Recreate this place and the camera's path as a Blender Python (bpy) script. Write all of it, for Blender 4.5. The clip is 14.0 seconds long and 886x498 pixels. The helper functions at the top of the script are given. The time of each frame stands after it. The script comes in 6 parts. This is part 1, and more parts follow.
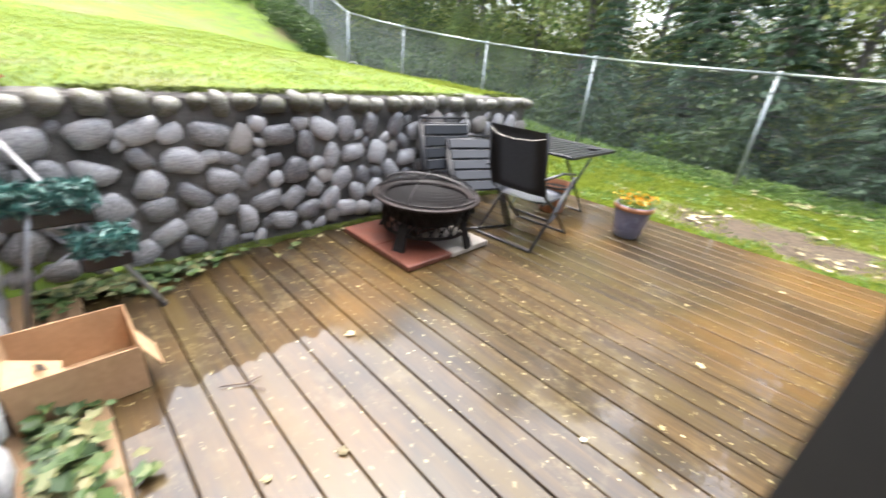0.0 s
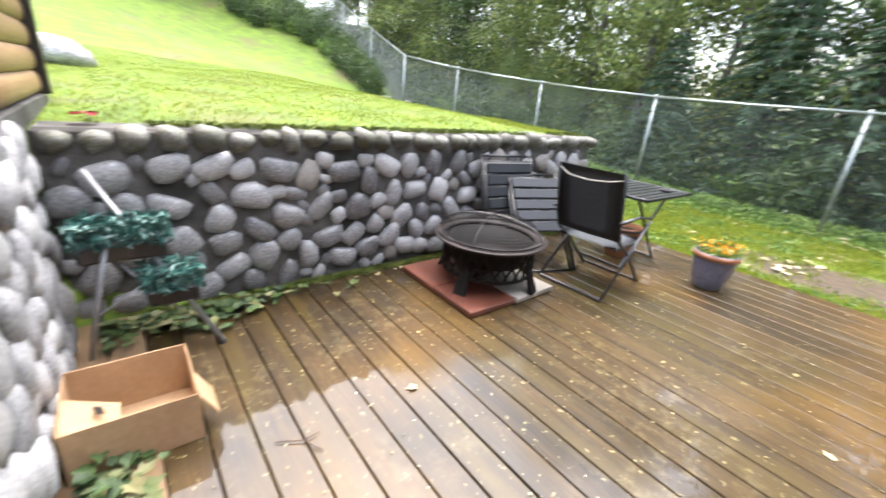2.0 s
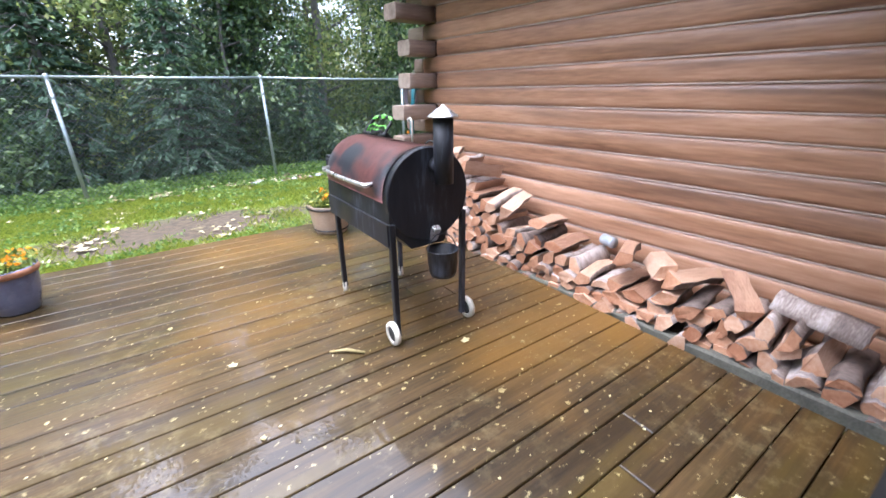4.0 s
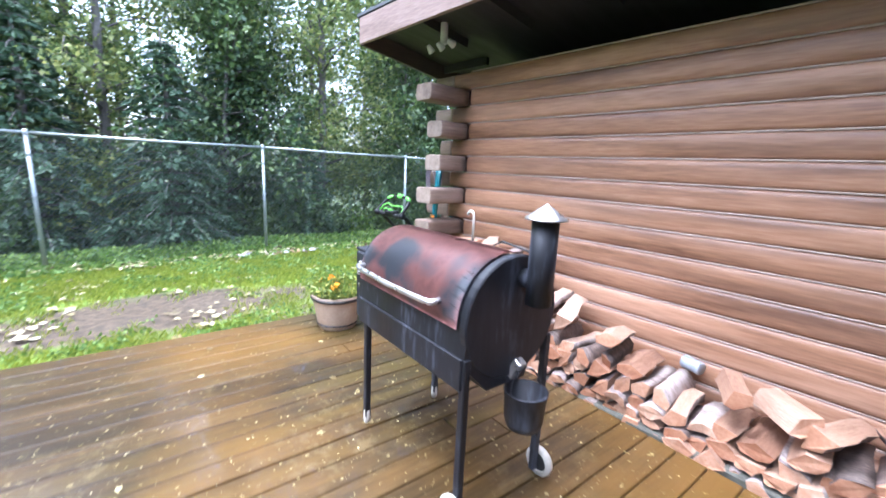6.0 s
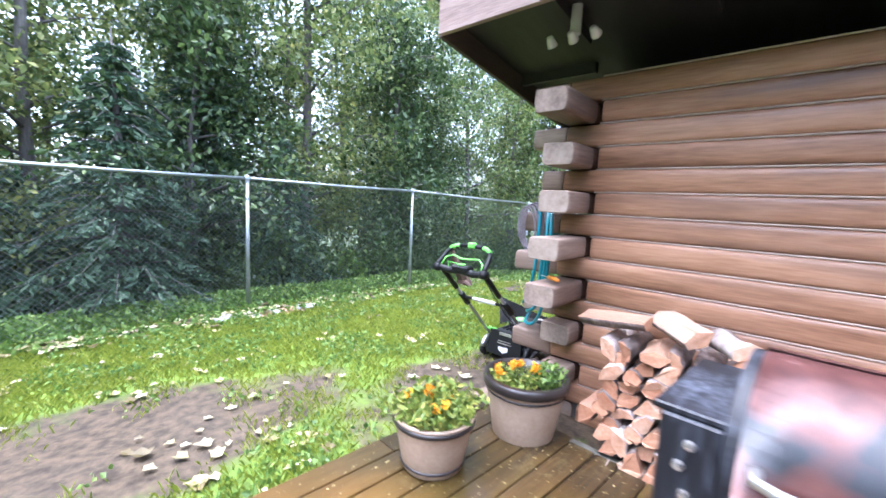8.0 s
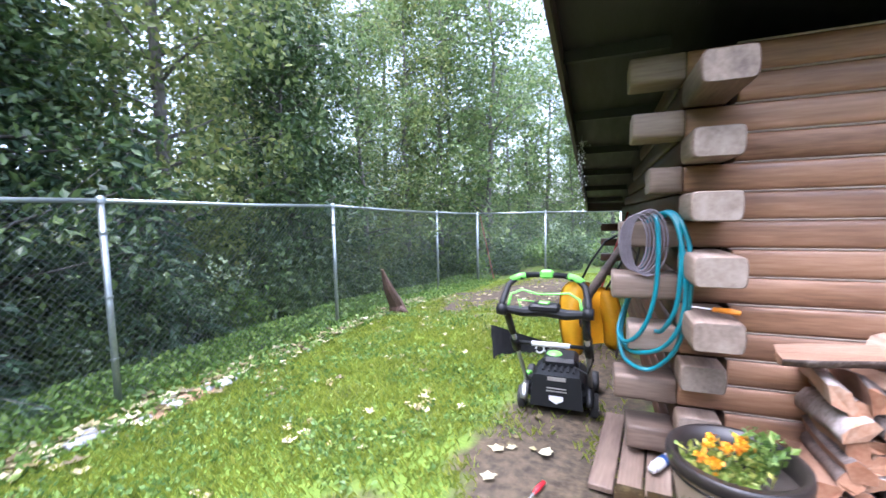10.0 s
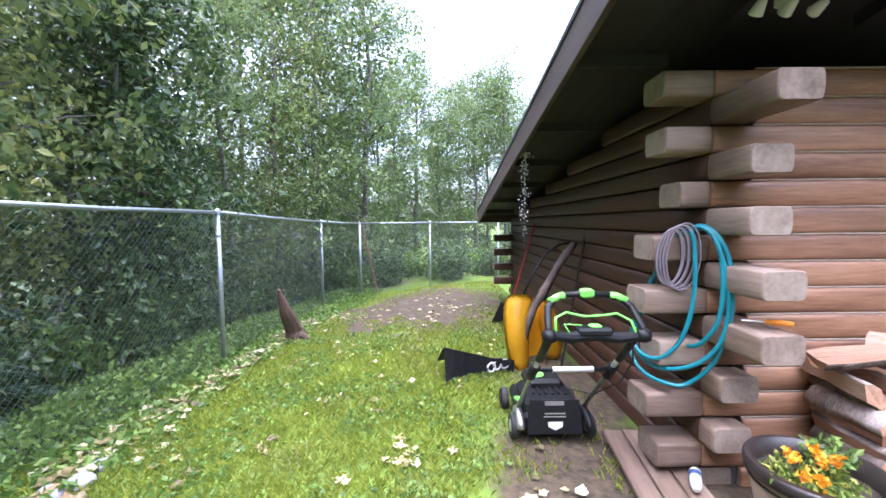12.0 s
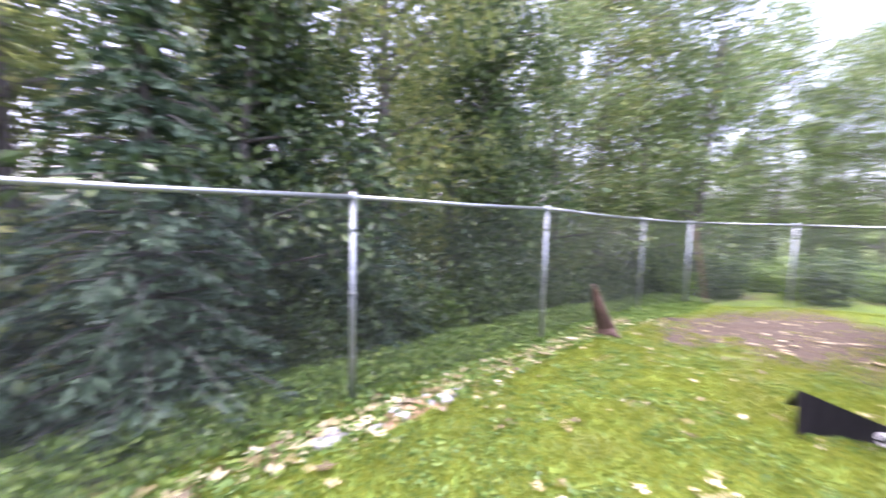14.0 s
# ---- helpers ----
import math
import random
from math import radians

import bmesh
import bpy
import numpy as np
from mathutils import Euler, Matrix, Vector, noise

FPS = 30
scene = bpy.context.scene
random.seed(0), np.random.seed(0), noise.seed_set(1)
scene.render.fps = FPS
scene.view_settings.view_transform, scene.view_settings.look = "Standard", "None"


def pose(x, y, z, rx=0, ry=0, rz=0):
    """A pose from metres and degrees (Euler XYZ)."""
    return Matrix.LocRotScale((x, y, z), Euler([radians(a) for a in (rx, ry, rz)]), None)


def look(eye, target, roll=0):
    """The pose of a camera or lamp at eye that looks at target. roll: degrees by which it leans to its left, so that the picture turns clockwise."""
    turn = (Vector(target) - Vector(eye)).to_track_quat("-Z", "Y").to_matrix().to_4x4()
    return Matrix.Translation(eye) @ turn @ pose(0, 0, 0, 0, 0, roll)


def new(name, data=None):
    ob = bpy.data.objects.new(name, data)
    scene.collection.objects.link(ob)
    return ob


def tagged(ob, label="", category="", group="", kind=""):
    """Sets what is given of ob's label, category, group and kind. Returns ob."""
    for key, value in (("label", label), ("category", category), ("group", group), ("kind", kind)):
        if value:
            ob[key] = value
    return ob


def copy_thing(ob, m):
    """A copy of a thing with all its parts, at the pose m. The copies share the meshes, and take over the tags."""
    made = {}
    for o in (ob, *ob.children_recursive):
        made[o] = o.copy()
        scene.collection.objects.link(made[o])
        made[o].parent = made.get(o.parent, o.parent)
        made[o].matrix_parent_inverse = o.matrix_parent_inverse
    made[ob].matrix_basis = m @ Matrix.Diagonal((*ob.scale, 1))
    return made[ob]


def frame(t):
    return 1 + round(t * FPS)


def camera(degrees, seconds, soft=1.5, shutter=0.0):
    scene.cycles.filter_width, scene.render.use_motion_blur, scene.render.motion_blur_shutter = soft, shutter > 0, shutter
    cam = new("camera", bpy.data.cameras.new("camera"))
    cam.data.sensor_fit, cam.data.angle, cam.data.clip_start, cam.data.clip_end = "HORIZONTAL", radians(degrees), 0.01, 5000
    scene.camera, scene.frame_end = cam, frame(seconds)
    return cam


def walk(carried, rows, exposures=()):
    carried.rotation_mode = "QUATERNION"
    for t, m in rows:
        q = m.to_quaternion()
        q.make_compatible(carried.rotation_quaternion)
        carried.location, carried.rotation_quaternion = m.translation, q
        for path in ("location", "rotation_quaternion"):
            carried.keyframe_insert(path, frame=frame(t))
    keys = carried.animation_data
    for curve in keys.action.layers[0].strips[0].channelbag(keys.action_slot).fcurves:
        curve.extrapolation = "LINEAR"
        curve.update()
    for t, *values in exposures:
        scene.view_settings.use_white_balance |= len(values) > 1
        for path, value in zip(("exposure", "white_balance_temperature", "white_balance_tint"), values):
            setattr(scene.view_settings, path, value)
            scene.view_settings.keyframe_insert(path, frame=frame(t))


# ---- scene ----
cam = camera(95.3, 14.0, shutter=0.5)
PATH = [
    (0, (-0.013, 0.839, 1.435), (-1.178, 2.225, 0.586), 5.7),
    (0.5, (-0.072, 0.769, 1.418), (-1.515, 1.819, 0.516), 4.1),
    (1, (-0.113, 0.767, 1.404), (-1.689, 1.601, 0.498), 4.7),
    (1.5, (-0.273, 0.814, 1.434), (-1.77, 1.857, 0.613), 3.1),
    (2, (-0.266, 0.853, 1.412), (-1.625, 2.134, 0.697), 5.4),
    (2.5, (-0.281, 0.983, 1.434), (-1.085, 2.661, 0.701), 2.4),
    (3, (-0.381, 1.009, 1.441), (-0.171, 2.814, 0.608), -2.7),
    (3.5, (-0.331, 0.987, 1.436), (0.595, 2.543, 0.587), -2.8),
    (3.7, (-0.31, 0.983, 1.438), (0.763, 2.465, 0.63), -2.8),
    (5.8, (-0.246, 1.665, 1.477), (1.009, 3.158, 1.034), 2.9),
    (6, (-0.251, 1.801, 1.493), (1.05, 3.268, 1.099), 2.7),
    (6.5, (-0.301, 2.228, 1.526), (1.127, 3.6, 1.241), 2.7),
    (7, (-0.225, 2.675, 1.508), (1.235, 4.026, 1.299), 2.5),
    (7.2, (-0.206, 2.865, 1.505), (1.215, 4.256, 1.296), 2.5),
    (9.3, (-0.229, 4.89, 1.481), (1.49, 5.882, 1.236), 1.2),
    (9.5, (-0.178, 5.059, 1.478), (1.583, 5.978, 1.246), 0.5),
    (10, (-0.035, 5.532, 1.528), (1.821, 6.257, 1.356), -1.2),
    (10.5, (0.013, 6.037, 1.52), (1.929, 6.56, 1.286), -3.2),
    (11, (0.182, 6.248, 1.502), (2.161, 6.455, 1.298), -1.4),
    (11.5, (0.282, 6.47, 1.56), (2.278, 6.538, 1.449), -0.7),
    (12, (0.281, 6.69, 1.553), (2.277, 6.686, 1.417), -0.5),
    (12.5, (0.295, 6.811, 1.551), (2.289, 6.808, 1.395), -0.2),
    (13, (0.309, 6.787, 1.569), (2.3, 6.885, 1.416), -0.1),
    (13.5, (0.29, 6.696, 1.551), (2.181, 7.332, 1.419), 0.6),
    (14, (0.155, 6.647, 1.579), (1.613, 8.005, 1.407), 1.4),
]
walk(cam, [(t, look(eye, target, roll)) for t, eye, target, roll in PATH],
     [(0, 2.93, 6500, 11), (2.5, 2.88, 6400, 12), (3.7, 2.86, 5750, 15), (6.5, 3.13, 5250, 16), (9.5, 2.86, 5400, 20), (12.5, 2.76, 5600, 25), (14, 2.98, 5900, 38)])

# ---- world and light: a wet, overcast day ----
world = bpy.data.worlds.new("overcast_sky")
scene.world = world
world.use_nodes = True
wn = world.node_tree.nodes
sky = wn.new("ShaderNodeTexSky")
sky.sky_type = "NISHITA"
sky.sun_disc = False
sky.sun_elevation, sky.sun_rotation = radians(73), radians(-56)
sky.air_density, sky.dust_density, sky.ozone_density = 1.0, 4.0, 1.3
grey = wn.new("ShaderNodeHueSaturation")
grey.inputs["Saturation"].default_value = 0.55
world.node_tree.links.new(sky.outputs["Color"], grey.inputs["Color"])
world.node_tree.links.new(grey.outputs["Color"], wn["Background"].inputs["Color"])
wn["Background"].inputs["Strength"].default_value = 0.15
sun = new("sun", bpy.data.lights.new("sun", "SUN"))
sun.data.energy, sun.data.angle, sun.data.color = 0.7, radians(90), (1.0, 0.97, 0.93)
sun.matrix_world = look((-6, 4, 24), (0, 0, 0))


# ---- small helpers ----
def part(name, bm, material, parent=None, label="", smooth=False):
    me = bpy.data.meshes.new(name)
    bm.normal_update()
    bm.to_mesh(me)
    bm.free()
    if smooth:
        me.polygons.foreach_set("use_smooth", [True] * len(me.polygons))
    for m in material if isinstance(material, (list, tuple)) else [material]:
        me.materials.append(m)
    ob = new(name, me)
    ob.parent = parent
    return tagged(ob, label)


def thing(name, m, label, category, group="", kind=""):
    ob = new(name)
    ob.empty_display_size = 0.1
    ob.matrix_world = m
    return tagged(ob, label, category, group, kind)


def arrays(name, verts, faces, material, parent=None, label="", smooth=False):
    me = bpy.data.meshes.new(name)
    me.from_pydata([tuple(v) for v in verts], [], [tuple(f) for f in faces])
    if smooth:
        me.polygons.foreach_set("use_smooth", [True] * len(me.polygons))
    for m in material if isinstance(material, (list, tuple)) else [material]:
        me.materials.append(m)
    ob = new(name, me)
    ob.parent = parent
    return tagged(ob, label)


def B():
    return bmesh.new()


def box(bm, cx, cy, cz, sx, sy, sz, m=None, bevel=0.0):
    r = bmesh.ops.create_cube(bm, size=1.0)
    vs = r["verts"]
    bmesh.ops.scale(bm, vec=(sx, sy, sz), verts=vs)
    if bevel:
        es = list({e for v in vs for e in v.link_edges})
        made = bmesh.ops.bevel(bm, geom=es, offset=bevel, segments=1, affect="EDGES")
        vs = list({v for f in made["faces"] for v in f.verts} | {v for v in vs if v.is_valid})
    bmesh.ops.transform(bm, matrix=Matrix.Translation((cx, cy, cz)) @ (m or Matrix.Identity(4)), verts=vs)
    return bm


def tube(bm, pts, radii, seg=8, cap=True, flat=1.0):
    """A round tube along pts; radii one number or one per point."""
    pts = [Vector(p) for p in pts]
    if not isinstance(radii, (list, tuple)):
        radii = [radii] * len(pts)
    rings = []
    side = None
    for i, p in enumerate(pts):
        d = (pts[min(i + 1, len(pts) - 1)] - pts[max(i - 1, 0)]).normalized()
        if side is None:
            side = d.cross(Vector((0, 0, 1)) if abs(d.z) < 0.9 else Vector((1, 0, 0))).normalized()
        else:
            side = (side - d * side.dot(d)).normalized()
        up = d.cross(side)
        rings.append([bm.verts.new(p + side * math.cos(a) * radii[i] + up * math.sin(a) * radii[i] * flat)
                      for a in [2 * math.pi * k / seg for k in range(seg)]])
    for a, b in zip(rings, rings[1:]):
        for k in range(seg):
            bm.faces.new((a[k], a[(k + 1) % seg], b[(k + 1) % seg], b[k]))
    if cap:
        bm.faces.new(rings[0][::-1])
        bm.faces.new(rings[-1])
    return bm


def lathe(bm, profile, seg=32, cx=0.0, cy=0.0, m=None):
    """A turned body from (radius, height) pairs, open where the radius is not 0."""
    rings = []
    for r, z in profile:
        rings.append([bm.verts.new((m or Matrix.Identity(4)) @ Vector((cx + r * math.cos(a), cy + r * math.sin(a), z)))
                      for a in [2 * math.pi * k / seg for k in range(seg)]])
    for a, b in zip(rings, rings[1:]):
        for k in range(seg):
            bm.faces.new((a[k], a[(k + 1) % seg], b[(k + 1) % seg], b[k]))
    return bm


def arc(c, r, a0, a1, n, u, v):
    c, u, v = Vector(c), Vector(u), Vector(v)
    return [c + u * r * math.cos(radians(a0 + (a1 - a0) * i / n)) + v * r * math.sin(radians(a0 + (a1 - a0) * i / n)) for i in range(n + 1)]


# ---- materials ----
def mat(name, stops, scale=6.0, stretch=(1, 1, 1), rough=(0.5, 0.7), metal=0.0, bump=0.3, fine=8.0, detail=6.0,
        per_piece=0.0, coat=0.0, coat_rough=0.1, translucent=0.0, distort=0.0, bump_size=0.01, per_island=0.0, specular=0.5,
        second=None, second_scale=1.2, second_at=(0.5, 0.6), space="Object"):
    """A procedural surface: two scales of noise between colour stops, roughness and relief, spread from piece to piece."""
    m = bpy.data.materials.new(name)
    m.use_nodes = True
    nt = m.node_tree
    n, l = nt.nodes, nt.links
    bsdf = n["Principled BSDF"]
    co = n.new("ShaderNodeTexCoord")
    mp = n.new("ShaderNodeMapping")
    mp.inputs["Scale"].default_value = stretch
    l.new(co.outputs[space], mp.inputs["Vector"])
    vec = mp.outputs["Vector"]
    rnd = None
    if per_piece or per_island:
        src = n.new("ShaderNodeObjectInfo").outputs["Random"] if per_piece else n.new("ShaderNodeNewGeometry").outputs["Random Per Island"]
        rnd = src
        add = n.new("ShaderNodeVectorMath")
        add.operation = "ADD"
        sc = n.new("ShaderNodeMath")
        sc.operation = "MULTIPLY"
        sc.inputs[1].default_value = 37.0
        l.new(src, sc.inputs[0])
        l.new(vec, add.inputs[0])
        l.new(sc.outputs[0], add.inputs[1])
        vec = add.outputs[0]
    big = n.new("ShaderNodeTexNoise")
    big.inputs["Scale"].default_value, big.inputs["Detail"].default_value = scale, detail
    big.inputs["Distortion"].default_value = distort
    l.new(vec, big.inputs["Vector"])
    small = n.new("ShaderNodeTexNoise")
    small.inputs["Scale"].default_value, small.inputs["Detail"].default_value = scale * fine, 4
    l.new(vec, small.inputs["Vector"])
    mixf = n.new("ShaderNodeMix")
    mixf.inputs[0].default_value = 0.35
    l.new(big.outputs["Fac"], mixf.inputs[2])
    l.new(small.outputs["Fac"], mixf.inputs[3])
    fac = mixf.outputs[0]
    if rnd is not None:
        sh = n.new("ShaderNodeMath")
        sh.operation = "MULTIPLY_ADD"
        sh.inputs[1].default_value = per_piece or per_island
        l.new(rnd, sh.inputs[0])
        l.new(fac, sh.inputs[2])
        off = n.new("ShaderNodeMath")
        off.operation = "SUBTRACT"
        off.inputs[1].default_value = (per_piece or per_island) / 2
        l.new(sh.outputs[0], off.inputs[0])
        fac = off.outputs[0]
    ramp = n.new("ShaderNodeValToRGB")
    els = ramp.color_ramp.elements
    while len(els) < len(stops):
        els.new(0.5)
    for e, (p, c) in zip(els, stops):
        e.position, e.color = p, (*c, 1)
    l.new(fac, ramp.inputs["Fac"])
    colour = ramp.outputs["Color"]
    if second:
        blot = n.new("ShaderNodeTexNoise")
        blot.inputs["Scale"].default_value, blot.inputs["Detail"].default_value = second_scale, 7
        gl = n.new("ShaderNodeTexCoord")
        l.new(gl.outputs["Object"] if space == "Object" and not per_piece else vec, blot.inputs["Vector"])
        rr = n.new("ShaderNodeMapRange")
        rr.inputs[1].default_value, rr.inputs[2].default_value = second_at
        l.new(blot.outputs["Fac"], rr.inputs[0])
        mc = n.new("ShaderNodeMix")
        mc.data_type = "RGBA"
        l.new(rr.outputs[0], mc.inputs[0])
        l.new(colour, mc.inputs[6])
        mc.inputs[7].default_value = (*second, 1)
        colour = mc.outputs[2]
    l.new(colour, bsdf.inputs["Base Color"])
    mr = n.new("ShaderNodeMapRange")
    mr.inputs[1].default_value, mr.inputs[2].default_value = 0.3, 0.7
    mr.inputs[3].default_value, mr.inputs[4].default_value = rough
    l.new(big.outputs["Fac"], mr.inputs[0])
    l.new(mr.outputs[0], bsdf.inputs["Roughness"])
    bsdf.inputs["Metallic"].default_value = metal
    bsdf.inputs["Specular IOR Level"].default_value = specular
    bsdf.inputs["Coat Weight"].default_value, bsdf.inputs["Coat Roughness"].default_value = coat, coat_rough
    if bump:
        bp = n.new("ShaderNodeBump")
        bp.inputs["Strength"].default_value, bp.inputs["Distance"].default_value = bump, bump_size
        l.new(mixf.outputs[0], bp.inputs["Height"])
        l.new(bp.outputs["Normal"], bsdf.inputs["Normal"])
    if translucent:
        tr = n.new("ShaderNodeBsdfTranslucent")
        l.new(colour, tr.inputs["Color"])
        mx = n.new("ShaderNodeMixShader")
        mx.inputs[0].default_value = translucent
        l.new(bsdf.outputs[0], mx.inputs[1])
        l.new(tr.outputs[0], mx.inputs[2])
        l.new(mx.outputs[0], n["Material Output"].inputs["Surface"])
    return m


def plain(name, c, rough=0.5, metal=0.0, var=0.25, scale=20.0, bump=0.1, **kw):
    lo, hi = tuple(v * (1 - var) for v in c), tuple(min(1, v * (1 + var)) for v in c)
    return mat(name, [(0.3, lo), (0.7, hi)], scale=scale, rough=(rough * 0.85, min(1, rough * 1.15)), metal=metal, bump=bump, bump_size=0.004, **kw)


M_plank = mat("wet_deck_wood", [(0.25, (0.009, 0.006, 0.003)), (0.45, (0.030, 0.018, 0.006)), (0.6, (0.058, 0.035, 0.012)), (0.8, (0.105, 0.066, 0.024))],
              scale=2.2, stretch=(0.55, 7, 7), rough=(0.40, 0.62), bump=0.25, fine=5, per_piece=0.16, specular=0.2, coat=0.9, coat_rough=0.09,
              second=(0.055, 0.036, 0.008), second_scale=0.9, second_at=(0.52, 0.66))
M_plank_dry = mat("sheltered_deck_wood", [(0.25, (0.10, 0.062, 0.030)), (0.5, (0.20, 0.125, 0.065)), (0.8, (0.30, 0.20, 0.11))],
                  scale=2.2, stretch=(0.55, 7, 7), rough=(0.5, 0.7), bump=0.3, fine=5, per_piece=0.2, coat=0.15, coat_rough=0.3)


def puddled(m, scale=0.75):
    """Large stains across the boards, crumbs of litter, and a water film that is a smooth mirror in the puddles."""
    n, l = m.node_tree.nodes, m.node_tree.links
    b = n["Principled BSDF"]
    b.inputs["Coat IOR"].default_value = 1.37
    geo = n.new("ShaderNodeNewGeometry")

    def mask(size, lo, hi, detail=6, stretch=(1, 1, 1), rough=0.5):
        mp = n.new("ShaderNodeMapping")
        mp.inputs["Scale"].default_value = stretch
        mp.inputs["Location"].default_value = (size * 3.7, size, 0)
        l.new(geo.outputs["Position"], mp.inputs["Vector"])
        t = n.new("ShaderNodeTexNoise")
        t.inputs["Scale"].default_value, t.inputs["Detail"].default_value = size, detail
        t.inputs["Roughness"].default_value = rough
        l.new(mp.outputs["Vector"], t.inputs["Vector"])
        r = n.new("ShaderNodeMapRange")
        r.inputs[1].default_value, r.inputs[2].default_value = lo, hi
        l.new(t.outputs["Fac"], r.inputs[0])
        return r.outputs[0]

    def times(a, c):
        t = n.new("ShaderNodeMath")
        t.operation = "MULTIPLY"
        l.new(a, t.inputs[0])
        if isinstance(c, float):
            t.inputs[1].default_value = c
        else:
            l.new(c, t.inputs[1])
        return t.outputs[0]

    colour = b.inputs["Base Color"].links[0].from_socket
    grit = mask(9.0, 0.50, 0.66, 8, rough=0.7)
    for amount, tint in ((times(mask(0.55, 0.50, 0.66, 7), 0.6), (0.165, 0.085, 0.015)),
                         (times(mask(0.8, 0.54, 0.68, 7, (1, 0.8, 1)), 0.32), (0.036, 0.033, 0.005)),
                         (times(times(mask(1.3, 0.46, 0.62, 7), grit), 0.45), (0.17, 0.135, 0.065)),
                         (times(mask(24.0, 0.63, 0.70, 4, rough=0.6), 0.7), (0.33, 0.28, 0.14))):
        mx = n.new("ShaderNodeMix")
        mx.data_type = "RGBA"
        l.new(amount, mx.inputs[0])
        l.new(colour, mx.inputs[6])
        mx.inputs[7].default_value = (*tint, 1)
        colour = mx.outputs[2]
    l.new(colour, b.inputs["Base Color"])
    dry = mask(scale, 0.49, 0.60, 8, rough=0.6)
    for sock, lo, hi in (("Coat Roughness", 0.012, 0.24), ("Coat Weight", 1.0, 0.8)):
        r = n.new("ShaderNodeMapRange")
        r.inputs[3].default_value, r.inputs[4].default_value = lo, hi
        l.new(dry, r.inputs[0])
        l.new(r.outputs[0], b.inputs[sock])


puddled(M_plank)
M_joist = plain("dark_damp_wood", (0.03, 0.02, 0.012), 0.8)
M_stone = mat("river_stone", [(0.25, (0.055, 0.055, 0.058)), (0.42, (0.18, 0.178, 0.183)), (0.6, (0.38, 0.378, 0.38)), (0.8, (0.60, 0.59, 0.58))],
              scale=7, rough=(0.30, 0.55), bump=0.35, fine=6, per_piece=0.30, bump_size=0.006, coat=0.6, coat_rough=0.2)
M_stone_warm = mat("tan_river_stone", [(0.25, (0.12, 0.11, 0.10)), (0.5, (0.26, 0.24, 0.22)), (0.8, (0.40, 0.375, 0.35))],
                   scale=7, rough=(0.45, 0.65), bump=0.35, fine=6, per_piece=0.30, bump_size=0.006, coat=0.15, coat_rough=0.3)
M_mortar = mat("mortar", [(0.3, (0.055, 0.052, 0.048)), (0.7, (0.15, 0.142, 0.13))], scale=9, rough=(0.75, 0.95), bump=0.8, bump_size=0.02,
               second=(0.03, 0.029, 0.026), second_scale=1.6)
# red-brown log stain, darkened so the colour holds the eave's deep shade
M_log_shaded = mat("stained_log_eave_shade", [(0.25, (0.030, 0.013, 0.008)), (0.5, (0.066, 0.029, 0.017)), (0.75, (0.115, 0.052, 0.031))],
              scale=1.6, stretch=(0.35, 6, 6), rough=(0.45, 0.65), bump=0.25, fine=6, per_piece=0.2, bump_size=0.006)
M_endgrain = mat("log_end_grain", [(0.25, (0.12, 0.085, 0.062)), (0.5, (0.26, 0.20, 0.155)), (0.8, (0.40, 0.33, 0.27))],
                 scale=9, rough=(0.6, 0.85), bump=0.5, fine=5, per_piece=0.2, bump_size=0.006)
# pale chinking colour that also paints the highlight along the log edges
M_chink = plain("pale_chink_highlight", (0.42, 0.33, 0.27), 0.7)
# board colour lowered to include the shade on the eave's underside
M_soffit = mat("shaded_soffit_boards", [(0.3, (0.013, 0.012, 0.014)), (0.7, (0.034, 0.031, 0.035))], scale=2, stretch=(1, 6, 1), rough=(0.5, 0.7), bump=0.2)
M_fascia = mat("weathered_fascia", [(0.25, (0.13, 0.085, 0.07)), (0.5, (0.27, 0.19, 0.16)), (0.8, (0.40, 0.31, 0.27))],
               scale=3, stretch=(1, 0.4, 4), rough=(0.5, 0.75), bump=0.3)
M_rake = mat("dark_rake_board", [(0.3, (0.045, 0.032, 0.028)), (0.7, (0.10, 0.075, 0.065))], scale=3, stretch=(0.4, 1, 4), rough=(0.5, 0.7), bump=0.2)
M_roofing = plain("dark_roofing", (0.05, 0.055, 0.06), 0.7, bump=0.5)
M_steel = plain("galvanised_steel", (0.34, 0.37, 0.36), 0.42, 0.75, 0.15, 30)
M_wire = plain("galvanised_wire", (0.20, 0.225, 0.22), 0.45, 0.6, 0.15, 30, bump=0)
M_grass_ground = mat("lawn_soil", [(0.3, (0.05, 0.085, 0.010)), (0.5, (0.11, 0.175, 0.018)), (0.7, (0.19, 0.27, 0.035))],
                     scale=2.2, rough=(0.8, 1), bump=0.7, bump_size=0.03, fine=20,
                     second=(0.12, 0.11, 0.04), second_scale=0.8, second_at=(0.52, 0.70))
M_blade = mat("grass_blades", [(0.25, (0.08, 0.125, 0.017)), (0.42, (0.185, 0.245, 0.028)), (0.58, (0.31, 0.355, 0.042)), (0.75, (0.43, 0.44, 0.10))], scale=0.9, rough=(0.4, 0.6), bump=0, per_island=0.30, translucent=0.35)
M_forest = mat("forest_floor", [(0.3, (0.02, 0.03, 0.01)), (0.6, (0.05, 0.075, 0.02)), (0.8, (0.08, 0.06, 0.035))], scale=2, rough=(0.9, 1), bump=0.8, bump_size=0.05)
M_bark = mat("tree_bark", [(0.3, (0.06, 0.052, 0.045)), (0.55, (0.16, 0.145, 0.13)), (0.8, (0.30, 0.28, 0.26))], scale=5, stretch=(1, 1, 0.25), rough=(0.8, 1), bump=0.9, bump_size=0.02)
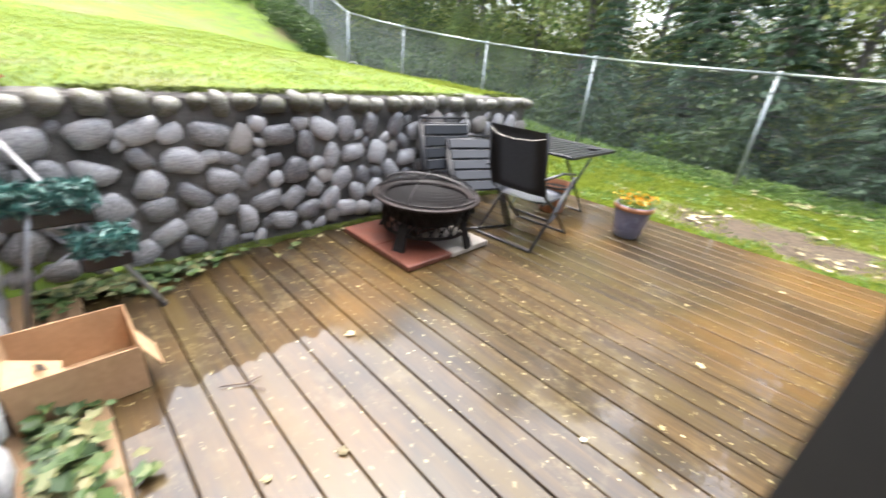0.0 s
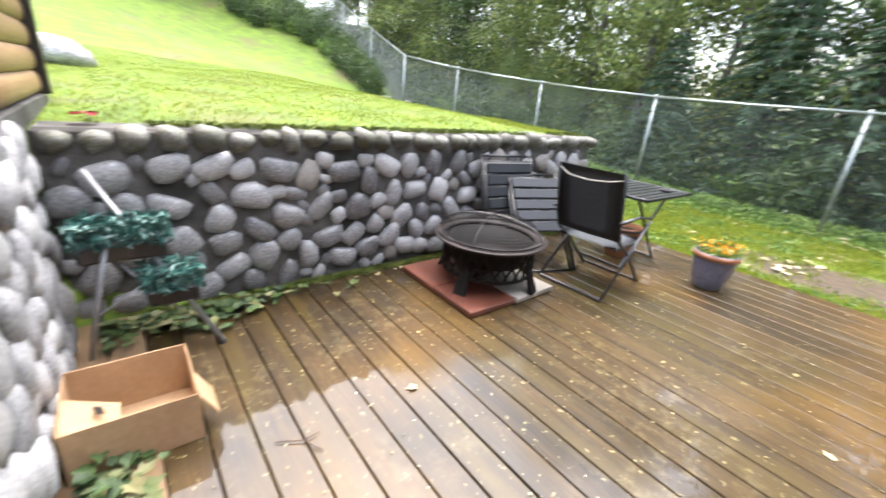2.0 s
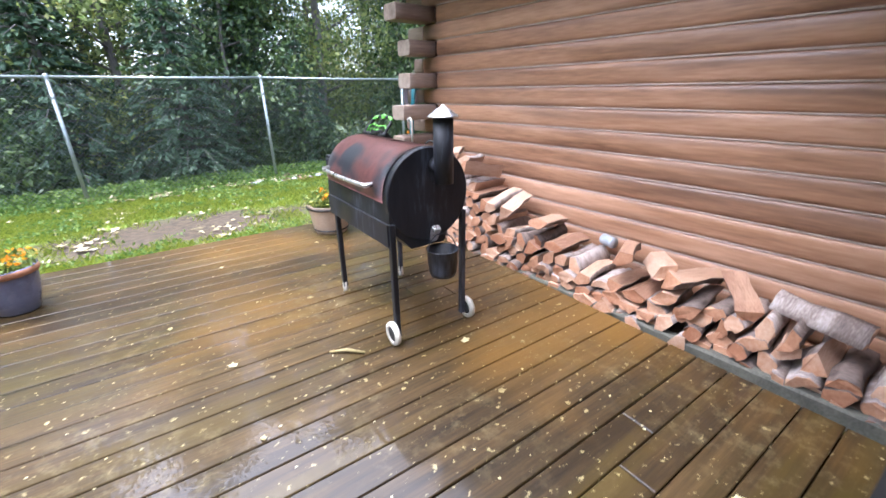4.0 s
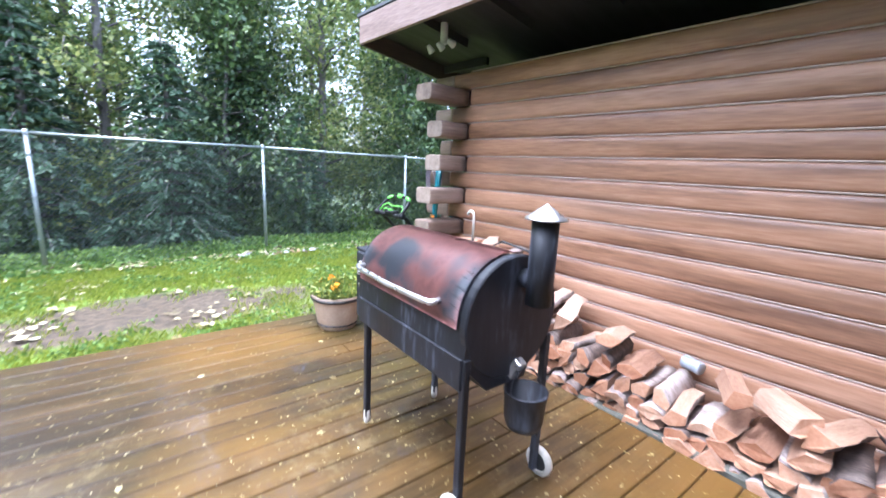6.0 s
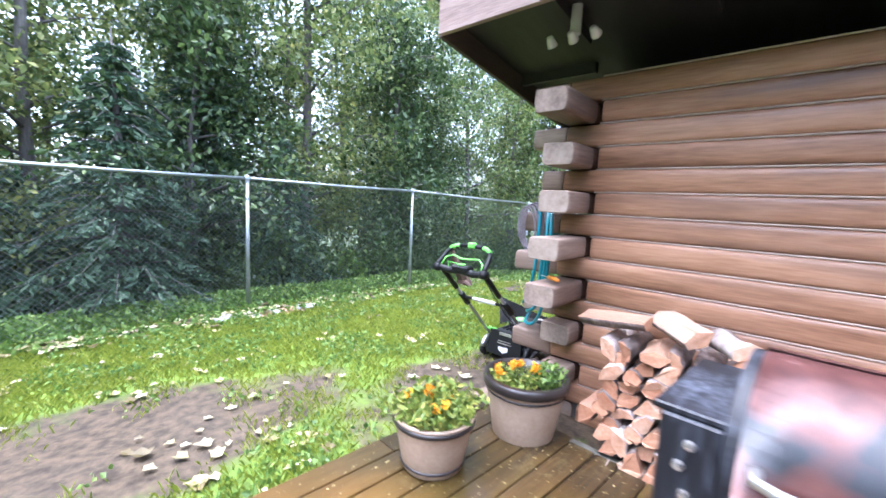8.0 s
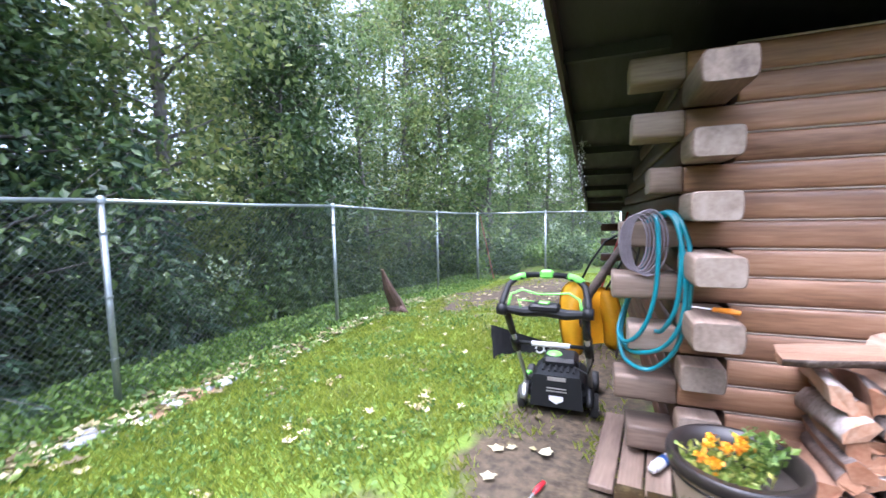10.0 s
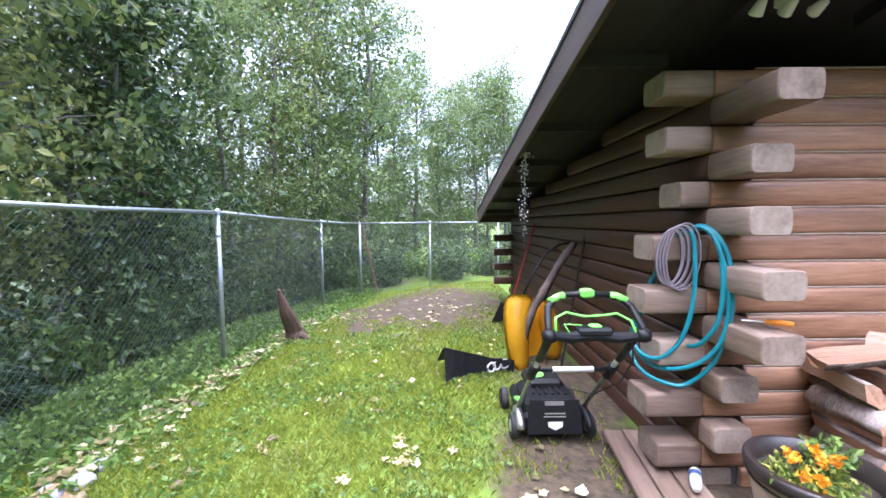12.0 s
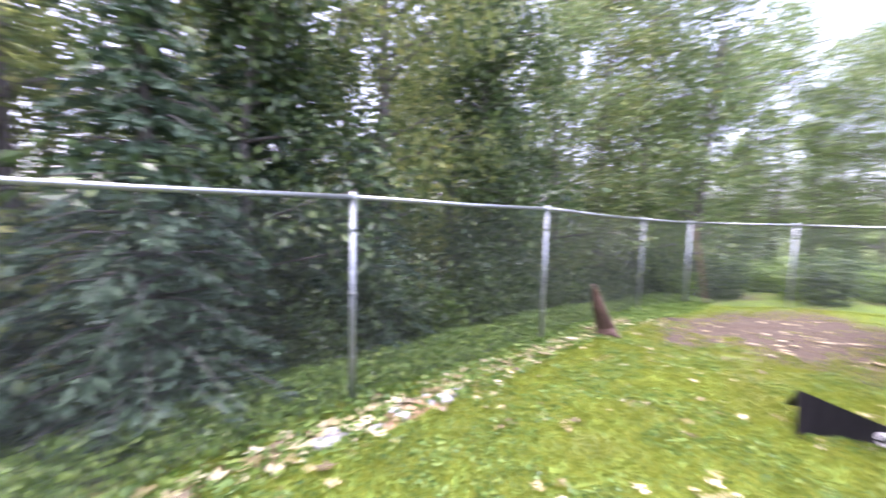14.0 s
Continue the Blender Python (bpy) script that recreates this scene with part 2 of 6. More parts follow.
M_leaf = mat("alder_leaves", [(0.22, (0.045, 0.090, 0.030)), (0.45, (0.15, 0.205, 0.065)), (0.62, (0.28, 0.33, 0.105)), (0.85, (0.50, 0.46, 0.13))],
             scale=0.5, rough=(0.25, 0.42), bump=0, per_island=0.32, translucent=0.5)
# darker leaf copy: the shade low in dense growth is put into its colour
M_shade = mat("shaded_low_leaves", [(0.25, (0.020, 0.048, 0.020)), (0.5, (0.066, 0.112, 0.037)), (0.75, (0.17, 0.24, 0.07))], scale=0.9, rough=(0.25, 0.42), bump=0, per_island=0.32, translucent=0.25)
M_leaf2 = mat("birch_leaves", [(0.22, (0.075, 0.125, 0.045)), (0.5, (0.165, 0.240, 0.085)), (0.7, (0.29, 0.35, 0.13)), (0.88, (0.52, 0.44, 0.11))],
              scale=0.5, rough=(0.25, 0.42), bump=0, per_island=0.32, translucent=0.5)
M_needle = mat("spruce_needles", [(0.2, (0.03, 0.065, 0.035)), (0.5, (0.055, 0.105, 0.055)), (0.8, (0.10, 0.16, 0.08))], scale=0.8, rough=(0.5, 0.7), bump=0, per_island=0.4, translucent=0.15)
M_under = mat("undergrowth_leaves", [(0.2, (0.06, 0.12, 0.026)), (0.5, (0.145, 0.25, 0.05)), (0.8, (0.29, 0.39, 0.09))], scale=0.8, rough=(0.4, 0.6), bump=0, per_island=0.45, translucent=0.35)
M_fallen = mat("fallen_leaves_pale", [(0.2, (0.10, 0.075, 0.028)), (0.45, (0.27, 0.225, 0.095)), (0.65, (0.41, 0.36, 0.20)), (0.85, (0.50, 0.46, 0.30))], scale=3, rough=(0.45, 0.65), bump=0.2, per_island=0.7)
M_moss = mat("moss", [(0.3, (0.05, 0.075, 0.01)), (0.7, (0.16, 0.20, 0.03))], scale=20, rough=(0.9, 1), bump=1, bump_size=0.02)

DECK = pose(0, 0, 0, 0, 0, -4)      # the deck, house and stone walls stand four degrees off the shed


# ---- ground ----
def smooth(a, b, x):
    t = min(1.0, max(0.0, (x - a) / (b - a)))
    return t * t * (3 - 2 * t)


def fence_base(x):
    rise = 0.40 * max(0.0, -13.0 - x) if x > -24 else 4.40 + 0.1 * (-24 - x)
    return -0.22 + 0.98 * smooth(-1.5, -13.5, x) - 0.28 * smooth(5, 12, x) + rise


FENCE_Y = [(-40, 12.0), (-21.4, 10.7), (-18.3, 10.6), (-15.4, 10.25), (-12.5, 9.75), (-9.8, 9.72), (-0.8, 9.70), (2.2, 9.68), (5.27, 9.45), (8.4, 9.5), (12.0, 9.08), (60, 9.0)]


def fence_y(x):
    for (x0, y0), (x1, y1) in zip(FENCE_Y, FENCE_Y[1:]):
        if x <= x1:
            return y0 + (y1 - y0) * (x - x0) / (x1 - x0)
    return 9.0


def ground_z(x, y):
    lx, ly = x * 0.9976 - y * 0.0698, x * 0.0698 + y * 0.9976
    fy = fence_y(x)
    low = -0.10 + (fence_base(x) + 0.10) * smooth(5.6, fy, y) - 0.12 * smooth(6, 11, x) - 0.045 * smooth(2.3, 3.1, x) * smooth(7.5, 6.2, y)
    if y > fy:
        low -= 0.45 * smooth(fy, fy + 2.5, y)
    if ly < 5.5 and lx < 2.0:
        low = -0.16
    back = max(0.0, -3.6 - lx)
    high = 1.06 + (0.055 - 0.020 * smooth(-1, 9, y)) * back + 0.016 * min(14.0, max(0.0, back - 6.0 - 2.5 * smooth(-1, 9, y))) ** 2
    high += (fence_base(x) - high) * smooth(5.4, fy, y)
    if y > fy:
        high = low
    edge = -3.25 - 1.2 * smooth(5.15, 7.5, ly)
    up = smooth(edge + (0.0 if ly < 5.3 else 0.5 + 0.8 * smooth(5.3, 7, ly)), edge - 0.02 - (0.0 if ly < 5.3 else 1.2), lx)
    bumps = 0.03 * noise.noise((x * 0.9, y * 0.9, 0)) + 0.012 * noise.noise((x * 4, y * 4, 3))
    if ly < 5.5 and lx > -3.3:
        bumps = 0
    return low + (high - low) * up + bumps


def dirtness(x, y):
    """How bare the soil is: the worn patch by the deck and the digging by the far fence."""
    w = 0.35 * noise.noise((x * 1.3, y * 1.3, 7)) + 0.25 * noise.noise((x * 4, y * 4, 9))
    a = 1 - (((x - 0.2) / 2.0) ** 2 + ((y - 6.75) / 0.95) ** 2)
    b = 0.9 - (((x - 2.5) / 1.5) ** 2 + ((y - 5.85) / 0.8) ** 2)
    c = 1 - (((x - 9.0) / 3.4) ** 2 + ((y - 7.1) / 2.3) ** 2)
    e = 0.8 - (((x - 4.0) / 2.2) ** 2 + ((y - 5.5) / 0.75) ** 2)
    d = 1 - (((x - 2.6) / 0.8) ** 2 + ((y - 2.5) / 4.0) ** 2)
    return max(a, b, c, d, e) + w


xs = [-400, -120, -60] + [-40 + 1.0 * i for i in range(26)] + [-14 + 0.25 * i for i in range(120)] + [16 + 1.5 * i for i in range(20)] + [60, 120, 400]
ys = [-400, -120, -60, -30, -20] + [-12 + 0.75 * i for i in range(16)] + [0.25 * i for i in range(64)] + [16 + 1.5 * i for i in range(16)] + [60, 120, 400]
gv = [(x, y, ground_z(max(-40, min(40, x)), max(-20, min(40, y)))) for y in ys for x in xs]
gf = [(j * len(xs) + i, j * len(xs) + i + 1, (j + 1) * len(xs) + i + 1, (j + 1) * len(xs) + i) for j in range(len(ys) - 1) for i in range(len(xs) - 1)]
ground = arrays("ground", gv, gf, [M_grass_ground, M_forest], smooth=True)
tagged(ground, "lawn with bare soil patches sloping to a wood", "ground", kind="structure")
for p in ground.data.polygons:
    c = p.center
    if c.y > fence_y(c.x) + 0.3:
        p.material_index = 1
bare = ground.data.attributes.new("bare", "FLOAT", "POINT")
bare.data.foreach_set("value", [dirtness(v.co.x, v.co.y) for v in ground.data.vertices])


def add_bare_soil(m):
    """Let the soil show through the lawn where the ground's 'bare' value is high, with a ragged edge."""
    n, l = m.node_tree.nodes, m.node_tree.links
    b = n["Principled BSDF"]
    grass = b.inputs["Base Color"].links[0].from_socket
    at = n.new("ShaderNodeAttribute")
    at.attribute_name = "bare"
    co = n.new("ShaderNodeTexCoord")
    rag = n.new("ShaderNodeTexNoise")
    rag.inputs["Scale"].default_value, rag.inputs["Detail"].default_value = 5.0, 8
    l.new(co.outputs["Object"], rag.inputs["Vector"])
    ad = n.new("ShaderNodeMath")
    ad.operation = "ADD"
    l.new(at.outputs["Fac"], ad.inputs[0])
    l.new(rag.outputs["Fac"], ad.inputs[1])
    edge = n.new("ShaderNodeMapRange")
    edge.inputs[1].default_value, edge.inputs[2].default_value = 0.66, 1.0
    l.new(ad.outputs[0], edge.inputs[0])
    clod = n.new("ShaderNodeTexNoise")
    clod.inputs["Scale"].default_value, clod.inputs["Detail"].default_value = 14.0, 10
    l.new(co.outputs["Object"], clod.inputs["Vector"])
    ramp = n.new("ShaderNodeValToRGB")
    ramp.color_ramp.elements[0].position, ramp.color_ramp.elements[0].color = 0.3, (0.026, 0.018, 0.010, 1)
    ramp.color_ramp.elements[1].position, ramp.color_ramp.elements[1].color = 0.72, (0.115, 0.084, 0.050, 1)
    l.new(clod.outputs["Fac"], ramp.inputs["Fac"])
    mx = n.new("ShaderNodeMix")
    mx.data_type = "RGBA"
    l.new(edge.outputs[0], mx.inputs[0])
    l.new(grass, mx.inputs[6])
    l.new(ramp.outputs["Color"], mx.inputs[7])
    l.new(mx.outputs[2], b.inputs["Base Color"])


add_bare_soil(M_grass_ground)


# ---- leaves and trees ----
def leaf_mesh(name, centres, sizes, material, droop=0.3, lean=None, long=1.5):
    """Many small folded leaves as one mesh."""
    rng = np.random.default_rng(len(centres) + int(abs(centres).sum() * 10) % 9973)
    n = len(centres)
    a = rng.normal(size=(n, 3))
    a[:, 2] -= droop
    if lean is not None:
        a = lean + 0.45 * a
    a /= np.linalg.norm(a, axis=1)[:, None]
    b = np.cross(a, rng.normal(size=(n, 3)))
    b /= np.linalg.norm(b, axis=1)[:, None]
    c = np.cross(a, b)
    s = sizes[:, None]
    tip = centres + a * s * long * 0.5
    root = centres - a * s * long * 0.5
    left = centres + b * s * 0.42 + c * s * 0.12
    right = centres - b * s * 0.42 + c * s * 0.12
    verts = np.stack([root, left, tip, right], axis=1).reshape(-1, 3)
    faces = np.arange(4 * n).reshape(n, 4)
    me = bpy.data.meshes.new(name)
    me.from_pydata(verts.tolist(), [], faces.tolist())
    me.materials.append(material)
    return me


def make_tree(height, spread, leaves, leaf, material, seed, low=0.12, trunk_r=0.11, label=""):
    rnd = random.Random(seed)
    t = thing("tree", Matrix.Identity(4), label, "tree")
    bm = B()
    pts, rad = [], []
    x = y = 0.0
    for i in range(9):
        f = i / 8
        pts.append((x, y, -0.3 + f * height))
        rad.append(trunk_r * (1 - 0.9 * f) + 0.008)
        x += rnd.uniform(-0.12, 0.12)
        y += rnd.uniform(-0.12, 0.12)
    tube(bm, pts, rad, 7)
    clumps = []
    for k in range(34):
        f = low + (0.97 - low) * (k + rnd.random()) / 34
        j = min(7, int(f * 8))
        p = Vector(pts[j]).lerp(Vector(pts[j + 1]), f * 8 - j)
        a = rnd.uniform(0, 2 * math.pi)
        reach = spread * (0.45 + 0.55 * math.sin(math.pi * min(1, f * 0.8 + 0.25))) * rnd.uniform(0.55, 1.1)
        d = Vector((math.cos(a), math.sin(a), rnd.uniform(0.15, 0.7)))
        limb = [p]
        for s in range(4):
            limb.append(limb[-1] + d * reach / 4)
            d += Vector((rnd.uniform(-0.25, 0.25), rnd.uniform(-0.25, 0.25), rnd.uniform(-0.28, 0.05)))
        tube(bm, limb, [0.032 * (1 - f) + 0.012, 0.02, 0.014, 0.009, 0.004], 5)
        for s in range(1, 5):
            for w in range(3):
                q = limb[s] + Vector((rnd.gauss(0, 0.28), rnd.gauss(0, 0.28), rnd.gauss(-0.05, 0.22)))
                clumps.append(q)
                if w == 0:
                    tube(bm, [limb[s], (limb[s] + q) / 2 + Vector((0, 0, 0.03)), q], [0.008, 0.005, 0.003], 4)
    part("trunk", bm, M_bark, t, smooth=True)
    rng = np.random.default_rng(seed)
    cl = np.array([tuple(c) for c in clumps])
    pick = rng.integers(0, len(cl), leaves)
    centres = cl[pick] + rng.normal(size=(leaves, 3)) * np.array([0.20, 0.20, 0.15]) * spread / 1.8
    sizes = leaf * rng.uniform(0.6, 1.25, leaves)
    crown = new("crown", leaf_mesh("crown", centres, sizes, material))
    crown.parent = t
    return t


def make_spruce(height, spread, seed):
    rnd = random.Random(seed)
    t = thing("spruce_tree", Matrix.Identity(4), "dark green spruce with drooping layered boughs", "tree")
    bm = B()
    tube(bm, [(0, 0, -0.3), (0.03, 0, height * 0.5), (0, 0.02, height)], [0.11, 0.07, 0.01], 7)
    cs, ln = [], []
    z = 0.12
    while z < height * 0.97:
        r = spread * (1 - z / height) ** 0.8 + 0.08
        for k in range(7):
            a = 2 * math.pi * (k + rnd.random() * 0.8) / 7
            d = Vector((math.cos(a), math.sin(a), 0))
            reach = r * rnd.uniform(0.75, 1.1)
            tip = Vector((0, 0, z)) + d * reach + Vector((0, 0, -0.18 * reach + rnd.uniform(-0.05, 0.05)))
            mid = Vector((0, 0, z)) + d * reach * 0.5 + Vector((0, 0, 0.02))
            tube(bm, [(0, 0, z), mid, tip], [0.014, 0.009, 0.003], 4)
            side = Vector((-d.y, d.x, 0))
            n = int(60 * reach) + 6
            for i in range(n):
                f = rnd.random() ** 0.8
                w = (1 - f) * 0.34 * reach + 0.05
                u = rnd.uniform(-1, 1)
                p = Vector((0, 0, z)).lerp(mid, f * 2) if f < 0.5 else mid.lerp(tip, f * 2 - 1)
                cs.append(tuple(p + side * u * w + Vector((0, 0, rnd.gauss(-0.03, 0.02) - 0.05 * abs(u)))))
                ln.append(tuple(d * 0.8 + side * u * 1.1 + Vector((0, 0, -0.3))))
        z += 0.17 + 0.05 * rnd.random()
    part("trunk", bm, M_bark, t, smooth=True)
    cs, ln = np.array(cs), np.array(ln)
    sizes = 0.055 * np.random.default_rng(seed).uniform(0.7, 1.3, len(cs))
    crown = new("crown", leaf_mesh("crown", cs, sizes, M_needle, lean=ln, long=2.6))
    crown.parent = t
    return t


def make_shrub(r, leaves, leaf, material, seed, name="shrub", label="leafy green shrub in the undergrowth"):
    rnd = random.Random(seed)
    t = thing(name, Matrix.Identity(4), label, "shrub")
    bm = B()
    tips = []
    for k in range(14):
        a = rnd.uniform(0, 2 * math.pi)
        d = Vector((math.cos(a) * rnd.uniform(0.1, 0.8), math.sin(a) * rnd.uniform(0.1, 0.8), rnd.uniform(0.5, 1.2))) * r
        tube(bm, [(0, 0, -0.05), d * 0.5 + Vector((0, 0, 0.05)), d], [0.012, 0.007, 0.003], 4)
        for f in (0.35, 0.6, 0.8, 1.0):
            tips.append(d * f)
    part("stem_cluster", bm, M_bark, t, smooth=True)
    rng = np.random.default_rng(seed)
    cl = np.array([tuple(c) for c in tips])
    centres = cl[rng.integers(0, len(cl), leaves)] + rng.normal(size=(leaves, 3)) * r * 0.2
    centres[:, 2] = np.abs(centres[:, 2]) + 0.02
    crown = new("foliage", leaf_mesh("foliage", centres, leaf * rng.uniform(0.6, 1.3, leaves), material))
    crown.parent = t
    return t


def plant_out(kinds, spots, first=()):
    """Set copies of the kinds at the spots; the first use of a kind is the thing itself."""
    used = set(first)
    for k, x, y, s, a in spots:
        src = kinds[k]
        m = pose(x, y, ground_z(max(-40, min(40, x)), max(-20, min(40, y))) - 0.02, 0, 0, a) @ Matrix.Scale(s, 4)
        if k not in used:
            used.add(k)
            src.matrix_world = m
        else:
            made = copy_thing(src, pose(0, 0, 0))
            made.matrix_world = m


rt = random.Random(11)
LBL = "tall leafy alder with grey trunk at the wood's edge"
tall = [make_tree(10.5, 2.0, 13500, 0.080, M_leaf, 1, label=LBL), make_tree(12.5, 2.3, 15500, 0.080, M_leaf, 2, 0.06, label=LBL),
        make_tree(8.5, 1.8, 9500, 0.074, M_leaf2, 3, 0.05, 0.08, label="young birch with pale green leaves turning yellow"),
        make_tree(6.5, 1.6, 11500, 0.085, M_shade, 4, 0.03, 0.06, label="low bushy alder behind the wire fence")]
spots = []
for row, (dy, step) in enumerate(((2.7, 1.9), (4.6, 2.8), (7.0, 3.6), (10.5, 4.6))):
    x = -26.0 + row * 0.7
    while x < (15.0 if row < 3 else 26.0):
        xx = x + rt.uniform(-0.6, 0.6)
        k = rt.choice([0, 1, 2, 3, 3] if row == 0 else [0, 0, 1, 1, 2])
        spots.append((k, xx, fence_y(xx) + dy + rt.uniform(-0.5, 0.6), rt.uniform(0.8, 1.15), rt.uniform(0, 360)))
        x += step
plant_out(tall, spots)
spruces = [make_spruce(4.2, 1.5, 21), make_spruce(6.5, 1.9, 22)]
plant_out(spruces, [(0, 1.0, 11.1, 1.0, 20), (0, -0.9, 11.6, 1.1, 140), (1, 2.6, 12.6, 1.0, 60), (0, 3.6, 11.4, 0.8, 250), (1, -2.6, 12.3, 1.0, 200), (0, -4.4, 11.4, 0.9, 10)])
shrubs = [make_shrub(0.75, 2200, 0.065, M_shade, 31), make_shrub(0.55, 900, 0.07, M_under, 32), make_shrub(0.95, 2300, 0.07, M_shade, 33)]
spots = []
x = -15.0
while x < 16:
    spots.append((rt.choice([0, 0, 1, 2]), x, fence_y(x) + rt.uniform(1.5, 2.3), rt.uniform(0.8, 1.35), rt.uniform(0, 360)))
    x += rt.uniform(0.5, 0.9)
for i in range(14):
    spots.append((rt.choice([1, 1, 0]), 12.9 + rt.uniform(0, 2.6), 3.5 + i * 0.5, rt.uniform(0.8, 1.4), rt.uniform(0, 360)))
for i in range(26):
    f = i / 25
    sx = -14.2 - 9.0 * f + rt.uniform(-0.5, 0.3)
    spots.append((rt.choice([0, 1, 2]), sx, fence_y(sx) - 0.3 - 3.4 * f * rt.random() - 0.5 * rt.random(), rt.uniform(0.55, 0.9) + 0.4 * f, rt.uniform(0, 360)))
plant_out(shrubs, spots)
# thinner, paler trees beyond the far end of the yard
far = []
for i in range(17):
    far.append((2, 16.0 + rt.uniform(0, 12), 0.5 + i * 0.70 + rt.uniform(-0.3, 0.3), rt.uniform(0.8, 1.35), rt.uniform(0, 360)))
far += [(2, 14.8, 9.5, 1.5, 60), (2, 13.6, 10.9, 1.4, 30), (2, 15.4, 11.2, 1.5, 200), (2, -9.3, 11.6, 0.34, 10), (2, -8.3, 11.9, 0.36, 80), (2, -7.2, 11.7, 0.30, 150)]
# trees and brush that close the hill to the west
for i in range(22):
    far.append((2, -24.0 - rt.uniform(0, 6), -12 + i * 1.1, rt.uniform(1.0, 1.5), rt.uniform(0, 360)))
plant_out({2: tall[2]}, far, (2,))


# ---- stone walls ----
def stone_mesh(seed, material):
    rnd = random.Random(seed)
    bm = B()
    bmesh.ops.create_icosphere(bm, subdivisions=2, radius=1.0)
    off = Vector((seed * 3.1, seed * 1.7, 0))
    for v in bm.verts:
        k = 1 + 0.34 * noise.noise(v.co * 0.9 + off) + 0.10 * noise.noise(v.co * 2.3 + off)
        e = 0.74
        v.co = Vector([math.copysign(abs(c) ** e, c) for c in v.co]) * k
    me = bpy.data.meshes.new("stone")
    bm.to_mesh(me)
    bm.free()
    me.polygons.foreach_set("use_smooth", [True] * len(me.polygons))
    me.materials.append(material)
    return me


STONES = [stone_mesh(i, M_stone_warm if i == 4 else M_stone) for i in range(11)]


def pack(width, height, rmax, rmin, tries, seed):
    rnd = random.Random(seed)
    got = []
    for i in range(tries):
        r = rmin + (rmax - rmin) * max(0.0, 1 - 1.25 * i / tries) * rnd.uniform(0.7, 1.0)
        u, v = rnd.uniform(r * 0.8, width - r * 0.8), rnd.uniform(r * 0.75, height - r * 0.75)
        if all((u - a) ** 2 + (v - b) ** 2 > (0.90 * (r + c)) ** 2 for a, b, c in got):
            got.append((u, v, r))
    return got


def lay_stones(wall, frame_m, width, height, seed, kinds=None, rmax=0.112, rmin=0.045, tries=5200, depth=0.6, limit=290, turn=(0.3, 0.8), long=(1.0, 1.55)):
    """Stones set in the face of a wall; frame_m maps (along, up, outwards) to the wall's space."""
    rnd = random.Random(seed)
    rest_v, rest_f = [], []
    for i, (u, v, r) in enumerate(pack(width, height, rmax, rmin, tries, seed)):
        asp = rnd.uniform(*long)
        me = rnd.choice(kinds or STONES)
        m = (frame_m @ Matrix.Translation((u, v, -0.012)) @ Matrix.Rotation(rnd.gauss(*turn), 4, "Z")
             @ Matrix.Diagonal((r * asp ** 0.5 * 1.0, r / asp ** 0.5 * 0.98, min(0.062, max(0.028, r * depth)), 1)))
        if i < limit:
            ob = new("stone", me)
            ob.parent = wall
            ob.matrix_local = m
        else:
            base = len(rest_v)
            rest_v += [tuple(m @ w.co) for w in me.vertices]
            rest_f += [tuple(base + k for k in p.vertices) for p in me.polygons]
    if rest_v:
        tagged(arrays("small_stones", rest_v, rest_f, (kinds or STONES)[0].materials[0], wall, smooth=True), kind="stuff")


retaining = thing("wall_retaining", DECK, "mortared grey river-stone retaining wall below the lawn", "wall", kind="structure")
bm = B()
box(bm, -3.27, 2.83, 0.47, 0.30, 4.70, 1.24, bevel=0.02)
part("mortar_core", bm, M_mortar, retaining)
lay_stones(retaining, Matrix(((0, 0, 1, -3.115), (1, 0, 0, 0.48), (0, 1, 0, 0.0), (0, 0, 0, 1))), 4.70, 0.95, 5)
M_cap = mat("mossy_cap_stone", [(0.25, (0.05, 0.048, 0.045)), (0.5, (0.14, 0.135, 0.125)), (0.8, (0.32, 0.31, 0.29))], scale=7, rough=(0.45, 0.7), bump=0.4, per_piece=0.3,
            bump_size=0.006, second=(0.075, 0.085, 0.018), second_scale=9, second_at=(0.50, 0.62))
CAPS = [stone_mesh(30 + i, M_cap) for i in range(5)]
rs = random.Random(8)
y = 0.50
while y < 5.12:      # the cap course of upright stones
    w = rs.uniform(0.13, 0.22)
    ob = new("cap_stone", rs.choice(CAPS))
    ob.parent = retaining
    ob.matrix_local = pose(-3.20, y + w / 2, 1.03 + rs.uniform(-0.015, 0.015), 0, 0, rs.uniform(-6, 6)) @ Matrix.Diagonal((0.15, w * 0.52, rs.uniform(0.06, 0.085), 1))
    y += w
for z in (0.12, 0.33, 0.54, 0.75, 0.93):
    for x in (-3.34, -3.2):
        ob = new("stone", rs.choice(STONES))
        ob.parent = retaining
        ob.matrix_local = pose(x + rs.uniform(-0.02, 0.02), 5.17, z, 0, 0, 0) @ Matrix.Diagonal((0.085, 0.05, 0.085, 1))

M_dry = mat("dry_river_stone", [(0.25, (0.10, 0.10, 0.105)), (0.42, (0.24, 0.24, 0.245)), (0.6, (0.41, 0.41, 0.41)), (0.8, (0.60, 0.59, 0.575))],
            scale=7, rough=(0.6, 0.8), bump=0.35, fine=6, per_piece=0.25, bump_size=0.006)
DRY = [stone_mesh(40 + i, M_dry) for i in range(9)]
HX0, HX1 = -4.62, 3.4      # the house front, along x
house = thing("wall_house", DECK, "house wall, river stone below and brown log siding above", "wall", kind="structure")
bm = B()
box(bm, (HX0 + HX1) / 2, 0.33, 0.55, HX1 - HX0, 0.26, 1.22)
part("mortar_core", bm, M_mortar, house)
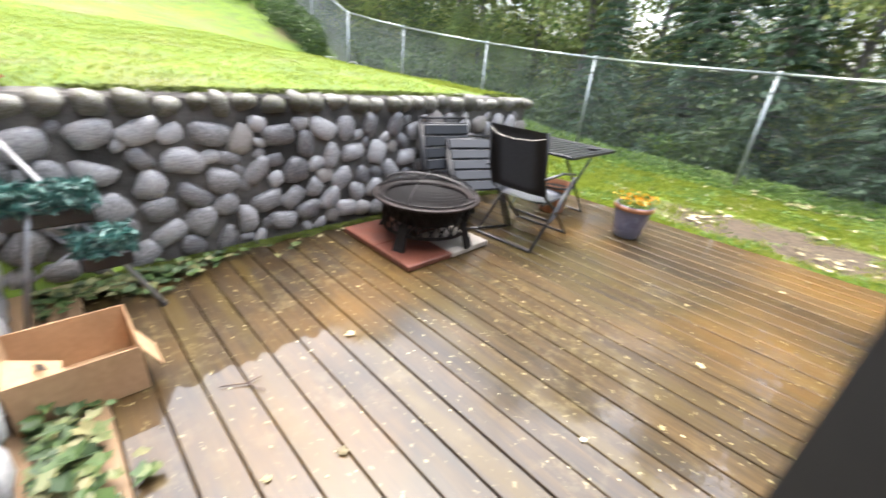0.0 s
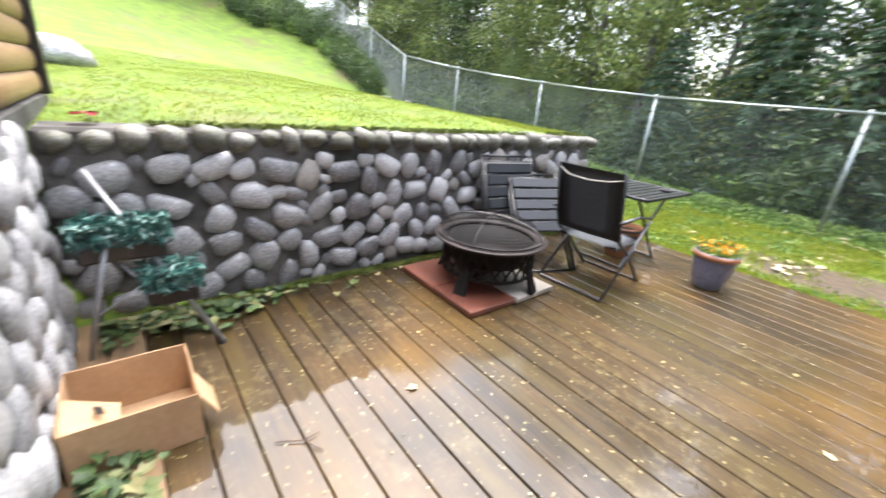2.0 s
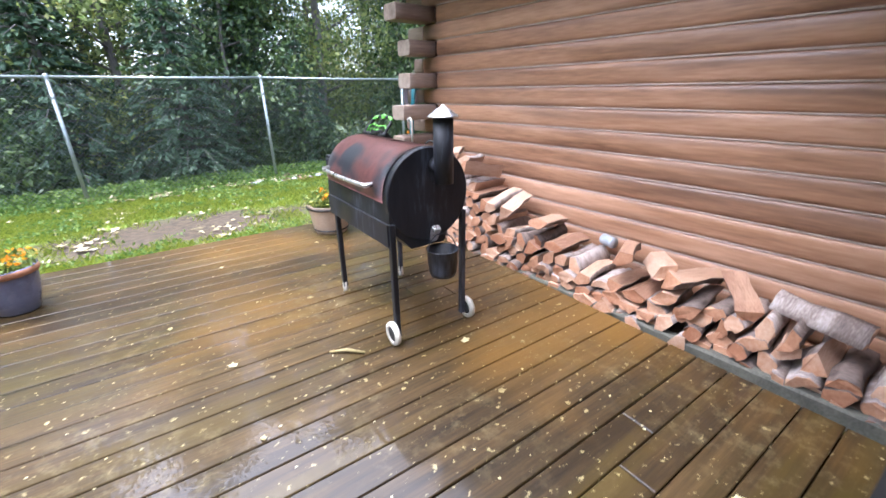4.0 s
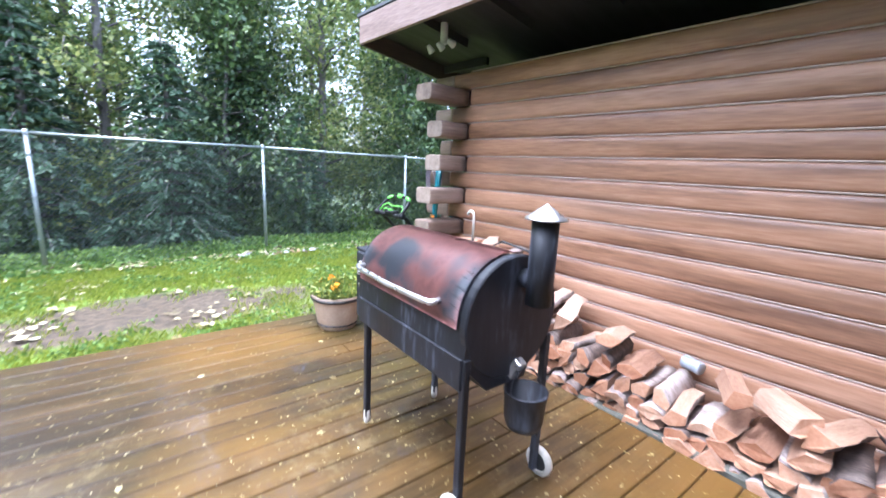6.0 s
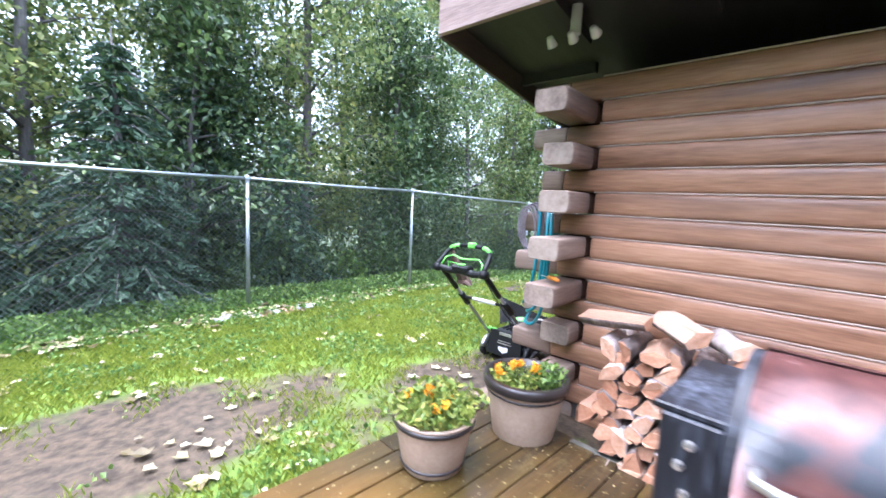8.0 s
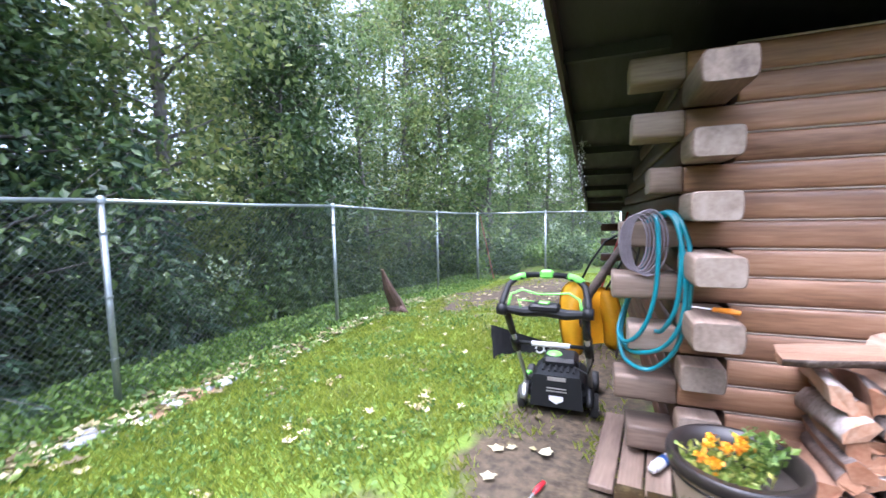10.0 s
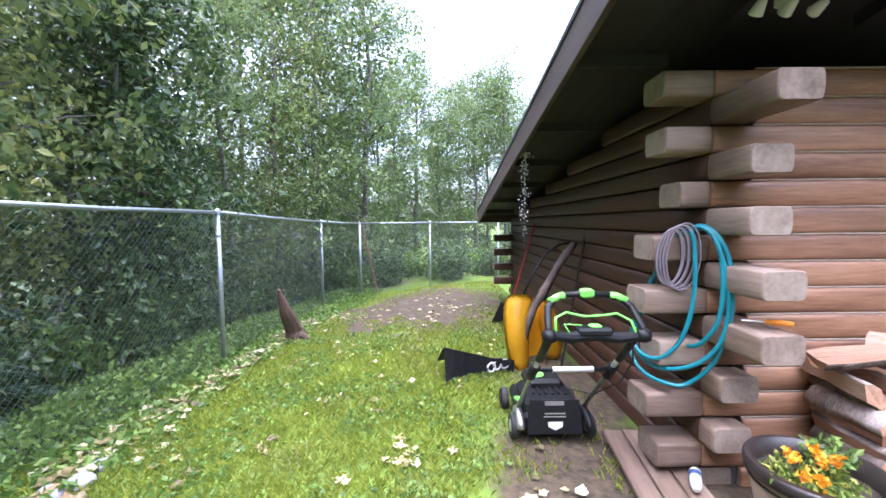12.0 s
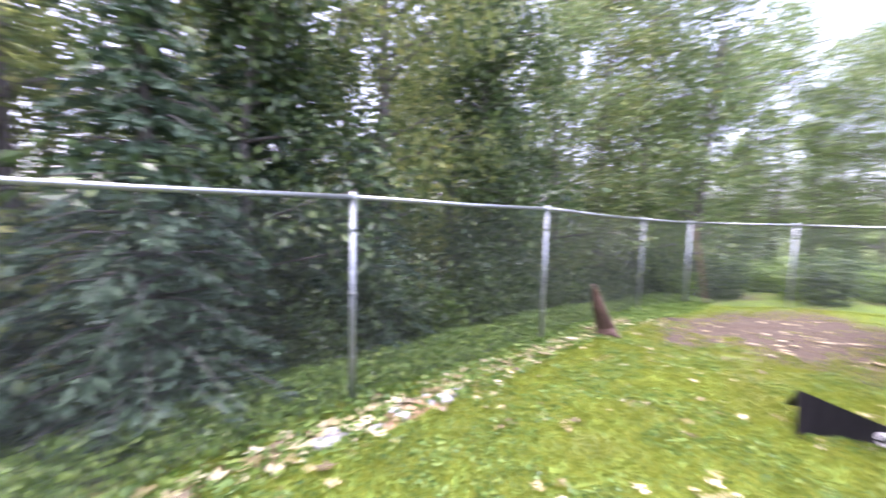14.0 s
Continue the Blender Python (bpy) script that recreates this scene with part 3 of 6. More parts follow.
lay_stones(house, Matrix(((-1, 0, 0, 0.35), (0, 0, 1, 0.465), (0, 1, 0, 0.0), (0, 0, 0, 1))), 3.42, 1.14, 9, DRY, rmax=0.105, rmin=0.045, depth=0.55, turn=(1.5, 0.5), long=(1.05, 1.6))
bm = B()
WX0, WX1, WZ0, WZ1 = -1.86, -0.42, 1.30, 2.25      # window opening
for x0, x1, z0, z1 in ((HX0, WX0, 1.16, 2.6), (WX1, HX1, 1.16, 2.6), (WX0, WX1, 1.16, WZ0), (WX0, WX1, WZ1, 2.6)):
    box(bm, (x0 + x1) / 2, 0.31, (z0 + z1) / 2, x1 - x0, 0.20, z1 - z0)
part("sheathing", bm, M_joist, house)
M_siding = mat("brown_siding", [(0.25, (0.13, 0.075, 0.035)), (0.5, (0.26, 0.155, 0.075)), (0.8, (0.40, 0.26, 0.14))], scale=1.6, stretch=(0.35, 6, 6),
               rough=(0.4, 0.6), bump=0.25, per_piece=0.2)
for i in range(9):
    z = 1.24 + 0.15 * i
    for x0, x1 in (((HX0 + 0.06, HX1),) if z + 0.07 > WZ1 + 0.12 or z < 1.2 else ((HX0 + 0.06, WX0 - 0.12), (WX1 + 0.12, HX1))):
        bm = B()
        tube(bm, [(x0, 0.0, z), (x1, 0.0, z)], 0.0765, 14)
        for v in bm.verts:
            v.co.y = 0.41 + v.co.y * 0.5
        part("siding_board", bm, M_siding, house, smooth=True)
M_trim_dark = plain("dark_brown_trim", (0.022, 0.016, 0.013), 0.5)
M_white = plain("white_vinyl", (0.62, 0.60, 0.56), 0.4, var=0.08)
bm = B()
box(bm, HX0 + 0.03, 0.43, 1.87, 0.10, 0.12, 1.42, bevel=0.006)
part("corner_board", bm, M_trim_dark, house)
bm = B()
box(bm, -1.14, 0.487, 1.255, 1.80, 0.085, 0.075, bevel=0.012)
box(bm, -1.14, 0.478, 1.18, 1.80, 0.06, 0.07, bevel=0.012)
part("sill_band", bm, M_trim_dark, house)

win = thing("window_1", DECK, "white vinyl window with dark brown casing", "window", kind="structure")
bm = B()
for cx, cz, sx, sz in ((WX0 - 0.055, 1.78, 0.11, 1.12), (WX1 + 0.055, 1.78, 0.11, 1.12), (-1.14, WZ1 + 0.055, 1.44, 0.11)):
    box(bm, cx, 0.46, cz, sx, 0.10, sz, bevel=0.008)
part("casing", bm, M_trim_dark, win)
bm = B()
for cx, cz, sx, sz in ((WX0 + 0.035, 1.775, 0.07, 0.95), (WX1 - 0.035, 1.775, 0.07, 0.95), (-1.14, WZ0 + 0.012, 1.30, 0.024), (-1.14, WZ1 - 0.035, 1.30, 0.07), (-1.14, 1.775, 0.07, 0.81)):
    box(bm, cx, 0.447, cz, sx, 0.035, sz, bevel=0.008)
part("window_frame", bm, M_white, win)
bm = B()
box(bm, -1.14, 0.488, WZ0 + 0.004, 1.44, 0.045, 0.028, bevel=0.008)
part("window_sill", bm, M_white, win)
M_glass = bpy.data.materials.new("window_glass")
M_glass.use_nodes = True
gb = M_glass.node_tree.nodes["Principled BSDF"]
gb.inputs["Base Color"].default_value = (0.9, 0.95, 0.93, 1)
gb.inputs["Roughness"].default_value, gb.inputs["IOR"].default_value, gb.inputs["Transmission Weight"].default_value = 0.01, 1.6, 1.0
for x in (-1.485, -0.795):
    bm = B()
    box(bm, x, 0.444, 1.775, 0.60, 0.012, 0.81)
    part("pane", bm, M_glass, win).visible_shadow = False
M_inside = plain("dim_interior_wall", (0.10, 0.09, 0.08), 0.8)
bm = B()
for c in ((0, -3.2, 1.2, 8.0, 0.1, 2.9), (-4.55, -1.4, 1.2, 0.1, 3.3, 2.9), (3.35, -1.4, 1.2, 0.1, 3.3, 2.9), (-0.6, -1.4, -0.2, 8.0, 3.5, 0.1)):
    box(bm, *c)
tagged(part("wall_house_interior", bm, M_inside), "plain dim inner walls of the house", "wall", kind="structure").matrix_world = DECK
bm = B()
box(bm, -0.6, -1.45, 2.68, 8.4, 3.9, 0.14)
# unseen upper mass, added to keep the southern sky off the deck
box(bm, -0.6, -1.55, 3.75, 8.0, 3.7, 2.0)
# unseen slab over the deck's right side, added to darken the boards there
box(bm, 1.12, 1.05, 2.60, 1.7, 1.3, 0.10)
box(bm, -4.75, -1.3, 2.62, 0.3, 4.1, 0.2)
tagged(part("roof_house", bm, M_trim_dark), "dark brown house roof and eave, with unseen blocks added to shade the deck", "roof", kind="structure").matrix_world = DECK

# edge of an open house door, modelled only as a short hung panel
shutter = thing("shutter_1", pose(0.023, 0.965, 1.14, 0, 0, -62), "dark painted edge of an open house door, built as a short panel", "shutter", kind="structure")
M_door_leaf = plain("dark_door_paint", (0.006, 0.006, 0.006), 0.8)
for x in (0.035, 0.515):
    bm = B()
    box(bm, x, 0, 0.5, 0.07, 0.035, 1.0, bevel=0.005)
    part("stile", bm, M_door_leaf, shutter)
for z in (0.04, 0.5, 0.96):
    bm = B()
    box(bm, 0.275, 0, z, 0.41, 0.035, 0.08, bevel=0.004)
    part("cross_rail", bm, M_door_leaf, shutter)
for z in (0.27, 0.73):
    bm = B()
    box(bm, 0.275, 0, z, 0.41, 0.016, 0.38, bevel=0.004)
    part("panel", bm, M_door_leaf, shutter)

# ---- deck ----
deck = thing("deck", DECK, "wet brown plank deck with pale leaf litter", "deck", kind="structure")
DX0, DX1, DY0, DY1, PITCH = -3.10, 1.93, 0.46, 5.44, 0.1605
rd = random.Random(3)
plank_count = int((DY1 - DY0) / PITCH)
for i in range(plank_count + 1):
    y = DY0 + PITCH * i + PITCH / 2 - 0.005
    w = PITCH - rd.uniform(0.004, 0.009)
    cut = rd.choice([None, None, None, None, 1.1])
    pieces = [(DX0, DX1)] if cut is None else [(DX0, cut + rd.uniform(-0.2, 0.2))]
    if cut is not None:
        pieces.append((pieces[0][1] + 0.004, DX1))
    for x0, x1 in pieces:
        bm = B()
        box(bm, (x0 + x1) / 2, y, -0.018 + rd.uniform(-0.0025, 0.0015), x1 - x0, w, 0.036, bevel=0.004)
        part("plank", bm, M_plank_dry if i < 2 else M_plank, deck)
bm = B()
for x in np.arange(DX0 + 0.05, DX1, 0.6):
    box(bm, float(x), (DY0 + DY1) / 2, -0.10, 0.045, DY1 - DY0 - 0.03, 0.12)
box(bm, (DX0 + DX1) / 2, DY1 - 0.02, -0.105, DX1 - DX0, 0.04, 0.13)
box(bm, DX1 - 0.02, (DY0 + DY1) / 2, -0.105, 0.04, DY1 - DY0 - 0.1, 0.13)
part("joists", bm, M_joist, deck)
bm = B()
box(bm, (DX0 + DX1) / 2, (DY0 + DY1) / 2, -0.155, DX1 - DX0, DY1 - DY0, 0.02)
part("soil_below", bm, M_joist, deck)

# ---- log shed ----
AX, BY, COURSE = 2.70, 5.10, 0.1625
XE, YE = 9.6, -0.2
SLOPE = -0.15


def roof_z(x):
    return 2.70 + SLOPE * (x - 2.05)


def log_mesh(length, depth, ends, material, along="y"):
    """A milled log along local x from 0 to length: flat bed faces, a rounded outer face, chamfered ends."""
    bm = B()
    prof = []
    h = COURSE / 2 - 0.004
    for k in range(9):
        a = math.pi * (k / 8 - 0.5)
        prof.append((depth / 2 - 0.030 + 0.030 * abs(math.cos(a)) ** 0.6, h * math.copysign(abs(math.sin(a)) ** 0.75, math.sin(a))))
    prof += [(-x, z) for x, z in prof[::-1]]
    n = len(prof)
    rings = []
    st = [0.0, 0.012] + [length * k / 4 for k in (1, 2, 3)] + [length - 0.012, length]
    for i, s in enumerate(st):
        k = 0.93 if i in (0, len(st) - 1) else 1.0
        rings.append([bm.verts.new((s, p * k, q * k)) for p, q in prof])
    for a, b in zip(rings, rings[1:]):
        for k in range(n):
            bm.faces.new((a[k], a[(k + 1) % n], b[(k + 1) % n], b[k])).smooth = True
    for ring in (rings[0][::-1], rings[-1]):
        f = bm.faces.new(ring)
        f.material_index = 1
    me = bpy.data.meshes.new("log")
    bm.normal_update()
    bm.to_mesh(me)
    bm.free()
    me.materials.append(material)
    me.materials.append(M_endgrain)
    return me


M_logL = mat("stained_log_run", [(0.28, (0.13, 0.060, 0.032)), (0.5, (0.335, 0.175, 0.098)), (0.72, (0.51, 0.30, 0.19))],
             scale=1.7, stretch=(0.5, 5, 5), rough=(0.35, 0.6), bump=0.4, fine=7, per_piece=0.16, bump_size=0.008,
             second=(0.14, 0.075, 0.048), second_scale=1.1, second_at=(0.52, 0.74))
M_stub = mat("weathered_log_stub", [(0.25, (0.11, 0.072, 0.052)), (0.5, (0.22, 0.155, 0.115)), (0.75, (0.36, 0.275, 0.22))],
             scale=2.0, stretch=(0.6, 5, 5), rough=(0.5, 0.75), bump=0.4, fine=6, per_piece=0.25, bump_size=0.006)
wall_a = thing("wall_shed_west", pose(0, 0, 0), "red-brown stained log wall of the shed facing the deck", "wall", kind="structure")
wall_b = thing("wall_shed_north", pose(0, 0, 0), "red-brown stained log wall of the shed under a deep eave", "wall", kind="structure")
rl = random.Random(17)
TIPS_A = {-1: 5.36, 0: 5.44, 1: 5.36, 2: 5.46, 3: 5.42, 4: 5.26, 5: 5.36, 6: 5.38, 7: 5.40}
TIPS_B = {0: 2.58, 1: 2.54, 2: 2.26, 3: 2.27, 4: 2.37, 5: 2.38, 6: 2.23, 7: 2.3}


def log_along_y(y0, y1, z, name="log", material=None):
    ob = new(name, log_mesh(y1 - y0, 0.26, None, material or M_logL))
    ob.parent = wall_a
    ob.matrix_local = pose(AX + 0.13, y0, z, 0, 0, 90)


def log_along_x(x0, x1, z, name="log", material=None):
    ob = new(name, log_mesh(x1 - x0, 0.235, None, material or M_log_shaded))
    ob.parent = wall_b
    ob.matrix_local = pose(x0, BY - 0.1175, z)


for k in range(-1, 8):
    zb, za = 0.24 + 0.325 * k, 0.4025 + 0.325 * k
    if zb < 2.5:
        x1 = min(XE, 2.05 + (2.70 - zb) / -SLOPE) if zb > 1.5 else XE + 0.3
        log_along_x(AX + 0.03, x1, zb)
        if k >= 0:
            log_along_x(TIPS_B.get(k, 2.4), AX + 0.028, zb, "log_stub", M_stub)
        log_along_y(YE, BY - 0.27, zb)
    if za < 2.55:
        log_along_y(YE, BY - 0.02, za)
        if k >= -1:
            log_along_y(BY - 0.018, TIPS_A.get(k, 5.5), za, "log_stub", M_stub)
        x1 = min(XE, 2.05 + (2.70 - za) / -SLOPE) if za > 1.5 else XE + 0.05
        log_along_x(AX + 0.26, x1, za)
for k in range(15):      # pale joint strips of the deck-side wall, doubling as the logs' lower-edge highlight
    z = 0.24 + COURSE / 2 + COURSE * k - COURSE
    bm = B()
    tube(bm, [(AX + 0.016, YE, z), (AX + 0.016, 1.7, z + 0.001), (AX + 0.015, BY - 0.26, z)], 0.0065, 6)
    part("joint_sealant", bm, M_chink, wall_a, smooth=True)
for z in (0.3, 0.62, 0.95, 1.27):      # log ends at the far corner
    ob = new("log_stub", log_mesh(0.45, 0.20, None, M_log_shaded))
    ob.parent = wall_b
    ob.matrix_local = pose(XE - 0.15, BY - 0.03, z - 0.1, 0, 0, 90)
bm = B()
box(bm, (AX + XE) / 2 + 0.05, BY - 0.10, -0.2, XE - AX - 0.1, 0.16, 0.55)
box(bm, AX + 0.12, (YE + BY) / 2, -0.15, 0.16, BY - YE - 0.2, 0.45)
part("footing", bm, M_mortar, wall_b)
bm = B()
box(bm, XE - 0.1, (YE + BY) / 2, 0.6, 0.16, BY - YE, 2.0)
box(bm, (AX + XE) / 2, YE + 0.05, 0.9, XE - AX, 0.16, 2.2)
tagged(part("wall_shed_back", bm, M_log_shaded), "plain brown back walls of the log shed", "wall", kind="structure")

roof = thing("roof_shed", pose(0, 0, 0), "low-sloped dark shed roof with deep eaves", "roof", kind="structure")
tilt = Matrix.Rotation(math.atan(-SLOPE), 4, "Y")
RX0, RX1, RY0, RY1 = 2.05, 9.9, -0.6, 5.80
xm = (RX0 + RX1) / 2
ln = (RX1 - RX0) / math.cos(math.atan(SLOPE))
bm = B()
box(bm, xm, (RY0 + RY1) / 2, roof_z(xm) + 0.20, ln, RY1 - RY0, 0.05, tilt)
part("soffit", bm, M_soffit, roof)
bm = B()
box(bm, xm, (RY0 + RY1) / 2, roof_z(xm) + 0.275, ln + 0.08, RY1 - RY0 + 0.10, 0.035, tilt)
part("roofing", bm, M_roofing, roof)
bm = B()
box(bm, RX0 - 0.02, (RY0 + RY1) / 2, roof_z(RX0) + 0.125, 0.04, RY1 - RY0, 0.25, bevel=0.005)
part("fascia", bm, M_fascia, roof)
bm = B()
box(bm, xm + 0.02, RY1 + 0.02, roof_z(xm) + 0.125, ln, 0.04, 0.25, tilt, bevel=0.005)
part("rake_board", bm, M_rake, roof)
bm = B()
box(bm, RX1 + 0.02, (RY0 + RY1) / 2, roof_z(RX1) + 0.11, 0.04, RY1 - RY0, 0.22)
part("low_fascia", bm, M_rake, roof)
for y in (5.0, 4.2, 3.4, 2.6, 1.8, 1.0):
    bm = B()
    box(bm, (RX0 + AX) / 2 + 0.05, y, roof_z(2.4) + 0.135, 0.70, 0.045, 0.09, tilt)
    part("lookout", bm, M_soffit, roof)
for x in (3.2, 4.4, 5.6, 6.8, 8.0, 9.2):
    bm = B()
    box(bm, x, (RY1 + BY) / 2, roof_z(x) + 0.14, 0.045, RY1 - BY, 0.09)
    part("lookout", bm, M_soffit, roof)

# ---- chain-link fence ----
fence = thing("fence", pose(0, 0, 0), "galvanised chain-link fence with round steel posts", "fence", kind="structure")
POSTS = [(-24.3, 10.85, 6.95, 5.1), (-21.4, 10.7, 5.75, 3.9), (-18.3, 10.6, 4.60, 2.75), (-15.4, 10.25, 3.50, 1.65), (-12.45, 9.75, 2.50, 0.70), (-9.75, 9.72, 2.15, 0.45), (-6.7, 9.70, 1.88, 0.12), (-3.9, 9.70, 1.73, -0.08),
         (-0.8, 9.70, 1.70, -0.22), (2.23, 9.68, 1.71, -0.22), (5.27, 9.45, 1.69, -0.24), (9.85, 9.55, 1.58, -0.45), (12.0, 9.08, 1.53, -0.52),
         (12.25, 7.05, 1.53, -0.5), (12.45, 5.0, 1.53, -0.5), (12.6, 2.6, 1.5, -0.5)]
for i, (x, y, zt, zb) in enumerate(POSTS):
    big = i in (4, 12)
    bm = B()
    tube(bm, [(x, y, zb - 0.3), (x, y, zt + 0.01)], 0.042 if big else 0.029, 12)
    post = part("post", bm, M_steel, fence, smooth=True)
    bm = B()
    lathe(bm, [(0.0, zt + 0.05), (0.028, zt + 0.043), (0.040, zt + 0.015), (0.040, zt - 0.02)], 12, x, y)
    part("post_cap", bm, M_steel, post, smooth=True)
    bm = B()
    for f in (0.25, 0.55, 0.85):
        z = zb + (zt - zb) * f
        lathe(bm, [(0.031, z - 0.012), (0.036, z - 0.01), (0.036, z + 0.01), (0.031, z + 0.012)], 10, x, y)
    part("tie_bands", bm, M_steel, post)
for (x0, y0, t0, b0), (x1, y1, t1, b1) in zip(POSTS, POSTS[1:]):
    bm = B()
    tube(bm, [(x0, y0, t0), ((x0 + x1) / 2, (y0 + y1) / 2, (t0 + t1) / 2 - 0.012), (x1, y1, t1)], 0.023, 10)
    part("top_rail", bm, M_steel, fence, smooth=True)
    length = math.hypot(x1 - x0, y1 - y0)
    pitch, hgt = 0.062, (t0 + t1) / 2 - (b0 + b1) / 2 - 0.05
    nx, ny = -(y1 - y0) / length, (x1 - x0) / length
    vs, fs = [], []

    def at(s, h):
        f = s / length
        return Vector((x0 + (x1 - x0) * f, y0 + (y1 - y0) * f, b0 + 0.03 + (b1 - b0) * f + h * ((t0 + (t1 - t0) * f) - (b0 + (b1 - b0) * f) - 0.04)))

    run = hgt * 0.95
    k = -run
    while k < length + run:
        for sgn in (1, -1):
            s0, s1, h0, h1 = (k, k + run, 0.0, 1.0) if sgn > 0 else (k + run, k, 0.0, 1.0)
            for lo, hi in ((0.0, length),):
                def clip(sa, ha, sb, hb):
                    if sa < lo:
                        return lo, ha + (hb - ha) * (lo - sa) / (sb - sa)
                    if sa > hi:
                        return hi, ha + (hb - ha) * (hi - sa) / (sb - sa)
                    return sa, ha
                if max(s0, s1) <= lo or min(s0, s1) >= hi:
                    continue
                p0, p1 = clip(s0, h0, s1, h1), clip(s1, h1, s0, h0)
                a, b = at(*p0), at(*p1)
                off = Vector((nx, ny, 0)) * 0.0016 * sgn
                d = (b - a).normalized()
                side = d.cross(Vector((nx, ny, 0))).normalized() * 0.0016
                out = Vector((nx, ny, 0)) * 0.0017
                base = len(vs)
                for q in (a, b):
                    vs += [q + off + side, q + off - side, q + off + out * sgn * 2]
                fs += [(base, base + 1, base + 4, base + 3), (base + 1, base + 2, base + 5, base + 4), (base + 2, base, base + 3, base + 5)]
        k += pitch
    tagged(arrays("wire_mesh", vs, fs, M_wire, fence), kind="stuff")


# ---- pellet grill ----
M_black = mat("sooty_black_steel", [(0.3, (0.006, 0.0065, 0.008)), (0.52, (0.014, 0.015, 0.019)), (0.72, (0.085, 0.095, 0.12))], scale=5, stretch=(1, 1, 0.22), rough=(0.38, 0.58), metal=0.0, bump=0.15, specular=0.35)
M_lid = mat("rusty_painted_lid", [(0.25, (0.055, 0.035, 0.034)), (0.42, (0.15, 0.062, 0.055)), (0.6, (0.25, 0.11, 0.095)), (0.8, (0.34, 0.15, 0.11))], scale=2.6, rough=(0.25, 0.4), bump=0.04,
            coat=0.35, coat_rough=0.28, second=(0.05, 0.055, 0.065), second_scale=2.6, second_at=(0.52, 0.60), metal=0.2)
M_chrome = plain("worn_bright_steel", (0.62, 0.60, 0.58), 0.3, 0.85, 0.2)
M_rubber = plain("black_rubber", (0.02, 0.02, 0.02), 0.7)
M_dirtywhite = plain("dirty_white_plastic", (0.55, 0.52, 0.45), 0.5, var=0.3)
grill = thing("pellet_grill", DECK, "black barrel pellet grill with rusty red lid and chimney", "grill")
GX, GZ, GR, G0, G1 = 0.855, 0.89, 0.257, 2.87, 3.80
bm = B()
pr = [(GX + GR * math.cos(radians(a)), GZ + GR * math.sin(radians(a))) for a in range(-60, 190, 5)]
pr += [(GX - GR, GZ - 0.02), (GX - GR - 0.005, GZ - 0.16), (GX - 0.13, GZ - 0.30), (GX + 0.10, GZ - 0.30)]
rings = [[bm.verts.new((x, y, z)) for x, z in pr] for y in (G0, G1)]
n = len(pr)
for k in range(n):
    bm.faces.new((rings[0][k], rings[0][(k + 1) % n], rings[1][(k + 1) % n], rings[1][k]))
bm.faces.new(rings[0][::-1])
bm.faces.new(rings[1])
part("barrel_body", bm, M_black, grill, smooth=False)
bm = B()      # the lid, a rolled sheet a little proud of the barrel
rows = []
for a in range(-4, 124, 4):
    t = radians(180 - a)
    rows.append([bm.verts.new((GX + (GR + 0.012) * math.cos(t), G0 + 0.05 + (G1 - G0 - 0.08) * k / 10, GZ + (GR + 0.012) * math.sin(t))) for k in range(11)])
for a, b in zip(rows, rows[1:]):
    for k in range(10):
        bm.faces.new((a[k], a[k + 1], b[k + 1], b[k]))
bmesh.ops.solidify(bm, geom=bm.faces[:], thickness=0.004)
lid = part("lid", bm, M_lid, grill, "red-brown lid with burnt dark patches", smooth=True)
bm = B()
hx = GX - GR - 0.055
tube(bm, [(hx + 0.05, 3.045, 0.955), (hx + 0.01, 3.05, 0.952), (hx, 3.09, 0.95), (hx - 0.004, 3.39, 0.945), (hx, 3.69, 0.95), (hx + 0.01, 3.73, 0.952), (hx + 0.05, 3.735, 0.955)], 0.0135, 10)
part("handle", bm, M_chrome, lid, "worn bright steel handle", smooth=True)
bm = B()
lathe(bm, [(0.0, 0.006), (GR + 0.006, 0.006), (GR + 0.012, 0.0), (GR + 0.012, -0.03), (GR, -0.03)], 40, m=Matrix(((1, 0, 0, GX), (0, 0, -1, G0), (0, 1, 0, GZ), (0, 0, 0, 1))))
part("end_rim", bm, M_black, grill, smooth=False)
for x in (GX - 0.245, GX + 0.245):
    for y in (G0 + 0.01, G1 - 0.08):
        bm = B()
        box(bm, x, y, 0.40, 0.034, 0.034, 0.72, bevel=0.004)
        leg = part("leg", bm, M_black, grill)
        bm = B()
        if y < 3:
            lathe(bm, [(0.0, -0.012), (0.03, -0.014), (0.048, -0.008), (0.048, 0.008), (0.03, 0.014), (0.0, 0.012)], 20, m=pose(x - 0.035 * (1 if x < GX else -1), y - 0.01, 0.075, 0, 90, 0))
            wheel = part("wheel", bm, M_rubber, leg, smooth=True)
            bm = B()
            lathe(bm, [(0.050, -0.016), (0.072, -0.014), (0.075, 0.0), (0.072, 0.014), (0.050, 0.016), (0.048, 0.0), (0.050, -0.016)], 24, m=pose(x - 0.035 * (1 if x < GX else -1), y - 0.01, 0.075, 0, 90, 0))
            part("tyre", bm, M_dirtywhite, leg, "off-white worn tyre", smooth=True)
        else:
            lathe(bm, [(0.0, 0.0), (0.016, 0.0), (0.02, 0.02), (0.019, 0.08), (0.0, 0.085)], 12, x, y)
            part("foot", bm, M_dirtywhite, leg, "pale plastic foot", smooth=True)
bm = B()
box(bm, GX - GR - 0.004, (G0 + G1) / 2, 0.69, 0.02, G1 - G0 - 0.02, 0.14, bevel=0.004)
part("front_panel", bm, M_black, grill)
bm = B()
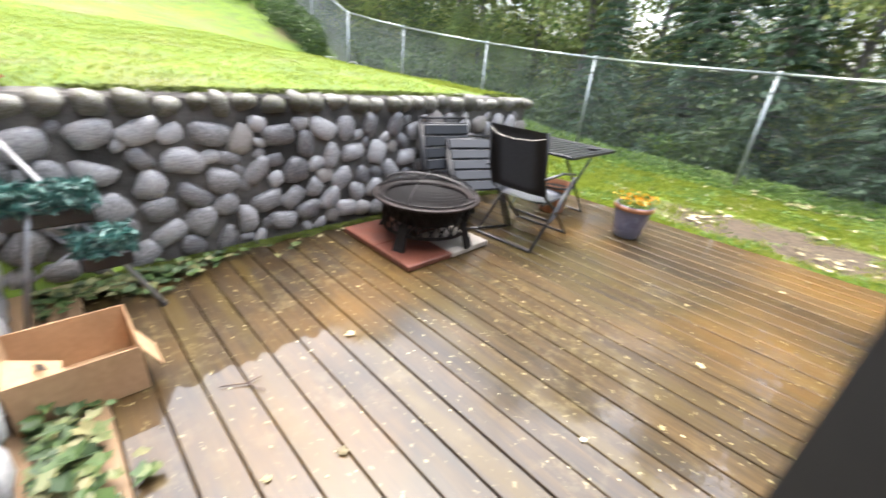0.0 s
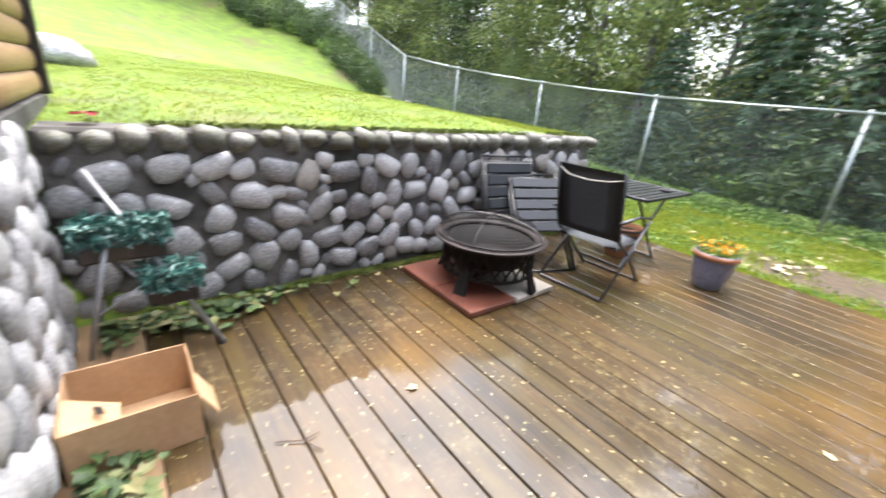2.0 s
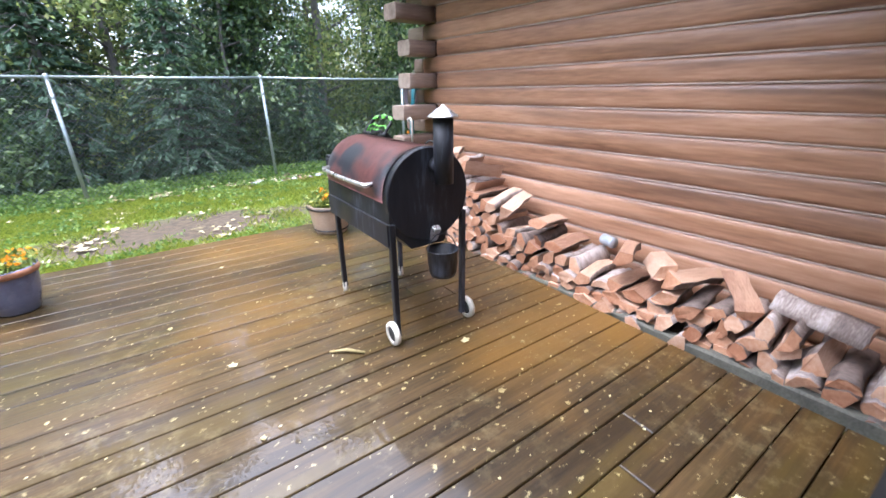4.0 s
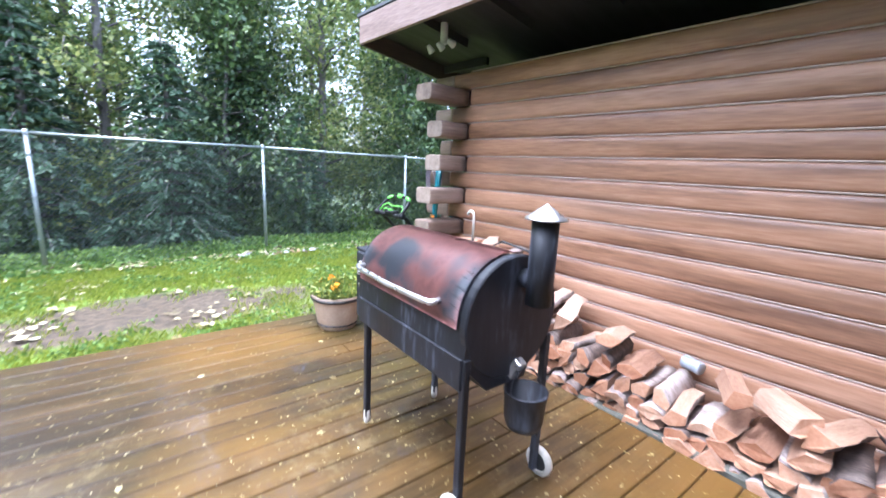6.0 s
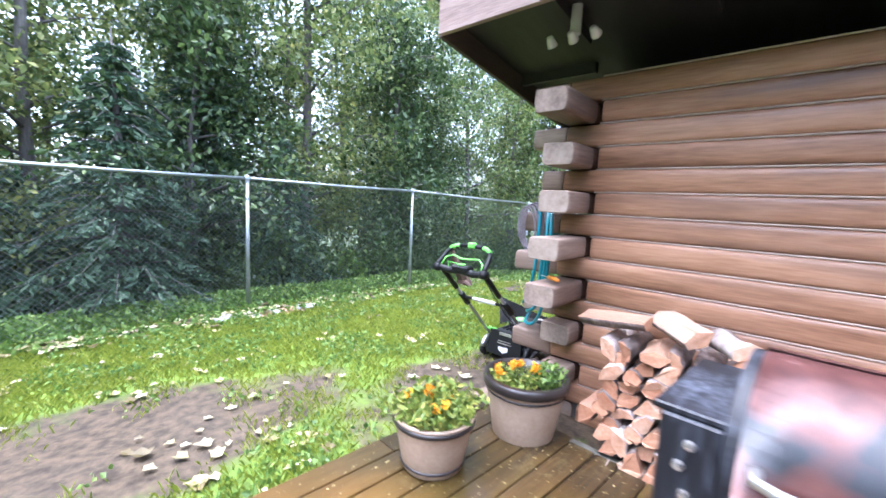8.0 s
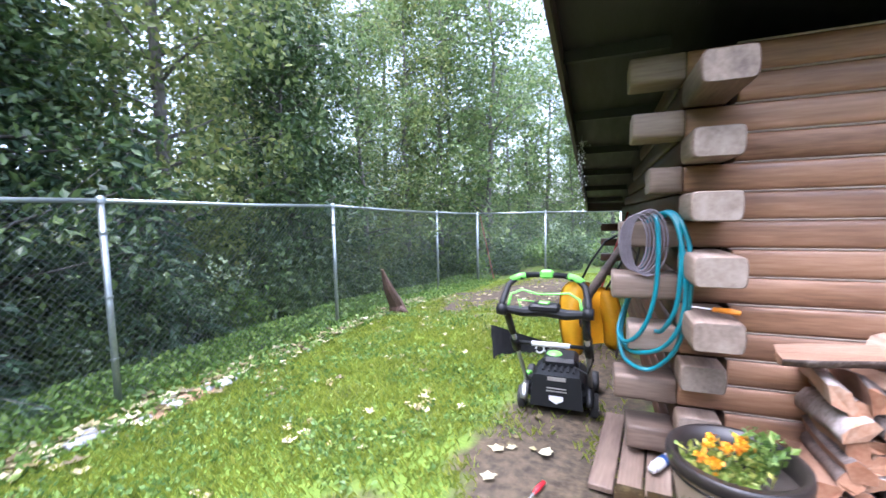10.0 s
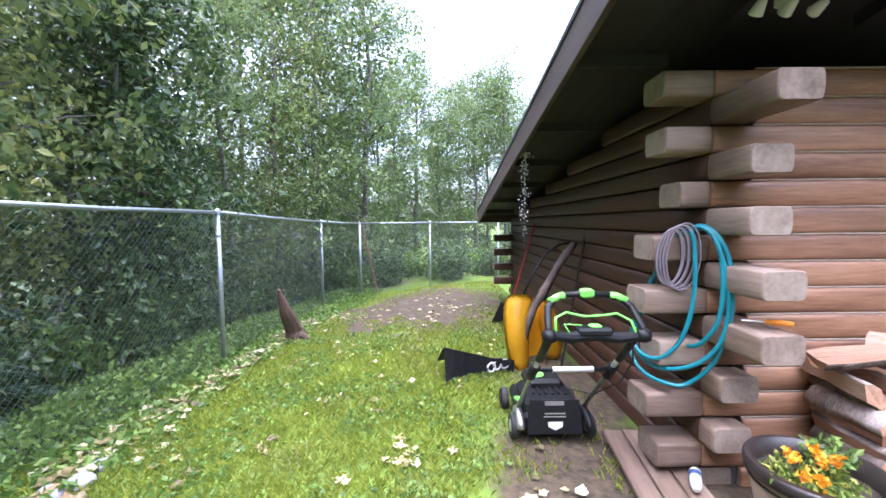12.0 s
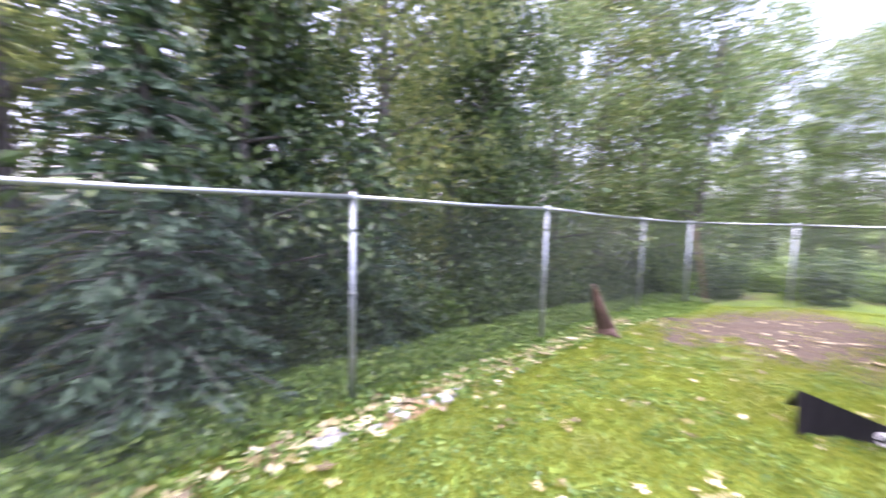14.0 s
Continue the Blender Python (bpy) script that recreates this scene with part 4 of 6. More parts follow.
cx, cy = GX + 0.045, G0 - 0.085
tube(bm, [(GX + 0.04, G0 + 0.0, 1.06), (cx - 0.005, G0 - 0.07, 1.06), (cx, cy, 1.075)], 0.042, 14)
tube(bm, [(cx, cy, 0.965), (cx, cy, 1.31)], 0.054, 18)
chim = part("chimney", bm, M_black, grill, smooth=True)
bm = B()
lathe(bm, [(0.001, 1.375), (0.03, 1.356), (0.082, 1.318), (0.084, 1.312), (0.0, 1.324)], 22, cx, cy)
part("chimney_cap", bm, M_chrome, chim, "galvanised conical rain cap", smooth=True)
bm = B()
box(bm, GX + 0.02, G0 - 0.02, 0.66, 0.045, 0.04, 0.10, pose(0, 0, 0, 30, 0, 0), bevel=0.004)
part("drip_spout", bm, M_chrome, grill)
bm = B()
lathe(bm, [(0.0, 0.41), (0.075, 0.41), (0.085, 0.44), (0.092, 0.57), (0.098, 0.575), (0.088, 0.575), (0.08, 0.44), (0.0, 0.43)], 22, GX + 0.04, G0 - 0.07)
bucket = part("grease_bucket", bm, M_black, grill, smooth=True)
bm = B()
tube(bm, arc((GX + 0.04, G0 - 0.07, 0.57), 0.094, 0, 180, 12, (1, 0, 0), (0, 0.25, 0.97)), 0.0035, 6)
part("bail", bm, M_black, bucket)
bm = B()
box(bm, GX + 0.02, G1 + 0.075, 0.79, 0.46, 0.14, 0.40, bevel=0.006)
hop = part("hopper", bm, M_black, grill)
bm = B()
box(bm, GX + 0.03, G1 + 0.082, 1.0, 0.46, 0.17, 0.02, bevel=0.005)
part("hopper_lid", bm, M_black, hop)
bm = B()
for i, z in enumerate((0.93, 0.87, 0.80)):
    lathe(bm, [(0.0, 0.012), (0.012, 0.01), (0.014, 0.0)], 10, m=Matrix.Translation((GX - 0.217, G1 + 0.07 + 0.02 * (i % 2), z)) @ pose(0, 0, 0, 0, -90, 0))
part("control_knobs", bm, M_chrome, hop)
bm = B()
tube(bm, arc((GX + 0.22, 3.43, 1.245), 0.025, 0, 180, 8, (0, 1, 0), (0, 0, 1)) + [Vector((GX + 0.22, 3.405, 1.05))], 0.007, 6)
part("hook_tool", bm, M_dirtywhite, grill, "pale hooked tool hanging behind", smooth=True)
bm = B()
tube(bm, [(GX + 0.20, 3.22, 1.12), (GX + 0.20, 3.16, 1.15), (GX + 0.21, 3.0, 1.13), (GX + 0.22, 2.92, 1.08)], 0.005, 6)
part("probe_cable", bm, M_rubber, grill)

# ---- fire pit on pavers ----
M_paver = mat("red_paver", [(0.3, (0.085, 0.026, 0.016)), (0.7, (0.19, 0.062, 0.036))], scale=8, rough=(0.4, 0.6), bump=0.5, coat=0.5, coat_rough=0.2, per_piece=0.15)
M_paver_grey = mat("grey_paver", [(0.3, (0.28, 0.25, 0.21)), (0.7, (0.45, 0.41, 0.36))], scale=8, rough=(0.4, 0.6), bump=0.5, coat=0.4, coat_rough=0.2)
for i, (x, y) in enumerate(((-2.70, 2.75), (-2.255, 2.75), (-2.70, 3.19), (-2.255, 3.19))):
    bm = B()
    box(bm, 0, 0, 0.0235, 0.44, 0.435, 0.045, bevel=0.006)
    ob = part("paver", bm, M_paver_grey if i == 3 else M_paver)
    tagged(ob, "pale grey square paver under the fire pit" if i == 3 else "red square concrete paver under the fire pit", "paver", "pavers under the fire pit")
    ob.matrix_world = DECK @ pose(x, y, 0.004, 0, 0, [0.4, -0.5, 0.3, 2][i])
M_pit = mat("heat_worn_black_steel", [(0.3, (0.005, 0.0045, 0.0045)), (0.6, (0.012, 0.010, 0.0095)), (0.88, (0.05, 0.025, 0.018))], scale=6, rough=(0.5, 0.7), metal=0.0, specular=0.2, bump=0.2)
pit = thing("fire_pit", DECK @ pose(-2.43, 3.02, 0.049), "round black steel fire pit with mesh dome and lattice sides", "fire pit")
bm = B()
lathe(bm, [(0.0, 0.13), (0.20, 0.14), (0.31, 0.19), (0.345, 0.31), (0.345, 0.34), (0.335, 0.34), (0.30, 0.20), (0.19, 0.155), (0.0, 0.145)], 40)
part("bowl", bm, M_pit, pit, smooth=True)
bm = B()
lathe(bm, [(0.345, 0.35), (0.44, 0.358), (0.447, 0.37), (0.44, 0.377), (0.345, 0.368), (0.345, 0.35)], 44)
part("rim", bm, mat("rust_touched_rim", [(0.4, (0.02, 0.017, 0.017)), (0.62, (0.04, 0.03, 0.028)), (0.75, (0.22, 0.09, 0.05))], scale=2.2, rough=(0.4, 0.55), metal=0.0, bump=0.1, specular=0.2), pit, smooth=True)
bm = B()
for z in (0.115, 0.345):
    lathe(bm, [(0.352, z - 0.012), (0.362, z - 0.012), (0.362, z + 0.012), (0.352, z + 0.012)], 44)
NL = 26
for k in range(NL):
    for s in (1, -1):
        pts = []
        for j in range(5):
            a = 2 * math.pi * (k + s * 1.5 * (j / 4 - 0.5)) / NL
            pts.append((0.357 * math.cos(a), 0.357 * math.sin(a), 0.12 + 0.22 * j / 4))
        tube(bm, pts, 0.0085, 5)
part("lattice_band", bm, M_pit, pit, "criss-cross lattice band")
for k in range(4):
    a = radians(20 + 90 * k)
    bm = B()
    mm = Matrix.Rotation(a, 4, "Z")
    v = [mm @ Vector(p) for p in ((0.33, -0.035, 0.20), (0.33, 0.035, 0.20), (0.40, 0.05, 0.0), (0.40, -0.05, 0.0), (0.35, -0.035, 0.20), (0.35, 0.035, 0.20), (0.43, 0.05, 0.0), (0.43, -0.05, 0.0))]
    vv = [bm.verts.new(p) for p in v]
    for f in ((0, 1, 2, 3), (7, 6, 5, 4), (0, 4, 5, 1), (3, 2, 6, 7), (0, 3, 7, 4), (1, 5, 6, 2)):
        bm.faces.new([vv[i] for i in f])
    part("leg", bm, M_pit, pit)
bm = B()      # the woven wire dome
for k in range(24):
    a = math.pi * k / 24
    tube(bm, [(0.40 * math.cos(a) * math.cos(t), 0.40 * math.sin(a) * math.cos(t), 0.385 + 0.15 * math.sin(t)) for t in [math.pi * j / 16 for j in range(17)]], 0.0014, 3, cap=False)
for j in range(1, 13):
    t = math.pi / 2 * j / 13
    tube(bm, [(0.40 * math.cos(t) * math.cos(a), 0.40 * math.cos(t) * math.sin(a), 0.385 + 0.15 * math.sin(t)) for a in [2 * math.pi * i / 40 for i in range(41)]], 0.0014, 3, cap=False)
tagged(part("spark_screen", bm, M_pit, pit, "fine woven mesh dome"), kind="stuff")
M_strap = plain("worn_strap_steel", (0.06, 0.055, 0.055), 0.5, 0.3)
for a in (0.5, 0.5 + math.pi / 2):
    bm = B()
    tube(bm, [(0.405 * math.cos(a) * math.cos(t), 0.405 * math.sin(a) * math.cos(t), 0.386 + 0.152 * math.sin(t)) for t in [math.pi * j / 16 for j in range(17)]], 0.007, 6, flat=0.5)
    part("screen_strap", bm, M_strap, pit)
bm = B()
lathe(bm, [(0.398, 0.380), (0.408, 0.380), (0.408, 0.394), (0.398, 0.394)], 44)
scr = part("screen_rim", bm, M_strap, pit)
bm = B()
tube(bm, arc((0, 0, 0.535), 0.03, 0, 180, 10, (1, 0, 0), (0, 0, 1)), 0.005, 6)
part("lifting_ring", bm, M_pit, pit)

# ---- table and chairs ----
M_frame = plain("black_powder_coat", (0.022, 0.023, 0.026), 0.4, 0.2, coat=0.3)
M_sling = mat("charcoal_sling_fabric", [(0.3, (0.035, 0.037, 0.042)), (0.7, (0.075, 0.078, 0.085))], scale=60, rough=(0.6, 0.8), bump=0.5, bump_size=0.003)
M_pad = plain("dark_grey_padding", (0.016, 0.019, 0.024), 0.5, coat=0.08, scale=8)
M_seatgrey = plain("wet_grey_sling_seat", (0.16, 0.17, 0.19), 0.35, coat=0.5)
table = thing("patio_table", DECK, "black slatted folding metal patio table", "table")
TX0, TX1, TY0, TY1 = -2.72, -1.90, 4.32, 5.16
bm = B()
for a, b in (((TX0, TY0), (TX1, TY0)), ((TX1, TY0), (TX1, TY1)), ((TX1, TY1), (TX0, TY1)), ((TX0, TY1), (TX0, TY0))):
    box(bm, (a[0] + b[0]) / 2, (a[1] + b[1]) / 2, 0.71, abs(a[0] - b[0]) + 0.03, abs(a[1] - b[1]) + 0.03, 0.028, bevel=0.005)
part("top_frame", bm, M_frame, table)
x = TX0 + 0.065
while x < TX1 - 0.03:
    bm = B()
    box(bm, x, (TY0 + TY1) / 2, 0.716, 0.058, TY1 - TY0 - 0.03, 0.014, bevel=0.003)
    part("slat", bm, M_frame, table)
    x += 0.077
for x in (TX0 + 0.14, TX1 - 0.14):
    for y0, y1 in ((TY0 + 0.12, TY1 - 0.10), (TY1 - 0.12, TY0 + 0.10)):
        bm = B()
        tube(bm, [(x, y0, 0.70), (x, y1, 0.012)], 0.014, 8, flat=0.7)
        part("leg", bm, M_frame, table)
for y in (TY0 + 0.10, TY1 - 0.10):
    bm = B()
    tube(bm, [(TX0 + 0.14, y, 0.014), (TX1 - 0.14, y, 0.014)], 0.012, 8)
    part("stretcher", bm, M_frame, table)
bm = B()
lathe(bm, [(0.0, 0.722), (0.05, 0.722), (0.055, 0.74), (0.04, 0.742), (0.0, 0.735)], 14, -2.02, 4.92)
tagged(part("ashtray", bm, M_frame), "small black dish on the slatted table", "dish").matrix_world = DECK


def sling_chair(m):
    """Upright folding chair that faces local +y; the origin lies on the floor below the seat's middle."""
    c = thing("folding_chair", m, "black folding patio chair with charcoal sling back", "chair", "patio chairs")
    W = 0.27
    for s in (-1, 1):
        bm = B()
        tube(bm, [(s * W, 0.36, 0.012), (s * W, 0.0, 0.33), (s * W, -0.20, 0.46), (s * W, -0.27, 0.62), (s * W, -0.36, 1.0)], 0.0125, 8)
        part("back_frame", bm, M_frame, c, smooth=True)
        bm = B()
        tube(bm, [(s * W * 1.06, -0.33, 0.012), (s * W * 1.06, 0.02, 0.34), (s * W * 1.06, 0.26, 0.58)], 0.0125, 8)
        part("leg", bm, M_frame, c, smooth=True)
        bm = B()
        tube(bm, [(s * W * 1.06, -0.30, 0.64), (s * W * 1.08, 0.0, 0.65), (s * W * 1.06, 0.24, 0.61)], 0.017, 8, flat=0.6)
        part("armrest", bm, M_frame, c, smooth=True)
        bm = B()
        tube(bm, [(s * W * 0.97, 0.24, 0.42), (s * W * 0.97, -0.22, 0.40)], 0.011, 8)
        part("seat_rail", bm, M_frame, c)
    for w, y in ((W, 0.36), (W * 1.06, -0.33)):
        bm = B()
        tube(bm, [(-w, y, 0.014), (w, y, 0.014)], 0.011, 8)
        part("floor_bar", bm, M_frame, c)
    bm = B()
    rows = []
    for j in range(9):
        f = j / 8
        y, z = -0.215 - 0.145 * f, 0.47 + 0.53 * f
        rows.append([bm.verts.new((W * (-1 + 2 * i / 4), y - 0.02 * math.sin(math.pi * i / 4), z)) for i in range(5)])
    for a, b in zip(rows, rows[1:]):
        for i in range(4):
            bm.faces.new((a[i], a[i + 1], b[i + 1], b[i]))
    bmesh.ops.solidify(bm, geom=bm.faces[:], thickness=0.004)
    part("backrest", bm, M_sling, c, smooth=True)
    bm = B()
    tube(bm, [(-W * 0.95, -0.372, 0.97), (-W * 0.6, -0.385, 0.925), (0, -0.39, 0.915), (W * 0.6, -0.385, 0.93), (W * 0.95, -0.372, 0.955)], 0.004, 6)
    part("cord", bm, M_dirtywhite, c, "pale cord across the back")
    bm = B()
    rows = []
    for j in range(6):
        f = j / 5
        rows.append([bm.verts.new((W * 0.95 * (-1 + 2 * i / 4), -0.22 + 0.46 * f, 0.405 + 0.015 * f - 0.02 * math.sin(math.pi * i / 4) * math.sin(math.pi * f))) for i in range(5)])
    for a, b in zip(rows, rows[1:]):
        for i in range(4):
            bm.faces.new((a[i], a[i + 1], b[i + 1], b[i]))
    bmesh.ops.solidify(bm, geom=bm.faces[:], thickness=0.004)
    part("seat", bm, M_seatgrey, c, "wet grey seat", smooth=True)
    return c


sling_chair(DECK @ pose(-2.04, 3.92, 0.0, 0, 0, 4))


def folded_chair(m, label):
    """A chair folded flat; local x is its width, z its length, y its thickness."""
    c = thing("folded_chair", m, label, "chair", "folded patio chairs")
    for s in (-1, 1):
        for y, l in ((0.0, 0.98), (0.035, 0.86), (-0.035, 0.92)):
            bm = B()
            tube(bm, [(s * (0.265 - abs(y) * 0.3), y, 0.012), (s * (0.265 - abs(y) * 0.3), y, l)], 0.012, 8)
            part("frame_tube", bm, M_frame, c, smooth=True)
    for z, y in ((0.97, 0), (0.02, 0), (0.85, 0.035), (0.91, -0.035)):
        bm = B()
        tube(bm, [(-0.26, y, z), (0.26, y, z)], 0.011, 8)
        part("cross_bar", bm, M_frame, c, smooth=True)
    for k in range(5):
        bm = B()
        box(bm, 0, -0.05, 0.42 + 0.108 * k, 0.50, 0.03, 0.102, bevel=0.012)
        part("padded_panel", bm, M_pad, c, smooth=False)
    return c


folded_chair(DECK @ pose(-2.70, 3.62, 0.0, -19, 0, 78), "black folding chair folded flat against the stone wall")
folded_chair(DECK @ pose(-2.30, 3.70, 0.0, -38, 0, 70), "padded black folding chair leaning folded on another")

# ---- pots ----
M_blue = mat("blue_glaze", [(0.3, (0.10, 0.11, 0.17)), (0.7, (0.19, 0.20, 0.29))], scale=5, rough=(0.2, 0.35), bump=0.1, coat=0.5)
M_terra = mat("terracotta", [(0.3, (0.30, 0.12, 0.06)), (0.7, (0.48, 0.23, 0.12))], scale=8, rough=(0.6, 0.8), bump=0.3)
M_beige = mat("beige_ceramic", [(0.3, (0.36, 0.26, 0.18)), (0.7, (0.50, 0.39, 0.29))], scale=5, rough=(0.35, 0.5), bump=0.15, coat=0.3)
M_band = plain("dark_brown_glaze", (0.025, 0.02, 0.018), 0.35)
M_soil = plain("potting_soil", (0.03, 0.022, 0.016), 0.95, bump=0.8, scale=40)
M_orange = mat("orange_petals", [(0.3, (0.75, 0.26, 0.01)), (0.7, (0.88, 0.52, 0.02))], scale=9, rough=(0.5, 0.6), bump=0, per_island=0.5, translucent=0.25)
M_herb = mat("yellow_green_foliage", [(0.2, (0.07, 0.12, 0.02)), (0.5, (0.17, 0.24, 0.04)), (0.8, (0.36, 0.36, 0.07))], scale=4, rough=(0.4, 0.6), bump=0, per_island=0.5, translucent=0.3)
M_teal = mat("teal_artificial_foliage", [(0.2, (0.01, 0.05, 0.045)), (0.6, (0.03, 0.12, 0.10)), (0.9, (0.25, 0.40, 0.36))], scale=9, rough=(0.3, 0.5), bump=0, per_island=0.6)


def pot(m, name, label, profile, material, bands=(), soil=(0.1, 0.2), foliage=None):
    p = thing(name, m, label, "plant pot", "plant pots")
    bm = B()
    lathe(bm, profile, 36)
    part("pot_body", bm, material, p, smooth=True)
    for r, z, h, mt in bands:
        bm = B()
        lathe(bm, [(r - 0.02, z - h / 2), (r, z - h / 2 + 0.004), (r + 0.004, z), (r, z + h / 2 - 0.004), (r - 0.02, z + h / 2)], 36)
        part("band", bm, mt, p, smooth=True)
    bm = B()
    lathe(bm, [(0.001, soil[1] + 0.015), (soil[0] * 0.6, soil[1] + 0.008), (soil[0], soil[1])], 24)
    part("soil", bm, M_soil, p, smooth=True)
    for nm, centres, sizes, mt, long in foliage or ():
        ob = new(nm, leaf_mesh(nm, centres, sizes, mt, droop=-0.5, long=long))
        ob.parent = p
    return p


def sprig(seed, n, r, h, z0, spread=1.0):
    rng = np.random.default_rng(seed)
    a = rng.uniform(0, 2 * math.pi, n)
    q = np.sqrt(rng.random(n)) * r
    t = rng.random(n)
    return np.stack([np.cos(a) * q * (0.5 + spread * t), np.sin(a) * q * (0.5 + spread * t), z0 + h * t * (1 - 0.4 * q / r)], axis=1)


rngp = np.random.default_rng(4)
pot(DECK @ pose(-1.42, 4.83, 0.0), "flower_pot", "blue glazed pot with terracotta rim and fading orange flowers",
    [(0.0, 0.0), (0.105, 0.0), (0.115, 0.01), (0.150, 0.13), (0.168, 0.26), (0.178, 0.30), (0.182, 0.335), (0.160, 0.335), (0.155, 0.27)], M_blue, [(0.183, 0.31, 0.05, M_terra)], (0.157, 0.28),
    [("foliage", sprig(1, 260, 0.15, 0.16, 0.28), np.full(260, 0.035), M_herb, 2.0), ("blossoms", sprig(2, 110, 0.15, 0.12, 0.34), np.full(110, 0.035), M_orange, 1.0)])
pot(DECK @ pose(1.05, 5.21, 0.0), "flower_pot", "beige pot with dark bands holding herbs and orange marigolds",
    [(0.0, 0.0), (0.165, 0.0), (0.175, 0.015), (0.20, 0.15), (0.23, 0.30), (0.236, 0.315), (0.212, 0.315), (0.20, 0.24)], M_beige, [(0.236, 0.285, 0.03, M_band), (0.186, 0.045, 0.022, M_band)], (0.205, 0.25),
    [("foliage", sprig(3, 1500, 0.22, 0.24, 0.25, 0.9), 0.028 * rngp.uniform(0.6, 1.4, 1500), M_herb, 1.8),
     ("seedling_foliage", sprig(5, 260, 0.16, 0.14, 0.26, 0.6) + np.array([0.06, -0.05, 0.0]), 0.028 * rngp.uniform(0.6, 1.3, 260), M_under, 1.5),
     ("blossoms", np.repeat(sprig(6, 9, 0.20, 0.20, 0.33, 0.5), 22, axis=0) + rngp.normal(size=(198, 3)) * 0.012, np.full(198, 0.03), M_orange, 1.0)])
tub = pot(pose(2.10, 4.94, -0.10), "flower_pot", "wide beige pot of orange marigolds with a black rim",
    [(0.0, 0.0), (0.18, 0.0), (0.19, 0.02), (0.23, 0.26), (0.268, 0.46), (0.276, 0.49), (0.252, 0.49), (0.236, 0.38)], M_beige, [(0.279, 0.462, 0.065, M_band), (0.262, 0.40, 0.018, M_band)], (0.243, 0.40),
    [("foliage", sprig(13, 520, 0.17, 0.13, 0.40, 0.8) + np.array([-0.05, 0.06, 0.0]), 0.024 * rngp.uniform(0.6, 1.4, 520), M_herb, 1.8),
     ("seedling_foliage", sprig(15, 260, 0.12, 0.22, 0.40, 0.6) + np.array([0.08, -0.12, 0.0]), 0.03 * rngp.uniform(0.6, 1.3, 260), M_under, 1.5),
     ("blossoms", np.repeat(sprig(16, 8, 0.20, 0.10, 0.50, 0.5) + np.array([-0.05, 0.07, 0.0]), 24, axis=0) + rngp.normal(size=(192, 3)) * 0.011, np.full(192, 0.030), M_orange, 1.0)])
bm = B()
lathe(bm, [(0.277, 0.494), (0.250, 0.495), (0.234, 0.385)], 36)
part("liner", bm, M_band, tub, "dark inner lip", smooth=True)
pot(DECK @ pose(-2.28, 4.80, 0.0), "flower_pot", "ochre clay pot standing under the slatted table",
    [(0.0, 0.0), (0.12, 0.0), (0.13, 0.01), (0.165, 0.25), (0.185, 0.26), (0.185, 0.32), (0.165, 0.32), (0.155, 0.24)], M_terra, [(0.19, 0.30, 0.03, M_band)], (0.155, 0.27))

# ---- plant stand in the corner ----
stand = thing("plant_stand", DECK, "white metal ladder plant stand with two planted trays", "plant stand")
M_tubewhite = plain("scuffed_white_tube", (0.30, 0.31, 0.33), 0.4, 0.5)
for pts in ([(-2.54, 1.12, 0.02), (-2.95, 0.66, 0.91)], [(-2.69, 0.55, 0.0), (-2.66, 0.62, 0.30), (-2.72, 0.70, 0.60)], [(-2.97, 0.58, 0.0), (-2.97, 0.66, 0.55)],
            [(-2.66, 0.60, 0.24), (-2.72, 0.85, 0.38)], [(-2.72, 0.74, 0.48), (-2.66, 0.95, 0.20)]):
    bm = B()
    tube(bm, pts, 0.0125 if len(pts) > 1 and abs(pts[0][2] - pts[-1][2]) > 0.3 else 0.007, 8)
    part("rail", bm, M_tubewhite, stand, smooth=True)
bm = B()
tube(bm, [(-2.535, 1.125, 0.0), (-2.56, 1.10, 0.045)], 0.018, 8)
part("rubber_foot", bm, M_rubber, stand)
for k, (x, y0, y1, z) in enumerate(((-2.79, 0.58, 0.94, 0.50), (-2.72, 0.82, 1.05, 0.25))):
    bm = B()
    box(bm, x, (y0 + y1) / 2, z + 0.045, 0.17, y1 - y0, 0.09, bevel=0.012)
    tray = part("tray", bm, M_frame, stand, "dark planter tray")
    rg = np.random.default_rng(60 + k)
    m = 900 if k == 0 else 600
    cc = np.stack([x + rg.uniform(-0.10, 0.12, m), rg.uniform(y0 - 0.02, y1 + 0.03, m), z + 0.08 + rg.random(m) * 0.13], axis=1)
    ob = new("foliage", leaf_mesh("foliage", cc, 0.022 * rg.uniform(0.6, 1.4, m), M_teal, droop=-0.3, long=2.4))
    ob.parent = tray

# ---- cardboard box ----
M_card = mat("damp_cardboard", [(0.3, (0.36, 0.22, 0.115)), (0.7, (0.50, 0.33, 0.19))], scale=5, rough=(0.75, 0.9), bump=0.15, second=(0.26, 0.15, 0.075), second_scale=4, second_at=(0.6, 0.75))
carton = thing("cardboard_box", DECK @ pose(-2.05, 0.715, 0.0, 0, 0, 0), "open brown cardboard box on the deck", "box")
